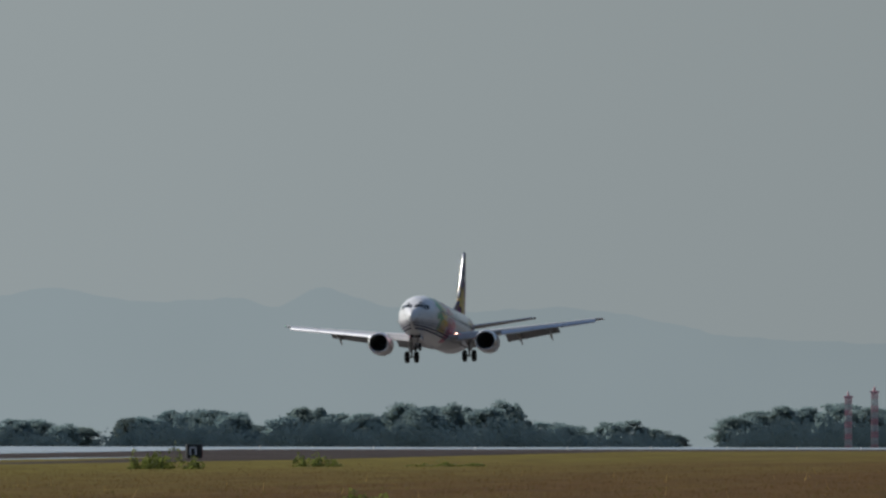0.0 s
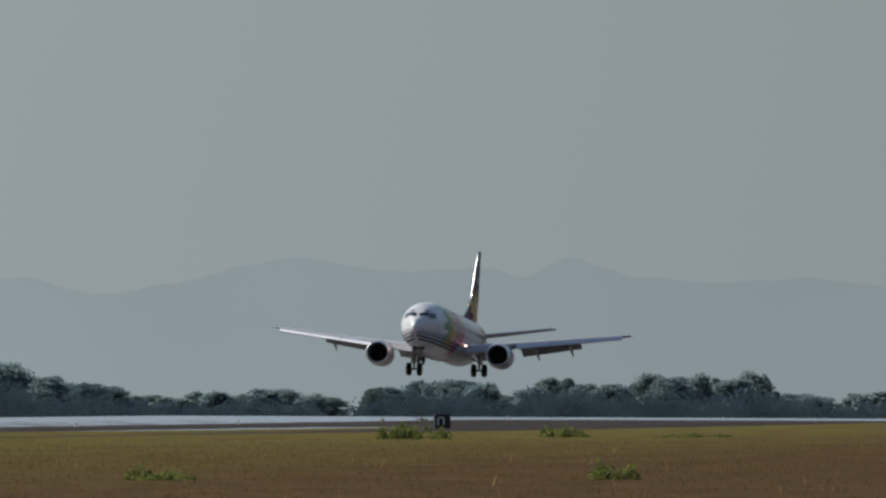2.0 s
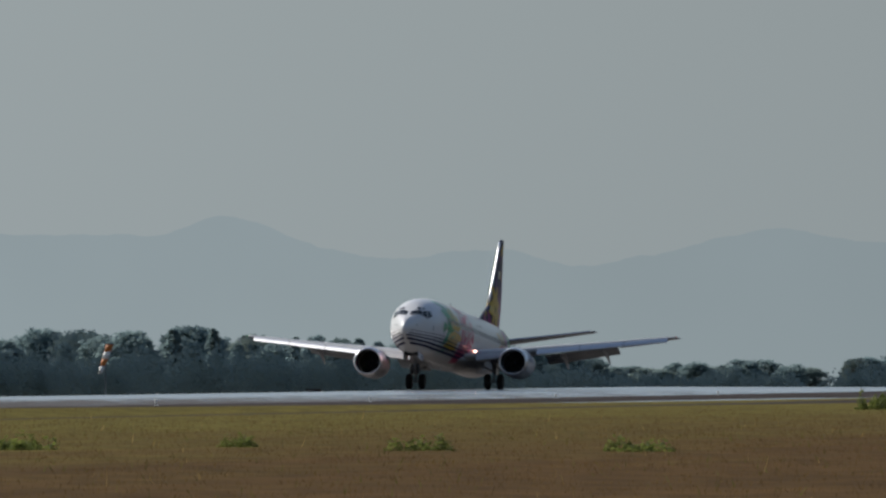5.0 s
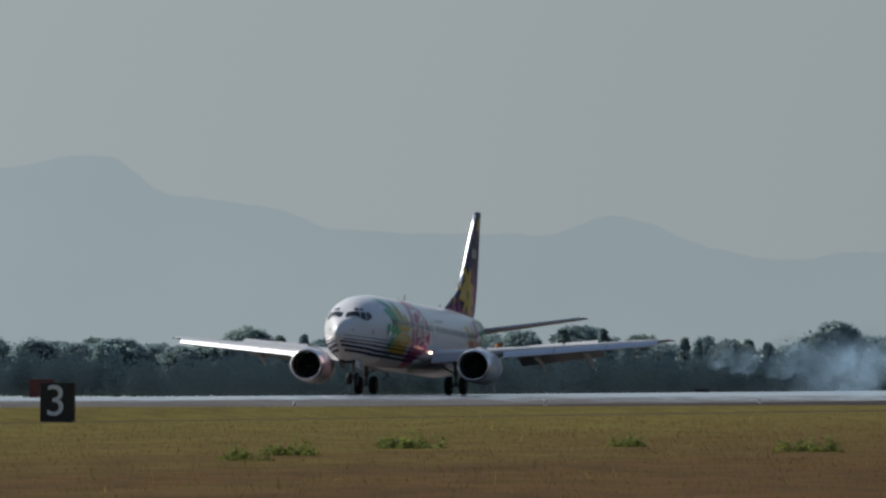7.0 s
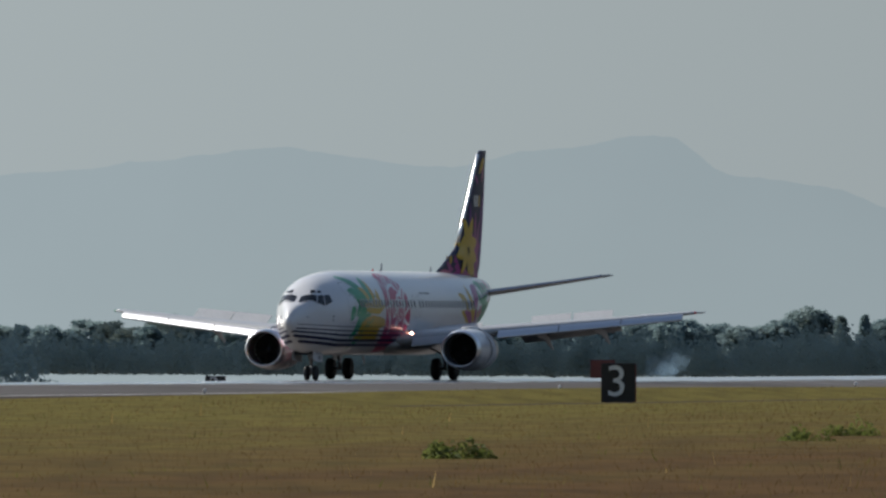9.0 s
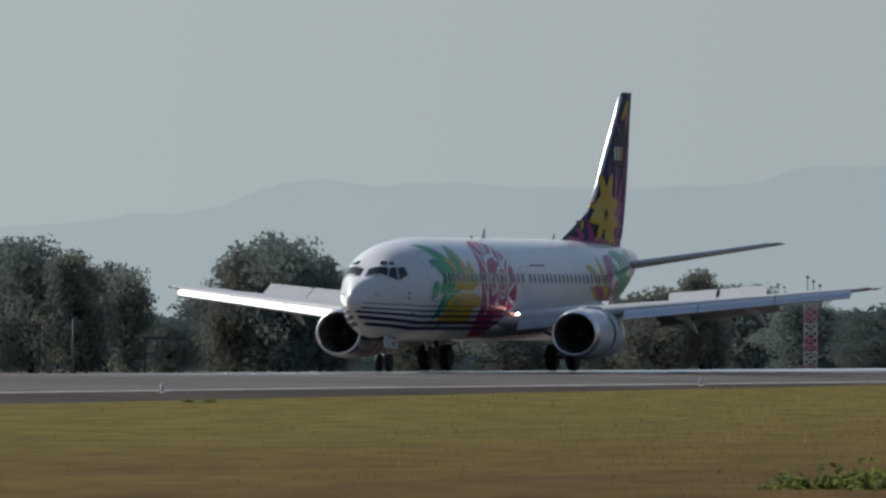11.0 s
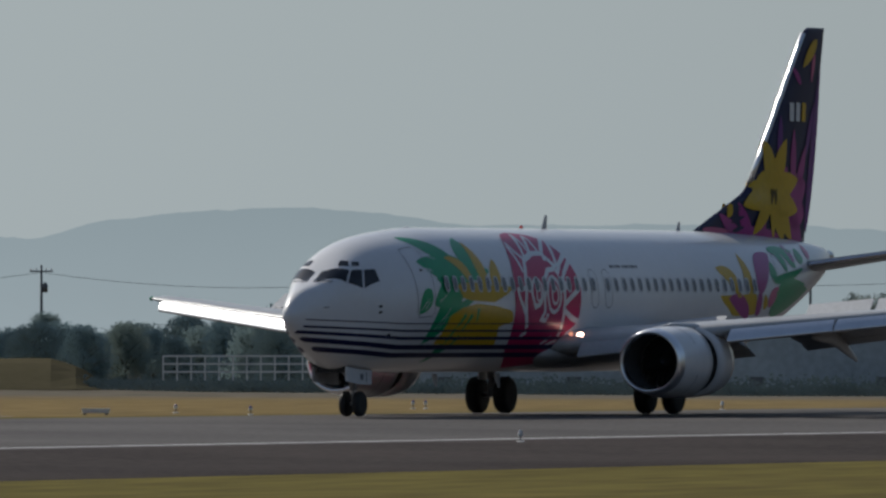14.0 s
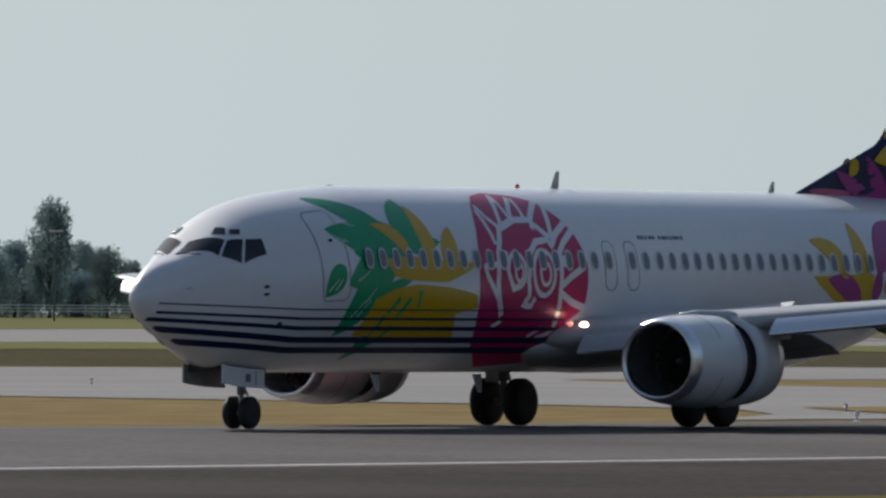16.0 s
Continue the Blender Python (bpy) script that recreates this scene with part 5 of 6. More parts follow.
RISE_GRASS = material("rise_grass", (0.12, 0.13, 0.05), 0.9, scale=0.06, second=(0.15, 0.14, 0.06), bump=0.04, spec=0.02, fine=25)
tagged(poly_sheet("rise", [(300, 742), (1500, 742), (1500, 900), (300, 900)], RISE_GRASS, 0.05), "green grass rise with a guard rail", "ground", kind="structure")


# a dark overgrown bank beyond the taxiway, with a strip of short grass along its crown
rings, crowns = [], []
for k in range(108):
    az = 52.0 + 0.1 * k
    r0 = float(np.interp(az, [52, 55.5, 57, 59.5, 61.6, 62.7], [728, 735, 780, 765, 705, 735]))
    top = np.interp(az, [52, 56, 60.5, 61.6, 62.3, 62.5, 62.58, 62.7], [0.127, 0.123, 0.13, 0.13, 0.13, 0.128, 0.15, 0.25]) + 0.003 * noise.noise((az * 9, 0, 0))
    lip = float(np.interp(az, [52, 57, 60, 61], [0.74, 0.76, 0.82, 0.9]))
    ring, crown = [], []
    for d, u in ((0, 0.0), (6, 0.3 * lip), (14, 0.7 * lip), (24, lip), (60, 1.0), (150 if az > 61 else 70, 0.9), (210 if az > 61 else 80, 0.0)):
        r = r0 + d + 3 * noise.noise((az * 4, d, 0)) * (d < 30)
        p = spot(az, r)
        g = ground_z(p.x, p.y)
        z = g - 0.05 + max(u * (2.5 - (r0 + 60) * math.tan(radians(top)) - g), 0.0)
        ring.append((p.x, p.y, z))
        if 20 < d < 100:
            crown.append((p.x, p.y, z + 0.03))
    rings.append(ring)
    crowns.append(crown[:2])
tagged(mesh_object("embankment", loft(rings, closed=False), EMBANK), "dark overgrown grass embankment beyond the taxiway", "embankment", kind="structure")
tagged(mesh_object("embankment_crown", loft(crowns[:100], closed=False, cap=False), RISE_GRASS), "olive short grass along the crown of the bank", "embankment", kind="structure")


# -- runway lights --
def runway_light(name, label, lens):
    root = empty(name)
    part("base", turned([(0, 0.16), (0.04, 0.15), (0.06, 0.05)], "z", 14), LIGHT_WHITE, root)
    part("stem", turned([(0.05, 0.03), (0.24, 0.03)], "z", 10), STEEL, root)
    part("housing", turned([(0.22, 0.05), (0.27, 0.1), (0.36, 0.11), (0.38, 0.08)], "z", 14), LIGHT_WHITE, root, "", True)
    part("lens", turned([(0.38, 0.075), (0.45, 0.07), (0.48, 0.02)], "z", 14), lens, root, "", True)
    return tagged(root, label, "runway light", group="runway edge lights")


edge = runway_light("runway_light", "white elevated runway edge light beside the edge line", LENS)
edge.matrix_basis = pose(253, 149, ground_z(253, 149))
for k in range(-2, 22):
    for y in (149.0, 197.0):
        x = 253 + 57.7 * k
        if (k, y) != (0, 149.0):
            copy_thing(edge, pose(x, y, ground_z(x, y)))
taxi = runway_light("taxiway_light", "small dark taxiway edge light", BLUE_LENS)
taxi["group"] = "taxiway lights"
spots = [(57.75, 472), (57.94, 461), (58.12, 491), (58.5, 491), (57.58, 421), (60.6, 455), (60.58, 560), (54.56, 555), (56.36, 740), (63.0, 480), (63.3, 470), (63.95, 505), (64.0, 505)]
for i, (az, r) in enumerate(spots):
    m = pose(*place(az, r))
    if i == 0:
        taxi.matrix_basis = m
    else:
        copy_thing(taxi, m)
for ob in list(bpy.data.objects):
    if ob.name.startswith(("taxiway_light", "runway_light")):
        ob.scale = (0.62, 0.62, 0.62)


# -- boards --
def digit(text, size, parent):
    cu = bpy.data.curves.new("number", "FONT")
    cu.body, cu.size, cu.extrude, cu.align_x, cu.align_y = text, size, 0.01, "CENTER", "CENTER"
    ob = new("number", cu)
    dep = bpy.context.evaluated_depsgraph_get()
    me = bpy.data.meshes.new_from_object(ob.evaluated_get(dep))
    bpy.data.objects.remove(ob)
    me.materials.clear()
    me.materials.append(SIGN_WHITE)
    o = shared("number", me, parent)
    o["label"] = "white painted number"
    return o


def distance_board(az, dist, w, h, text, label, turn=0.0, sink=0.12):
    """A square board on short legs with a number on its face."""
    root = empty("distance_sign", facing(az, dist, sink, turn))
    part("panel", box(-w / 2, w / 2, -0.16, 0.16, 0.16, h, 0.02), SIGN_BLACK, root, "black sign panel")
    part("side_panel", box(w / 2 + 0.002, w / 2 + 0.05, -0.15, 0.15, 0.18, h - 0.02, 0.01), SIGN_RED, root, "red-brown sign side")
    part("rear_panel", box(-w / 2 + 0.02, w / 2 - 0.02, 0.162, 0.2, 0.18, h - 0.02, 0.01), SIGN_RED, root, "red-brown sign back")
    for x in (-w / 3, w / 3):
        part("leg", box(x - 0.05, x + 0.05, -0.06, 0.06, -0.1, 0.17, 0.008), STEEL, root)
    if text:
        o = digit(text, h * 1.02, root)
        o.matrix_basis = pose(-0.06, -0.172, 0.16 + (h - 0.16) / 2, 90, 0, 0)
    return tagged(root, label, "sign")


distance_board(76.27, 548, 1.3, 1.66, "3", "black runway distance board with white number three")
distance_board(66.29, 527, 1.18, 1.3, "3", "black distance board with number beyond the runway", 0, 0.3)
distance_board(74.657, 800, 1.1, 1.1, "2", "black distance board with number beyond the runway", 0, 0.45)
distance_board(78.85, 1095, 1.1, 0.9, "", "small dark board beyond the runway")
old = distance_board(81.285, 868, 0.95, 1.0, "", "dark weathered board beside green weeds", 20)
for x, z0, z1 in ((-0.28, 0.35, 0.75), (0.08, 0.35, 0.75)):
    part("white_bar", box(x - 0.05, x + 0.05, -0.172, -0.16, z0, z1), SIGN_WHITE, old, "pale bar in place of a worn number")
part("white_bar", box(-0.3, 0.1, -0.172, -0.16, 0.752, 0.84), SIGN_WHITE, old, "pale bar in place of a worn number")
back = distance_board(76.21, 885, 1.5, 1.6, "", "red-brown back of a board beyond the runway", 180)

# taxiway guidance board close to the runway shoulder
guide = empty("guidance_sign", facing(58.775, 193))
part("panel", box(-0.51, -0.05, -0.2, 0.2, 0.14, 1.3, 0.015), SIGN_BLACK, guide, "black face with white bars")
part("side_panel", box(-0.048, 0.51, -0.2, 0.2, 0.14, 1.3, 0.015), SIGN_RED, guide, "dark red face")
for x, z0, z1 in ((-0.38, 0.35, 1.16), (-0.22, 0.35, 0.84)):
    part("white_bar", box(x - 0.035, x + 0.035, -0.212, -0.2, z0, z1), SIGN_WHITE, guide, "white bar in place of lettering")
for x in (-0.35, 0.35):
    part("leg", box(x - 0.05, x + 0.05, -0.06, 0.06, -0.1, 0.15), STEEL, guide)
tagged(guide, "black and dark red guidance board on the grass", "sign")


def housing(name, az, dist, w, h, d, mat, label):
    root = empty(name, facing(az, dist))
    part("body", box(-w / 2, w / 2, -d / 2, d / 2, 0.06, h, 0.03), mat, root)
    part("lid", box(-w / 2 - 0.02, w / 2 + 0.02, -d / 2 - 0.02, d / 2 + 0.02, h + 0.002, h + 0.05, 0.012), mat, root)
    for x in (-w / 2 + 0.1, w / 2 - 0.1):
        part("foot", box(x - 0.05, x + 0.05, -d / 2 + 0.04, d / 2 - 0.04, -0.1, 0.058), STEEL, root)
    return tagged(root, label, "equipment box")


housing("equipment_box", 59.96, 432, 1.62, 0.34, 0.6, YELLOW_BOX, "low yellow equipment box beside the runway")
housing("equipment_box", 58.6, 432, 0.82, 0.4, 0.6, SIGN_RED, "low red equipment box beside the runway")
housing("equipment_box", 61.325, 505, 1.12, 0.5, 0.6, SIGN_FADED, "faded red-brown equipment box on dry grass")
housing("equipment_box", 69.49, 655, 1.3, 0.34, 0.7, ORANGE, "orange equipment box beyond the runway")
housing("equipment_box", 62.68, 470, 0.9, 0.16, 0.4, LIGHT_WHITE, "low white box beside the runway")


# -- poles and wires --
def pole(az, dist, el, arms=0, label="grey concrete utility pole", brace=False, r=0.12, sink=0.3):
    h = height_to(el, dist, az)
    root = empty("utility_pole", facing(az, dist, sink))
    h += sink
    part("shaft", tube([(0, 0, 0), (0, 0, h * 0.5), (0, 0, h)], [r * 1.25, r * 1.05, r * 0.75], 10), POLE_GREY, root, "", True)
    for k in range(arms):
        z = h - 0.5 - 0.8 * k
        part("crossarm", box(-0.95 + 0.15 * k, 0.95 - 0.15 * k, -0.06, 0.06, z - 0.06, z + 0.06, 0.01), STEEL, root)
        for x in (-0.8, -0.4, 0.4, 0.8):
            part("insulator", turned([(z + 0.06, 0.03), (z + 0.12, 0.07), (z + 0.16, 0.04), (z + 0.22, 0.06), (z + 0.25, 0.02)], "z", 8, centre=(x * (1 - 0.15 * k), 0, 0)), LIGHT_WHITE, root)
    if arms:
        part("transformer", turned([(h - 2.2, 0.2), (h - 1.7, 0.22), (h - 1.4, 0.12)], "z", 12, centre=(0.3, -0.1, 0)), STEEL, root, "", True)
    else:
        part("cap", turned([(h, r * 0.7), (h + 0.05, r * 0.8), (h + 0.35, 0.02)], "z", 8), STEEL, root)
    if brace:
        part("brace", tube([(-1.3, 0, 0.2), (-0.1, 0, h * 0.8)], 0.1, 8), POLE_GREY, root)
    return tagged(root, label, "utility pole", group="poles beyond the airfield")


def tip(az, dist, el, down=0.6):
    p = spot(az, dist)
    return Vector((p.x, p.y, 2.5 + dist * math.tan(radians(el)) - down))


for az, el, arms, brace in ((67.50, 0.300, 0, False), (67.06, 0.31, 0, False), (66.83, 0.29, 0, False), (66.78, 0.255, 1, True), (67.70, 0.125, 1, False), (67.864, 0.14, 0, False), (67.909, 0.15, 1, False), (67.99, 0.08, 0, False),
                            (65.54, 0.29, 0, False), (66.406, 0.31, 0, False), (64.078, 0.234, 1, True), (62.463, 0.242, 1, False), (60.635, 0.211, 1, False), (59.154, 0.228, 2, False), (66.03, 0.125, 1, False), (64.64, 0.1, 0, False), (70.37, -0.066, 0, False)):
    pole(az, 1150, el, arms, brace=brace)


def wire(a, b, sag, r=0.02):
    pts = [a.lerp(b, k / 12) - Vector((0, 0, sag * 4 * (k / 12) * (1 - k / 12))) for k in range(13)]
    return tagged(mesh_object("power_line", tube(pts, r, 5), WIRE), "dark sagging power line between poles", "wire", group="power lines")


LINES = [(66.78, 0.255), (64.078, 0.234), (62.463, 0.242), (60.635, 0.211), (59.154, 0.228)]
for (a, ea), (b, eb) in zip(LINES, LINES[1:]):
    wire(tip(a, 1150, ea), tip(b, 1150, eb), 1.15)
wire(tip(59.154, 1150, 0.19), tip(57.2, 1150, 0.10), 0.5)
wire(tip(67.909, 1150, 0.13), tip(69.9, 1180, 0.0), 0.7)
wire(tip(66.78, 1150, 0.255), tip(68.3, 1150, 0.10), 0.8)
wire(tip(62.6, 1300, 0.0), tip(60.0, 1300, 0.0), 0.3, 0.02)
wire(tip(60.6, 1300, -0.01), tip(57.4, 1300, -0.03), 0.3, 0.02)


# -- radar --
def make_radar():
    az, r = 68.643, 1300
    root = empty("radar_tower", facing(az, r))
    base = place(az, r).z
    deck = 2.5 + r * math.tan(radians(0.098)) - base
    for x in (-3.2, 3.2):
        for y in (-3.2, 3.2):
            part("leg", tube([(x * 1.15, y * 1.15, -0.3), (x, y, deck)], 0.16, 8), RADAR_RED, root)
    for k in range(4):
        z0, z1 = deck * k / 4, deck * (k + 1) / 4
        for s in (-1, 1):
            part("brace", tube([(-3.3, s * 3.3, z0), (3.3, s * 3.3, z1)], 0.07, 6), RADAR_RED if k % 2 else RADAR_WHITE, root)
            part("brace", tube([(3.3, s * 3.3, z0), (-3.3, s * 3.3, z1)], 0.07, 6), RADAR_RED if k % 2 else RADAR_WHITE, root)
        part("ring_beam", box(-3.4, 3.4, -3.42, -3.3, z1 - 0.16, z1 - 0.04), RADAR_WHITE if k % 2 else RADAR_RED, root)
    part("deck", box(-5.6, 5.6, -4.6, 4.6, deck, deck + 0.22, 0.03), RADAR_RED, root, "red steel deck")
    for k in range(13):
        part("rail_post", box(-5.5 + 0.915 * k, -5.45 + 0.915 * k, -4.55, -4.5, deck + 0.22, deck + 1.3), RADAR_RED, root)
    for z in (0.7, 1.25):
        part("rail", box(-5.5, 5.5, -4.55, -4.5, deck + z, deck + z + 0.06), RADAR_RED, root)
    part("pedestal", turned([(deck + 0.2, 1.1), (deck + 0.6, 1.0), (deck + 1.1, 0.75), (deck + 1.5, 0.75), (deck + 1.7, 0.95), (deck + 1.9, 0.9)], "z", 20), RADAR_RED, root, "red pedestal", True)
    for x, out, top in ((-5.55, 1, 0.0), (-2.35, 1, 0.0), (2.6, -1, -0.5), (5.6, -1, -0.7)):
        t = 2.5 + r * math.tan(radians(0.442)) - base + top
        y = 3.9 if abs(x) < 3 else -3.9
        bm = tube([(x, y, deck + 0.2), (x, y, t - 0.4), (x, y, t)], [0.09, 0.08, 0.075], 8)
        tube([(x, y, t), (x + out * (2.2 if abs(x) > 3 else 0.9), y, t + 1.15)], [0.075, 0.05], 8, bm)
        tube([(x - 0.35, y, deck + 0.2), (x, y, deck + 1.8), (x + 0.35, y, deck + 0.2)], 0.06, 6, bm)
        part("lightning_mast", bm, RADAR_RED, root, "red and white bent mast")
    # the antenna turns on the pedestal
    zc = deck + 1.9
    ant = empty("antenna", pose(0, 0, zc), root)
    ant["label"] = "red rotating radar antenna"
    zt = 2.5 + r * math.tan(radians(0.37)) - base - zc
    part("antenna_panel", box(-3.4, 3.4, -0.25, 0.2, zt - 0.88, zt + 0.88, 0.05), RADAR_RED, ant, "red flat antenna panel", False)
    part("array_spine", box(-3.45, 3.45, -0.32, -0.25, zt - 0.08, zt + 0.04), WALL_DARK, ant)
    rows = []
    for i in range(13):
        v = -1 + 2 * i / 12
        w = 2.25 * (1 - 0.35 * abs(v) ** 2.4)
        rows.append([(u * w, 0.9 * (u * u) * -1 + 0.55 - 0.75 * v * v, 2.2 + 1.95 * v) for u in (-1 + 2 * j / 12 for j in range(13))])
    dish = sheet([[Vector(p) for p in r] for r in rows])
    bmesh.ops.solidify(dish, geom=dish.faces[:], thickness=0.08)
    part("reflector", dish, RADAR_RED, ant, "red curved mesh reflector")
    bm = bmesh.new()
    for k in range(7):
        u = -0.9 + 0.3 * k
        tube([(u * 2.1, -0.9 * u * u + 0.75, 0.45), (u * 2.2, -0.9 * u * u + 1.0, 2.2), (u * 2.1, -0.9 * u * u + 0.75, 3.95)], 0.06, 5, bm)
    part("ribs", bm, RADAR_WHITE, ant, "white reflector ribs")
    part("feed_arm", tube([(0, 0.4, 0.2), (0, -1.9, 0.5), (0, -2.0, 1.5)], 0.12, 8), RADAR_RED, ant)
    part("mast", tube([(0, 0.55, 0), (0, 0.55, zt - 0.4)], 0.28, 10), RADAR_RED, ant)
    return tagged(root, "red and white airport radar tower with rotating antenna", "radar"), ant, zc


radar, radar_head, radar_z = make_radar()


def rod_mast(az, dist, el, w):
    """A mast with arms that carry upright rods."""
    root = empty("antenna_mast", facing(az, dist, 0.2))
    h = height_to(el, dist, az) + 0.2
    part("shaft", tube([(0, 0, 0), (0, 0, h)], [0.17, 0.12], 8), POLE_GREY, root)
    for k, (f, z) in enumerate(((1, 0.62), (0.75, 0.8), (0.5, 0.95))):
        part("arm", box(-w * f, w * f, -0.05, 0.05, h * z - 0.05, h * z + 0.05), STEEL, root)
        for s in (-1, -0.55, 0.55, 1):
            part("rod", tube([(s * w * f, 0, h * z - 0.4), (s * w * f, 0, h * (z + 0.22))], 0.06, 6), POLE_GREY, root)
        part("stay", tube([(-w * f, 0, h * z), (0, 0, h * (z - 0.25)), (w * f, 0, h * z)], 0.045, 6), STEEL, root)
    return tagged(root, "grey antenna mast with upright rods", "antenna", group="antenna masts")


for az, el, w in ((68.20, 0.09, 1.5), (68.31, 0.085, 1.4), (68.46, 0.05, 1.6), (68.58, 0.05, 1.3)):
    rod_mast(az, 1230, el, w)


def banded_mast(az, dist, el, w, n=9, deck=False):
    """A lattice mast in red and white bands; some carry a deck with instruments."""
    h = height_to(el, dist, az)
    root = empty("lattice_mast", facing(az, dist, 0.2))
    for k in range(n):
        z0, z1 = h * k / n, h * (k + 1) / n
        bm = bmesh.new()
        corners = [(-w / 2, -w / 2), (w / 2, -w / 2), (w / 2, w / 2), (-w / 2, w / 2)]
        for (xa, ya), (xb, yb) in zip(corners, corners[1:] + corners[:1]):
            tube([(xa, ya, z0), (xa, ya, z1)], 0.085, 6, bm)
            zm = (z0 + z1) / 2
            for za, zb in ((z0, zm), (zm, z1)):
                tube([(xa, ya, za), (xb, yb, zb)], 0.055, 5, bm)
                tube([(xb, yb, za), (xa, ya, zb)], 0.055, 5, bm)
                tube([(xa, ya, zb - 0.05), (xb, yb, zb - 0.05)], 0.055, 5, bm)
        part("section", bm, RADAR_RED if k % 2 == 0 else RADAR_WHITE, root, "red section" if k % 2 == 0 else "white section")
    if deck:
        part("deck", box(-0.85, 0.85, -0.6, 0.6, h, h + 0.08, 0.02), STEEL, root, "grey instrument deck")
        for x, top in ((-0.25, 1.35), (0.22, 1.0), (0.75, 0.65)):
            rod = part("instrument_rod", tube([(x, 0, h + 0.06), (x, 0, h + top)], 0.045, 6), STEEL, root, "thin grey rod")
            part("sensor", turned([(h + top - 0.02, 0.04), (h + top + 0.03, 0.14), (h + top + 0.16, 0.13), (h + top + 0.2, 0.02)], "z", 10, centre=(x, 0, 0)), STEEL, rod)
    else:
        part("head", box(-w * 0.8, w * 0.8, -0.3, 0.3, h, h + 0.25, 0.03), RADAR_RED, root)
        part("lamp", turned([(h + 0.25, 0.15), (h + 0.6, 0.12), (h + 0.8, 0.02)], "z", 10), RADAR_RED, root)
    return tagged(root, "red and white banded lattice mast", "mast", group="lattice masts")


banded_mast(73.32, 1170, 0.062, 1.0, 6, True)
for az, el in ((83.905, 0.035), (84.01, 0.055)):
    banded_mast(az, 1750, el, 0.7)


# -- buildings --
def house(az0, az1, dist, el, label, wall, roof, depth=8.0, windows=5, overhang=0.3, doors=1):
    az = (az0 + az1) / 2
    w = radians(az1 - az0) * dist
    h = height_to(el, dist, az)
    root = empty("building", facing(az, dist, 0.3))
    h += 0.3
    part("wall", box(-w / 2, w / 2, 0, depth, 0, h - 0.25), wall, root)
    part("roof", box(-w / 2 - overhang, w / 2 + overhang, -overhang, depth + overhang, h - 0.248, h, 0.04), roof, root)
    for k in range(windows):
        x = -w / 2 + w * (k + 0.6) / (windows + 0.2)
        win = part("window", box(x - 0.55, x + 0.55, -0.04, -0.004, h * 0.45, h * 0.45 + 1.0), WALL_DARK, root, "dark window")
        part("frame", box(x - 0.62, x + 0.62, -0.03, -0.003, h * 0.45 - 0.07, h * 0.45 - 0.002), ROOF_PALE, win)
    for k in range(doors):
        x = -w / 2 + w * (k + 0.25) / max(doors, 1)
        part("door", box(x - 0.5, x + 0.5, -0.05, -0.004, 0.3, min(h * 0.75, 2.4)), STEEL, root, "grey door")
    part("gutter", box(-w / 2 - overhang, w / 2 + overhang, -overhang - 0.1, -overhang - 0.002, h - 0.2, h - 0.08), STEEL, root)
    return tagged(root, label, "building")


house(68.90, 69.54, 1290, -0.08, "low grey-green building with a flat roof", WALL_HUT, WALL_HUT, windows=0)
house(69.38, 69.645, 1278, -0.15, "low grey annex with a flat roof", WALL_GREY, WALL_HUT, windows=0, doors=1)
house(65.2, 66.72, 1000, 0.004, "long grey hangar wall with pale roof edge", WALL_GREY, ROOF_PALE, 14, windows=0, overhang=0.2, doors=3)
house(66.75, 67.05, 1000, -0.06, "grey annex building with a pale roof", WALL_GREY, ROOF_PALE, 9, windows=0, doors=0)
house(63.95, 64.98, 1000, -0.112, "low grey windowless building", WALL_GREY, WALL_PALE, 8, windows=0, doors=2)
house(68.65, 68.88, 1270, -0.10, "grey-green equipment building under the radar", WALL_HUT, WALL_HUT, 6, windows=0, doors=0)
house(59.445, 59.515, 1060, -0.044, "small dark utility building", WALL_DARK, WALL_DARK, 3, windows=0, doors=0, overhang=0.05)
house(66.6, 66.9, 1210, -0.1, "pale low shed beside bare trees", WALL_PALE, WALL_GREY, 6, windows=0, doors=0)
house(67.0, 67.3, 1230, -0.14, "grey low shed beside bare trees", WALL_GREY, WALL_GREY, 6, windows=0, doors=0)

hut = empty("pavilion", facing(56.95, 1400, 0.2))
hh = height_to(0.045, 1400, 56.95) + 0.2
part("wall", box(-1.9, 1.9, 0, 3.6, 0, hh - 1.3), POLE_GREY, hut)
part("roof", loft([[(-2.3, -0.4, hh - 1.3), (2.3, -0.4, hh - 1.3), (2.3, 4.0, hh - 1.3), (-2.3, 4.0, hh - 1.3)], [(-0.3, 1.6, hh), (0.3, 1.6, hh), (0.3, 2.0, hh), (-0.3, 2.0, hh)]]), STEEL, hut, "grey hipped roof")
part("fascia", box(-2.35, 2.35, -0.46, -0.4, hh - 1.42, hh - 1.22), STEEL, hut)
part("window", box(-1.2, 1.2, -0.05, -0.004, hh * 0.3, hh * 0.55), GLASS_DARK, hut, "dark window band")
tagged(hut, "small grey pavilion with a hipped roof", "building")

tank = empty("storage_tank", facing(65.07, 990, 0.3))
th = height_to(-0.04, 990, 65.07) + 0.3
part("shell", turned([(0, 1.35), (th - 0.25, 1.35), (th, 0.9), (th + 0.1, 0.05)], "z", 28), WALL_PALE, tank, "", True)
part("pipe", tube([(-1.5, -0.2, 0), (-1.5, -0.2, th * 0.9), (-0.6, -0.2, th)], 0.12, 8), STEEL, tank)
part("hoop", turned([(th * 0.55, 1.37), (th * 0.58, 1.37)], "z", 28), STEEL, tank)
tagged(tank, "pale round storage tank with a side pipe", "tank")

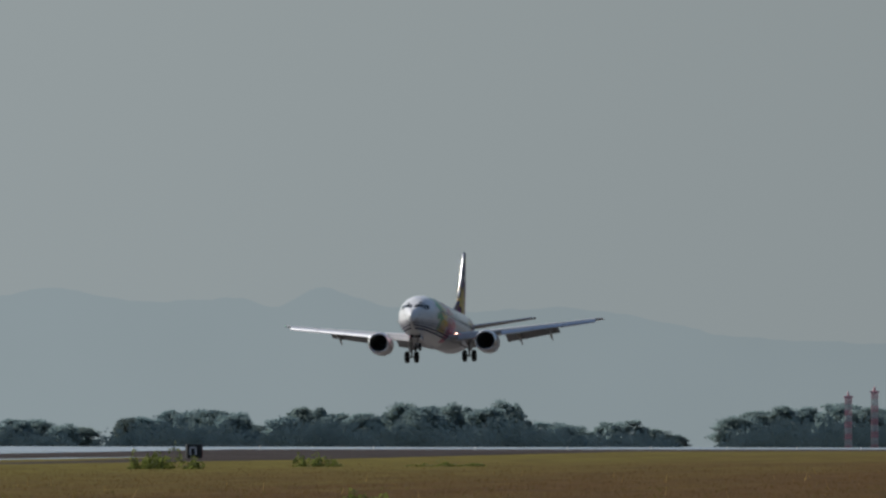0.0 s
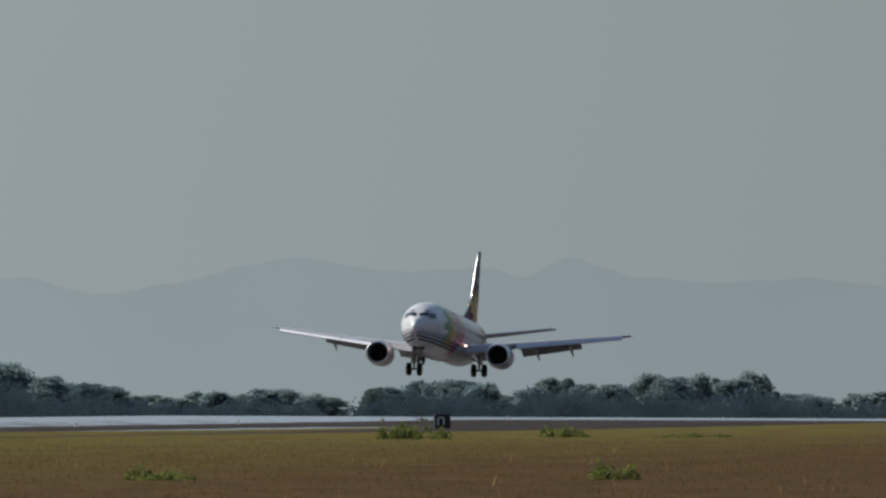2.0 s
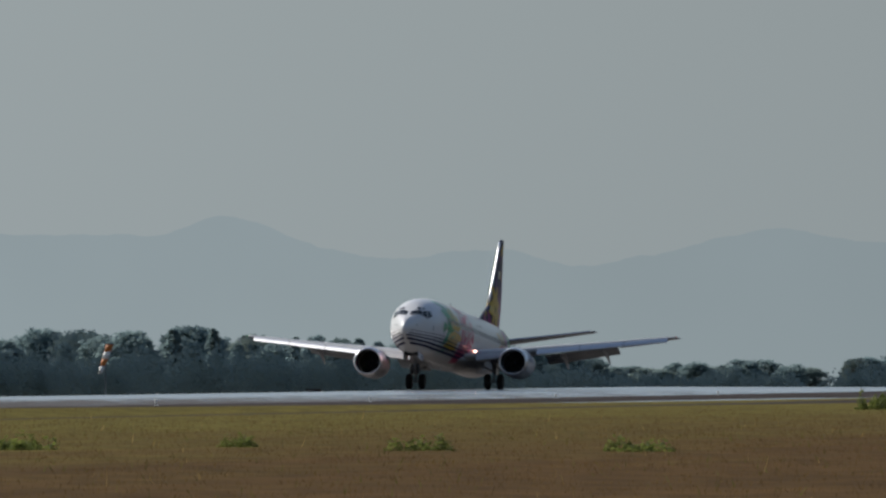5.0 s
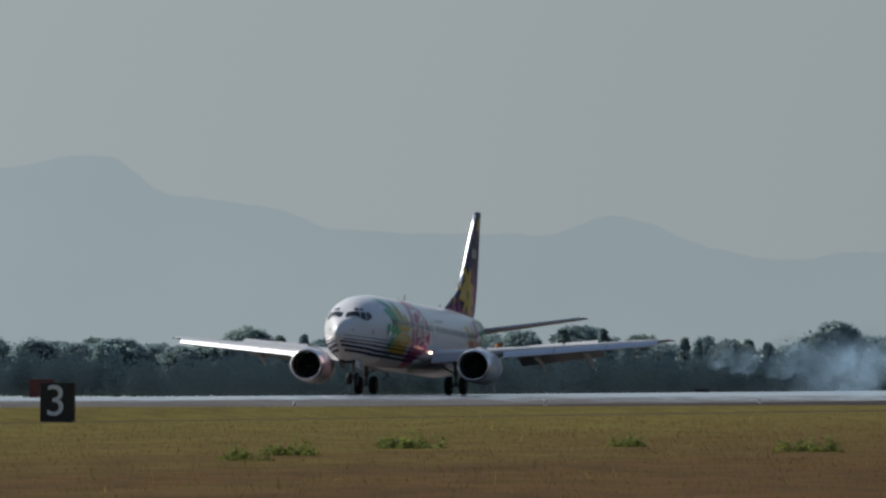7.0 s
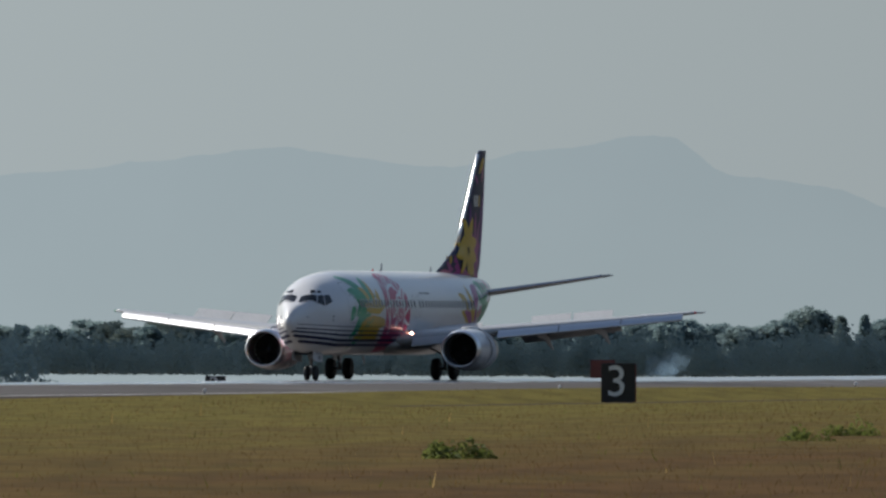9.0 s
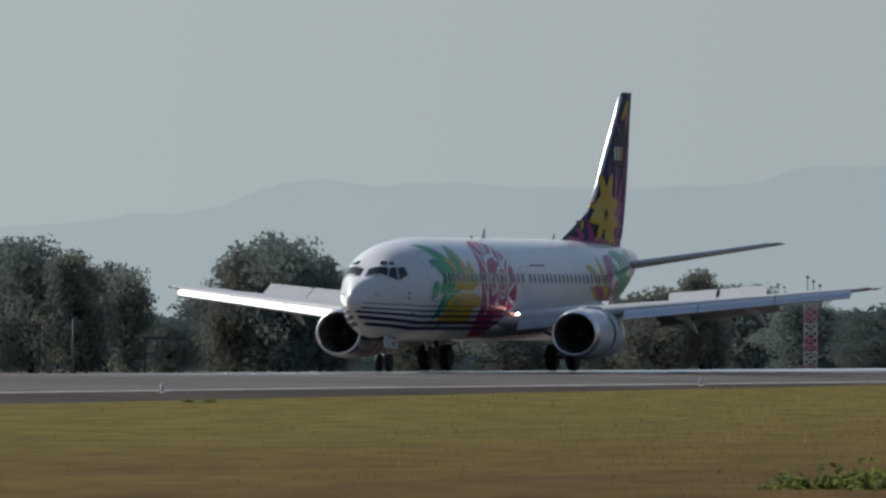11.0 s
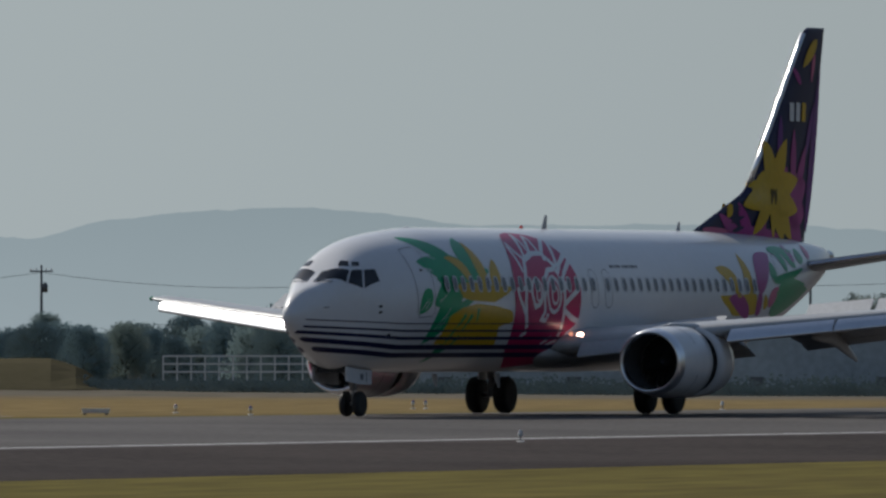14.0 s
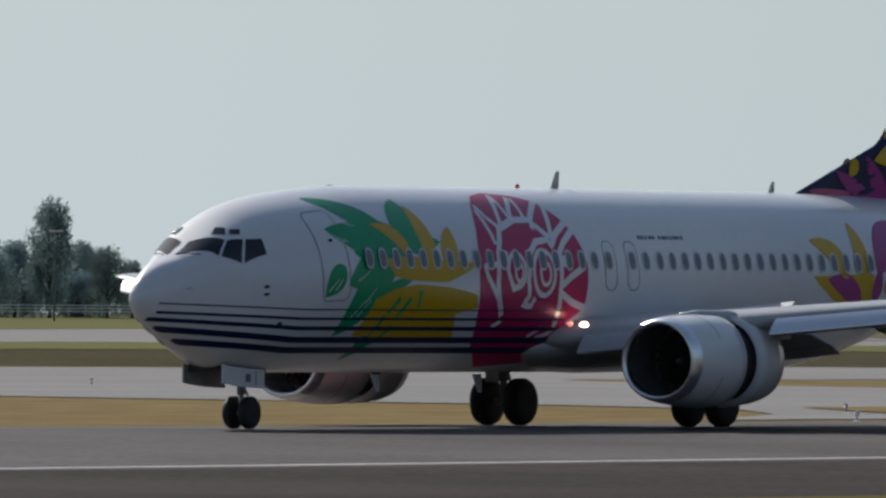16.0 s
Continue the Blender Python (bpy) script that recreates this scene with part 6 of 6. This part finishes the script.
shelter = empty("car_shelter", facing(66.95, 1180, 0.2))
sh = height_to(0.01, 1180, 66.95) + 0.2
part("roof", box(-6.6, 6.6, -2, 2, sh - 0.3, sh, 0.04), STEEL, shelter, "flat steel roof")
for k in range(6):
    for y in (-1.8, 1.8):
        part("post", box(-6.3 + 2.52 * k - 0.07, -6.3 + 2.52 * k + 0.07, y - 0.07, y + 0.07, -0.1, sh - 0.3), STEEL, shelter)
tagged(shelter, "long open shelter with a flat roof on posts", "shelter")

gate = empty("gate_frame", facing(70.725, 1180, 0.2))
gh = height_to(-0.125, 1180, 70.725) + 0.2
for x in (-1.4, 1.4):
    part("post", box(x - 0.12, x + 0.12, -0.12, 0.12, 0, gh), WALL_DARK, gate)
part("beam", box(-1.6, 1.6, -0.15, 0.15, gh - 0.25, gh, 0.02), WALL_DARK, gate)
tagged(gate, "dark rectangular gate frame", "gate")


def railing(az0, az1, dist, top, low, n, mat, label, name="railing"):
    az = (az0 + az1) / 2
    w = radians(az1 - az0) * dist
    root = empty(name, facing(az, dist))
    base = place(az, dist).z
    z1, z0 = 2.5 + dist * math.tan(radians(top)) - base, 2.5 + dist * math.tan(radians(low)) - base
    for k in range(n + 1):
        x = -w / 2 + w * k / n
        part("post", box(x - 0.04, x + 0.04, -0.04, 0.04, z0 - 0.45, z1), mat, root)
    for f in (0.0, 0.5, 1.0):
        z = z0 + (z1 - z0) * f
        part("rail", box(-w / 2, w / 2, -0.07, -0.042, z - 0.05, z + 0.04), mat, root)
    return tagged(root, label, "fence")


railing(62.95, 63.62, 740, -0.122, -0.185, 12, LIGHT_WHITE, "white railing in front of dark trees")
railing(53.6, 55.6, 1440, 0.02, -0.005, 30, LIGHT_WHITE, "long white guard rail on the rise")


def street_lamp(az, dist, el):
    root = empty("street_lamp", facing(az, dist, 0.2))
    h = height_to(el, dist, az) + 0.2
    part("post", tube([(0, 0, 0), (0, 0, h)], [0.1, 0.06], 8), POLE_GREY, root, "", True)
    part("arm", tube([(0, 0, h - 0.1), (0.6, 0, h + 0.05)], 0.05, 8), POLE_GREY, root)
    part("head", box(-0.55, 0.85, -0.16, 0.16, h, h + 0.18, 0.05), LIGHT_WHITE, root, "pale lamp head")
    return tagged(root, "grey street lamp on a tall post", "street lamp", group="street lamps")


street_lamp(54.41, 1420, 0.312)
street_lamp(57.871, 1400, -0.012)
street_lamp(59.174, 1390, -0.036)

sock = empty("windsock", facing(78.02, 985, 0.2))
hs = height_to(0.02, 985, 78.02) + 0.2
part("pole", tube([(0, 0, 0), (0, 0, hs)], [0.045, 0.03], 8), POLE_GREY, sock)
for k in range(4):
    z0, z1, r0, r1 = hs - 0.1 - 0.5 * k, hs - 0.1 - 0.5 * (k + 1), 0.27 - 0.03 * k, 0.24 - 0.03 * k
    part("sock_band", loft([[(0.32 - 0.17 * (k + f) + r * math.cos(q), r * math.sin(q), z) for q in (2 * math.pi * j / 12 for j in range(12))] for f, z, r in ((0, z0, r0), (1, z1, r1))]), ORANGE if k % 2 == 0 else LIGHT_WHITE, sock, "orange band" if k % 2 == 0 else "white band", True)
part("hoop", turned([(hs - 0.1, 0.29), (hs - 0.05, 0.29)], "z", 14, centre=(0.32, 0, 0)), STEEL, sock)
tagged(sock, "limp orange and white windsock on a pole", "windsock")


# -- trees near the buildings and on the rise --
def twig_tree(seed, height, spread, label):
    """A leafless tree: limbs that fork into many fine twigs."""
    rnd = random.Random(seed)
    root = empty("tree")
    bm = tube([(0, 0, -0.5), (0.05, 0, height * 0.3)], [height * 0.016, height * 0.012], 5)

    def grow(p, d, length, r, depth):
        q = p + d * length
        tube([p, q], [r, r * 0.65], 3, bm)
        if depth == 0:
            return
        for _ in range(3 if depth > 1 else 5):
            nd = (d + Vector((rnd.uniform(-1, 1), rnd.uniform(-1, 1), rnd.uniform(-0.15, 0.8))) * 0.75).normalized()
            grow(q, nd, length * rnd.uniform(0.6, 0.85), r * 0.6, depth - 1)
    for _ in range(4):
        grow(Vector((0, 0, height * rnd.uniform(0.15, 0.3))), Vector((rnd.uniform(-1, 1) * spread, rnd.uniform(-1, 1) * spread, 1)).normalized(), height * 0.25, height * 0.0095, 4)
    part("bare_crown", bm, TWIG, root, "bare brown branches")
    return tagged(root, label, "tree", group="bare winter trees")


bare = [twig_tree(70 + k, 6.0, 0.8, "leafless brown-grey winter tree") for k in range(3)]
used = set()


def plant(src, az, dist, el, width=None, wide=1.0, base_h=8.0, group=None, sink=0.2):
    """A tree with its top at a height angle and, if given, a width in degrees."""
    h = height_to(el, dist, az) + sink
    s = h / base_h
    m = pose(*place(az, dist, sink), 0, 0, rnd.uniform(-35, 35))
    t = src if src.name in used_free and src.name not in used else copy_thing(src, m)
    used.add(src.name)
    t.matrix_basis = m
    sx = s * wide if width is None else radians(width) * dist / 2 / 4.6
    t.scale = (sx, sx, s)
    if group:
        t["group"] = group
    return t


big = [make_tree("tree", 50 + k, 8.0, 4.2, 100, 84, 0.34, LEAF, "large dark evergreen tree with a ragged crown", trunk=0.16, lump=(0.85, 1.0, 0.75)[k], edge=0.99) for k in range(3)]
used_free = {o.name for o in bare + big}
for i, (az, el, w) in enumerate(((70.03, 0.245, 0.44), (70.2, 0.238, 0.4), (70.37, 0.2, 0.32), (70.5, 0.145, 0.34), (70.58, 0.12, 0.24), (69.86, 0.12, 0.36), (69.82, -0.02, 0.26), (70.1, 0.12, 0.5), (70.4, 0.05, 0.5),
                                 (71.12, 0.26, 0.34), (71.23, 0.235, 0.34), (71.36, 0.18, 0.3), (71.02, 0.2, 0.3), (70.95, 0.05, 0.36), (71.2, 0.1, 0.6), (71.45, 0.12, 0.25), (70.75, -0.06, 0.3),
                                 (72.88, 0.135, 0.26), (72.7, 0.06, 0.42), (73.05, 0.07, 0.42), (73.3, 0.03, 0.42), (72.5, 0.02, 0.4), (71.75, 0.0, 0.44), (72.1, -0.02, 0.44), (73.6, 0.0, 0.4))):
    plant(big[i % 3], az, rnd.uniform(1190, 1240), el, w * 1.35, group="large trees beyond the runway")
# copies of the large trees whose leaf colour has haze mixed in
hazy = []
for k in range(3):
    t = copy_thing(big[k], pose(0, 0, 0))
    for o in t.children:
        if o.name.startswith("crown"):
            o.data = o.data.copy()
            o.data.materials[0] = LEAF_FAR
    t["label"] = "evergreen tree with a ragged crown, haze in its leaf colour"
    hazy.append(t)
used_free |= {o.name for o in hazy}
for i, (az, el, w) in enumerate(((60.81, 0.057, 0.2), (60.62, -0.035, 0.13), (60.54, -0.03, 0.1), (61.31, 0.005, 0.2), (61.45, -0.03, 0.2), (61.2, -0.04, 0.16), (60.98, -0.05, 0.2), (61.6, -0.05, 0.2), (56.62, 0.118, 0.26), (57.08, 0.02, 0.2), (57.17, 0.012, 0.22), (57.28, -0.012, 0.2), (62.47, 0.045, 0.22), (62.85, 0.0, 0.35), (63.05, 0.04, 0.35), (63.25, 0.05, 0.4), (63.45, 0.07, 0.35), (63.7, 0.04, 0.4), (62.6, -0.03, 0.3),
                                 (58.8, 0.0, 0.26), (58.93, -0.02, 0.2), (58.65, -0.01, 0.26), (59.31, -0.04, 0.1), (59.37, -0.035, 0.08), (59.62, -0.05, 0.14), (58.0, 0.03, 0.18), (58.13, 0.02, 0.2), (57.93, -0.02, 0.12), (56.33, 0.08, 0.26), (56.5, 0.123, 0.26),
                                 (54.39, 0.424, 0.27), (54.1, 0.26, 0.4), (54.25, 0.265, 0.3), (54.5, 0.26, 0.26), (54.62, 0.24, 0.26), (54.72, 0.19, 0.2), (54.2, 0.15, 0.5), (54.5, 0.15, 0.4), (53.7, 0.25, 0.6), (53.2, 0.3, 0.6))):
    plant(hazy[i % 3], az, rnd.uniform(1480, 1560) if az < 57.8 else rnd.uniform(1050, 1110), el, w, group="trees on the rise")
plant(spruce, 59.04, 1080, -0.006, 0.13, group="trees on the rise")
plant(spruce, 60.0, 1090, -0.02, 0.12, group="trees on the rise")
for i in range(34):
    az = 66.55 + 0.055 * i if i < 24 else 64.45 + 0.06 * (i - 24)
    plant(bare[i % 3], az + rnd.uniform(-0.02, 0.02), rnd.uniform(1180, 1260), (rnd.uniform(0.03, 0.12) if i < 24 else rnd.uniform(0.05, 0.13)), wide=1.15, base_h=6.0)
for k, (az, el) in enumerate(((65.70, 0.105), (65.76, 0.095), (65.83, 0.11), (65.9, 0.118), (65.97, 0.108))):
    plant(big[k % 3], az, rnd.uniform(1130, 1160), el, 0.17, group="trees behind the hangar")
# dark bushes behind the railing
az = 62.1
while az < 63.95:
    plant(hazy[int(az * 100) % 3], az, rnd.uniform(815, 860), rnd.uniform(-0.06, 0.01), rnd.uniform(0.22, 0.34), group="dark bushes behind the railing")
    az += rnd.uniform(0.08, 0.13)
rows = []
for k in range(60):
    az, dist = 58.1 + 0.07 * k + rnd.uniform(-0.03, 0.03), rnd.uniform(1120, 1200)
    rows.append((az, dist, place(az, dist).z, 2.5 + dist * math.tan(radians(rnd.uniform(-0.06, -0.02) if az > 60.4 else rnd.uniform(-0.1, -0.065))), rnd.uniform(1.2, 2.4)))
thicket("scrub", rows, 0.4, LEAF, "low dark scrub above the embankment", 62)
rows, az = [], 62.62
while az < 66.2:
    dist = rnd.uniform(742, 775)
    rows.append((az, dist, place(az, dist).z, 2.5 - dist * math.tan(radians(rnd.uniform(0.178, 0.205))), rnd.uniform(0.9, 1.6)))
    az += rnd.uniform(0.018, 0.03)
thicket("field_scrub", rows, 0.24, LEAF, "dark low scrub along the edge of the dry grass", 64)
rows, az = [], 61.9
while az < 73.8:
    dist = rnd.uniform(1320, 1450)
    top = rnd.uniform(-0.13, -0.03) if az < 69.6 else rnd.uniform(-0.07, 0.01)
    if 64.2 < az < 65.2:
        top = rnd.uniform(-0.1, -0.02)
    if not 68.6 < az < 69.75:
        rows.append((az, dist, place(az, dist).z, 2.5 + dist * math.tan(radians(top)), rnd.uniform(2.5, 4.5)))
    az += rnd.uniform(0.05, 0.08)
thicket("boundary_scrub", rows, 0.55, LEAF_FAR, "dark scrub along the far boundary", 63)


# -- weeds and grass --
def weed(seed, n=620, spread=1.0):
    rnd = random.Random(seed)
    verts, faces = [], []
    tufts = [(spread * rnd.uniform(-0.62, 0.62), spread * rnd.uniform(-0.4, 0.4), rnd.uniform(0.1, 0.26), rnd.uniform(0.18, 0.5)) for _ in range(8)]
    for _ in range(n):
        cx, cy, wide, high = rnd.choice(tufts)
        a, d = rnd.uniform(0, 6.28), math.sqrt(rnd.random())
        p = Vector((cx + d * wide * math.cos(a), cy + d * wide * math.sin(a), rnd.random() ** 0.8 * high * (1.04 - d * d)))
        n_ = Vector((rnd.gauss(0, 1), rnd.gauss(0, 1), rnd.uniform(0, 1.5))).normalized()
        u = n_.orthogonal().normalized()
        u.rotate(Matrix.Rotation(rnd.uniform(0, 6.28), 3, n_))
        w = n_.cross(u)
        l = rnd.uniform(0.025, 0.065)
        i = len(verts)
        verts += [p - u * l, p + w * l * 0.5, p + u * l, p - w * l * 0.5]
        faces.append((i, i + 1, i + 2, i + 3))
    me = bpy.data.meshes.new("weed_clump")
    me.from_pydata(verts, [], faces)
    me.materials.append(WEED)
    return me


weeds = [weed(k) for k in range(3)]
bushy = weed(8, 1100, 0.75)
for i, (az, el, w, h) in enumerate(((81.98, -0.425, 1.2, 1.1), (80.09, -0.43, 1.4, 1.0), (77.69, -0.42, 1.7, 1.0), (77.62, -0.415, 1.0, 0.8), (75.68, -0.545, 1.5, 0.8), (81.19, -0.245, 1.9, 2.2), (81.1, -0.245, 1.1, 1.8), (81.78, -0.235, 1.6, 1.6), (82.3, -0.235, 2.0, 0.6), (78.56, -0.41, 1.0, 0.8),
                                    (76.97, -0.47, 1.0, 0.9), (77.22, -0.45, 1.0, 1.0), (79.25, -0.425, 1.3, 0.9), (73.42, -0.72, 1.2, 0.9), (73.53, -0.715, 1.3, 1.1), (70.9, -0.42, 0.7, 0.4), (82.55, -0.6, 0.8, 0.8))):
    d = 3.03 / math.tan(radians(-el))
    ob = new("weed_clump", bushy if i == 4 else weeds[i % 3])
    ob.matrix_basis = pose(*place(az, d, 0.02), 0, 0, i * 77)
    ob.scale = (w * 1.3, w * 1.3, h * 1.25)
    tagged(ob, "clump of fresh green weeds in the grass", "weed", group="weeds in the grass")


def sward(name, count, az0, az1, r0, r1, lo, hi, mat, label, seed, width=0.012, lean=0.4):
    """Loose blades over a stretch of the airfield, one mesh."""
    rg = np.random.default_rng(seed)
    a = np.radians(rg.uniform(az0, az1, count))
    r = np.sqrt(rg.uniform(r0 ** 2, r1 ** 2, count))
    x, y = np.sin(a) * r, np.cos(a) * r
    clump = np.array([noise.noise((px * 0.09, py * 0.5, 0)) for px, py in zip(x, y)])
    # the grass is mown shorter towards the buildings
    keep = (y < 137) & (clump > rg.uniform(-0.5, 0.25, count)) & (rg.random(count) < np.interp(np.degrees(a), [70, 80], [0, 1]) * np.interp(r, [450, 760], [1, 0.1]))
    x, y, n = x[keep], y[keep], int(keep.sum())
    z = np.array([ground_z(px, py) for px, py in zip(x, y)])
    h = rg.uniform(lo, hi, n)
    t = rg.uniform(0, np.pi, n)
    w = width * rg.uniform(0.6, 1.5, n)
    dx, dy = np.cos(t) * w, np.sin(t) * w
    lx, ly = rg.normal(0, lean, n) * h, rg.normal(0, lean, n) * h
    v = np.empty((n * 3, 3))
    v[0::3] = np.c_[x - dx, y - dy, z - 0.01]
    v[1::3] = np.c_[x + dx, y + dy, z - 0.01]
    v[2::3] = np.c_[x + lx, y + ly, z + h]
    me = bpy.data.meshes.new(name)
    me.from_pydata(v.tolist(), [], np.arange(n * 3).reshape(-1, 3).tolist())
    me.materials.append(mat)
    return tagged(new(name, me), label, "grass", kind="stuff")


for gm, tint in ((BLADE, (0.15, 0.1, 0.042)), (BLADE_GREEN, (0.13, 0.13, 0.04)), (DRY_STALK, (0.36, 0.26, 0.11)), (WEED, (0.16, 0.19, 0.05))):
    gn, gl = gm.node_tree.nodes, gm.node_tree.links
    tl, mx = gn.new("ShaderNodeBsdfTranslucent"), gn.new("ShaderNodeMixShader")
    tl.inputs["Color"].default_value = (*tint, 1)
    mx.inputs[0].default_value = 0.55
    gl.new(gn["Principled BSDF"].outputs[0], mx.inputs[1]), gl.new(tl.outputs[0], mx.inputs[2]), gl.new(mx.outputs[0], gn["Material Output"].inputs["Surface"])
sward("grass_blades", 520000, 68, 88, 230, 780, 0.04, 0.13, BLADE, "rough brown and olive grass blades", 6, 0.009, 0.5)
sward("grass_tufts", 5000, 68, 88, 230, 520, 0.10, 0.24, BLADE_GREEN, "darker green grass tufts", 7, 0.014, 0.4)
sward("dry_stalks", 900, 68, 88, 260, 640, 0.12, 0.42, DRY_STALK, "tall pale dry grass stalks", 4, 0.016, 0.25)


# -- a small dark insect that crosses close to the camera --
INSECT = material("insect_grey", (0.22, 0.21, 0.22), 0.7, vary=0.2, scale=40)
insect = empty("insect")
part("body", turned([(-0.014, 0.001), (-0.008, 0.004), (0.0, 0.0045), (0.01, 0.003), (0.016, 0.001)], "y", 10), INSECT, insect, "", True)
for side in (-1, 1):
    part("wing", loft([[(side * x, y0, z), (side * x, y1, z), (side * x, y1, z + 0.0012), (side * x, y0, z + 0.0012)] for x, y0, y1, z in ((0.002, -0.008, 0.008, 0.001), (0.014, -0.012, 0.012, 0.006), (0.024, -0.008, 0.007, 0.013), (0.028, -0.002, 0.003, 0.017))]), INSECT, insect, "grey spread wing")
tagged(insect, "small dark grey flying insect", "insect")


# -- tyre smoke: soft rigid puffs left where the wheels touched --
SMOKE = bpy.data.materials.new("tyre_smoke")
SMOKE.use_nodes = True
sn, sl = SMOKE.node_tree.nodes, SMOKE.node_tree.links
clear, veil, blend = sn.new("ShaderNodeBsdfTransparent"), sn.new("ShaderNodeBsdfTranslucent"), sn.new("ShaderNodeMixShader")
veil.inputs["Color"].default_value = (0.40, 0.60, 0.80, 1)
# thin at the rim of each puff, denser where it faces the field
stc, ssep, sabs, spow = (sn.new("ShaderNode" + k) for k in ("TexCoord", "SeparateXYZ", "Math", "Math"))
sabs.operation, spow.operation = "POWER", "MULTIPLY"
sabs.inputs[1].default_value = 2.0
swisp, srange = sn.new("ShaderNodeTexNoise"), sn.new("ShaderNodeMapRange")
swisp.inputs["Scale"].default_value, swisp.inputs["Detail"].default_value = 1.6, 4
srange.inputs["From Min"].default_value, srange.inputs["From Max"].default_value, srange.inputs["To Min"].default_value, srange.inputs["To Max"].default_value = 0.25, 0.75, 0.06, 0.30
sl.new(stc.outputs["Object"], swisp.inputs["Vector"]), sl.new(swisp.outputs["Fac"], srange.inputs["Value"]), sl.new(srange.outputs[0], spow.inputs[1])
sl.new(stc.outputs["Object"], ssep.inputs[0]), sl.new(ssep.outputs["Y"], sabs.inputs[0]), sl.new(sabs.outputs[0], spow.inputs[0]), sl.new(spow.outputs[0], blend.inputs[0])
sl.new(clear.outputs[0], blend.inputs[1]), sl.new(veil.outputs[0], blend.inputs[2]), sl.new(blend.outputs[0], sn["Material Output"].inputs["Surface"])


def puff(seed):
    """The near half of an uneven ball."""
    bm = bmesh.new()
    bmesh.ops.create_icosphere(bm, subdivisions=4, radius=1.0)
    bmesh.ops.delete(bm, geom=[v for v in bm.verts if v.co.y > 0.08], context="VERTS")
    for v in bm.verts:
        n_ = noise.noise(v.co * 1.3 + Vector((seed * 7.1, 0, 0))) + 0.4 * noise.noise(v.co * 3.1 + Vector((0, seed * 3.3, 0)))
        v.co.x, v.co.z = v.co.x * (1 + 0.35 * n_), v.co.z * (0.9 + 0.35 * n_)
    return bm


SMOKE_SEEDS = []
smoke = tagged(empty("tyre_smoke"), "thin bluish-grey tyre smoke over the touchdown point", "smoke")
srnd = random.Random(9)
# (count, size, place along the runway, place across it, least and most rise)
for count, size, xs, ys, up in ((4, (1.5, 2.5), (917, 924), (-1.8, 0.2), (0.8, 3.8)), (2, (2.8, 3.8), (905, 922), (-3.0, 1.5), (2.0, 4.5)), (3, (1.2, 1.9), (886, 905), (-0.5, 2.5), (2.4, 3.8)), (2, (0.9, 1.4), (711, 724), (-0.5, 0.5), (0.6, 1.8))):
    for _ in range(count):
        r = srnd.uniform(*size)
        ob = part("puff", puff(len(SMOKE_SEEDS)), SMOKE, smoke, "", True)
        ob.scale = (r, r, r)
        SMOKE_SEEDS.append((ob, srnd.uniform(*xs), RUN_Y + srnd.uniform(*ys), r, srnd.random(), srnd.uniform(*up)))


def motions():
    walk(airliner, [(t, pose(x, RUN_Y, z, bank, pitch, yaw)) for t, x, z, pitch, yaw, bank in FLIGHT])
    for wing, side in wings:
        # lift bends the wings up until the weight settles on the wheels
        walk(wing, [(t, pose(0, side * WING_Y, 1.95, side * a)) for t, a in ((0.0, 2.3), (4.2, 2.2), (5.0, 1.8), (5.8, 0.5), (6.4, 0.0), (16.0, 0.0))])
    for sp, m, lean, side in all_spoilers:
        walk(sp, [(t, m @ pose(0, 0, 0, side * 5.9, a, lean)) for t, a in ((0.0, 0), (5.6, 0), (6.8, -14), (7.8, -31), (16.0, -31))])
    for sleeve in sleeves:
        walk(sleeve, [(t, pose(x, 0, 0)) for t, x in ((0.0, -0.13), (6.2, -0.13), (7.6, 0.3), (16.0, 0.3))])

    # the radar antenna turns steadily
    walk(radar_head, [(0.5 * k, pose(0, 0, radar_z, 0, 0, -(10 + 145 * (0.5 * k - 12.0)))) for k in range(33)])
    # the insect darts across and settles in the grass
    walk(insect, [(t, pose(*(EYE + aim(az, el) * 21.0), 28, 6, -az)) for t, az, el in ((0.0, 88.0, 6.0), (2.0, 86.0, 5.0), (2.6, 82.6, 2.8), (2.9, 80.4, 1.48), (3.0, 79.67, 1.037), (3.1, 78.94, 0.598), (3.3, 77.5, -0.6), (3.8, 76.0, -5.0), (4.2, 75.5, -7.85), (16.0, 75.5, -7.85))])
    # smoke rises from the touchdown points, drifts and thins out
    for ob, x0, y0, r, f, up in SMOKE_SEEDS:
        t0 = 8.0 if x0 < 800 else 5.0 + (938 - x0) / 67 * 0.4
        z0 = ground_z(x0, y0)
        low = z0 - r - 2.5
        rows = [(0.0, pose(x0, y0, low, 0, 0, -79)), (max(t0 - 0.25, 0.5), pose(x0, y0, low, 0, 0, -79)), (t0 + 0.15, pose(x0, y0, z0 + 0.3, 0, 0, -79)), (t0 + 1.3, pose(x0 + 2 * f, y0, z0 + up * 0.7, 0, 0, -79)),
                (t0 + 4.0, pose(x0 + 6 * f, y0 + 1.5 * f, z0 + up * 1.4, 0, 0, -79)), (16.0, pose(x0 + 18 * f, y0 + 5 * f, z0 + up * 2.2, 0, 0, -79))]
        walk(ob, rows)


motions()
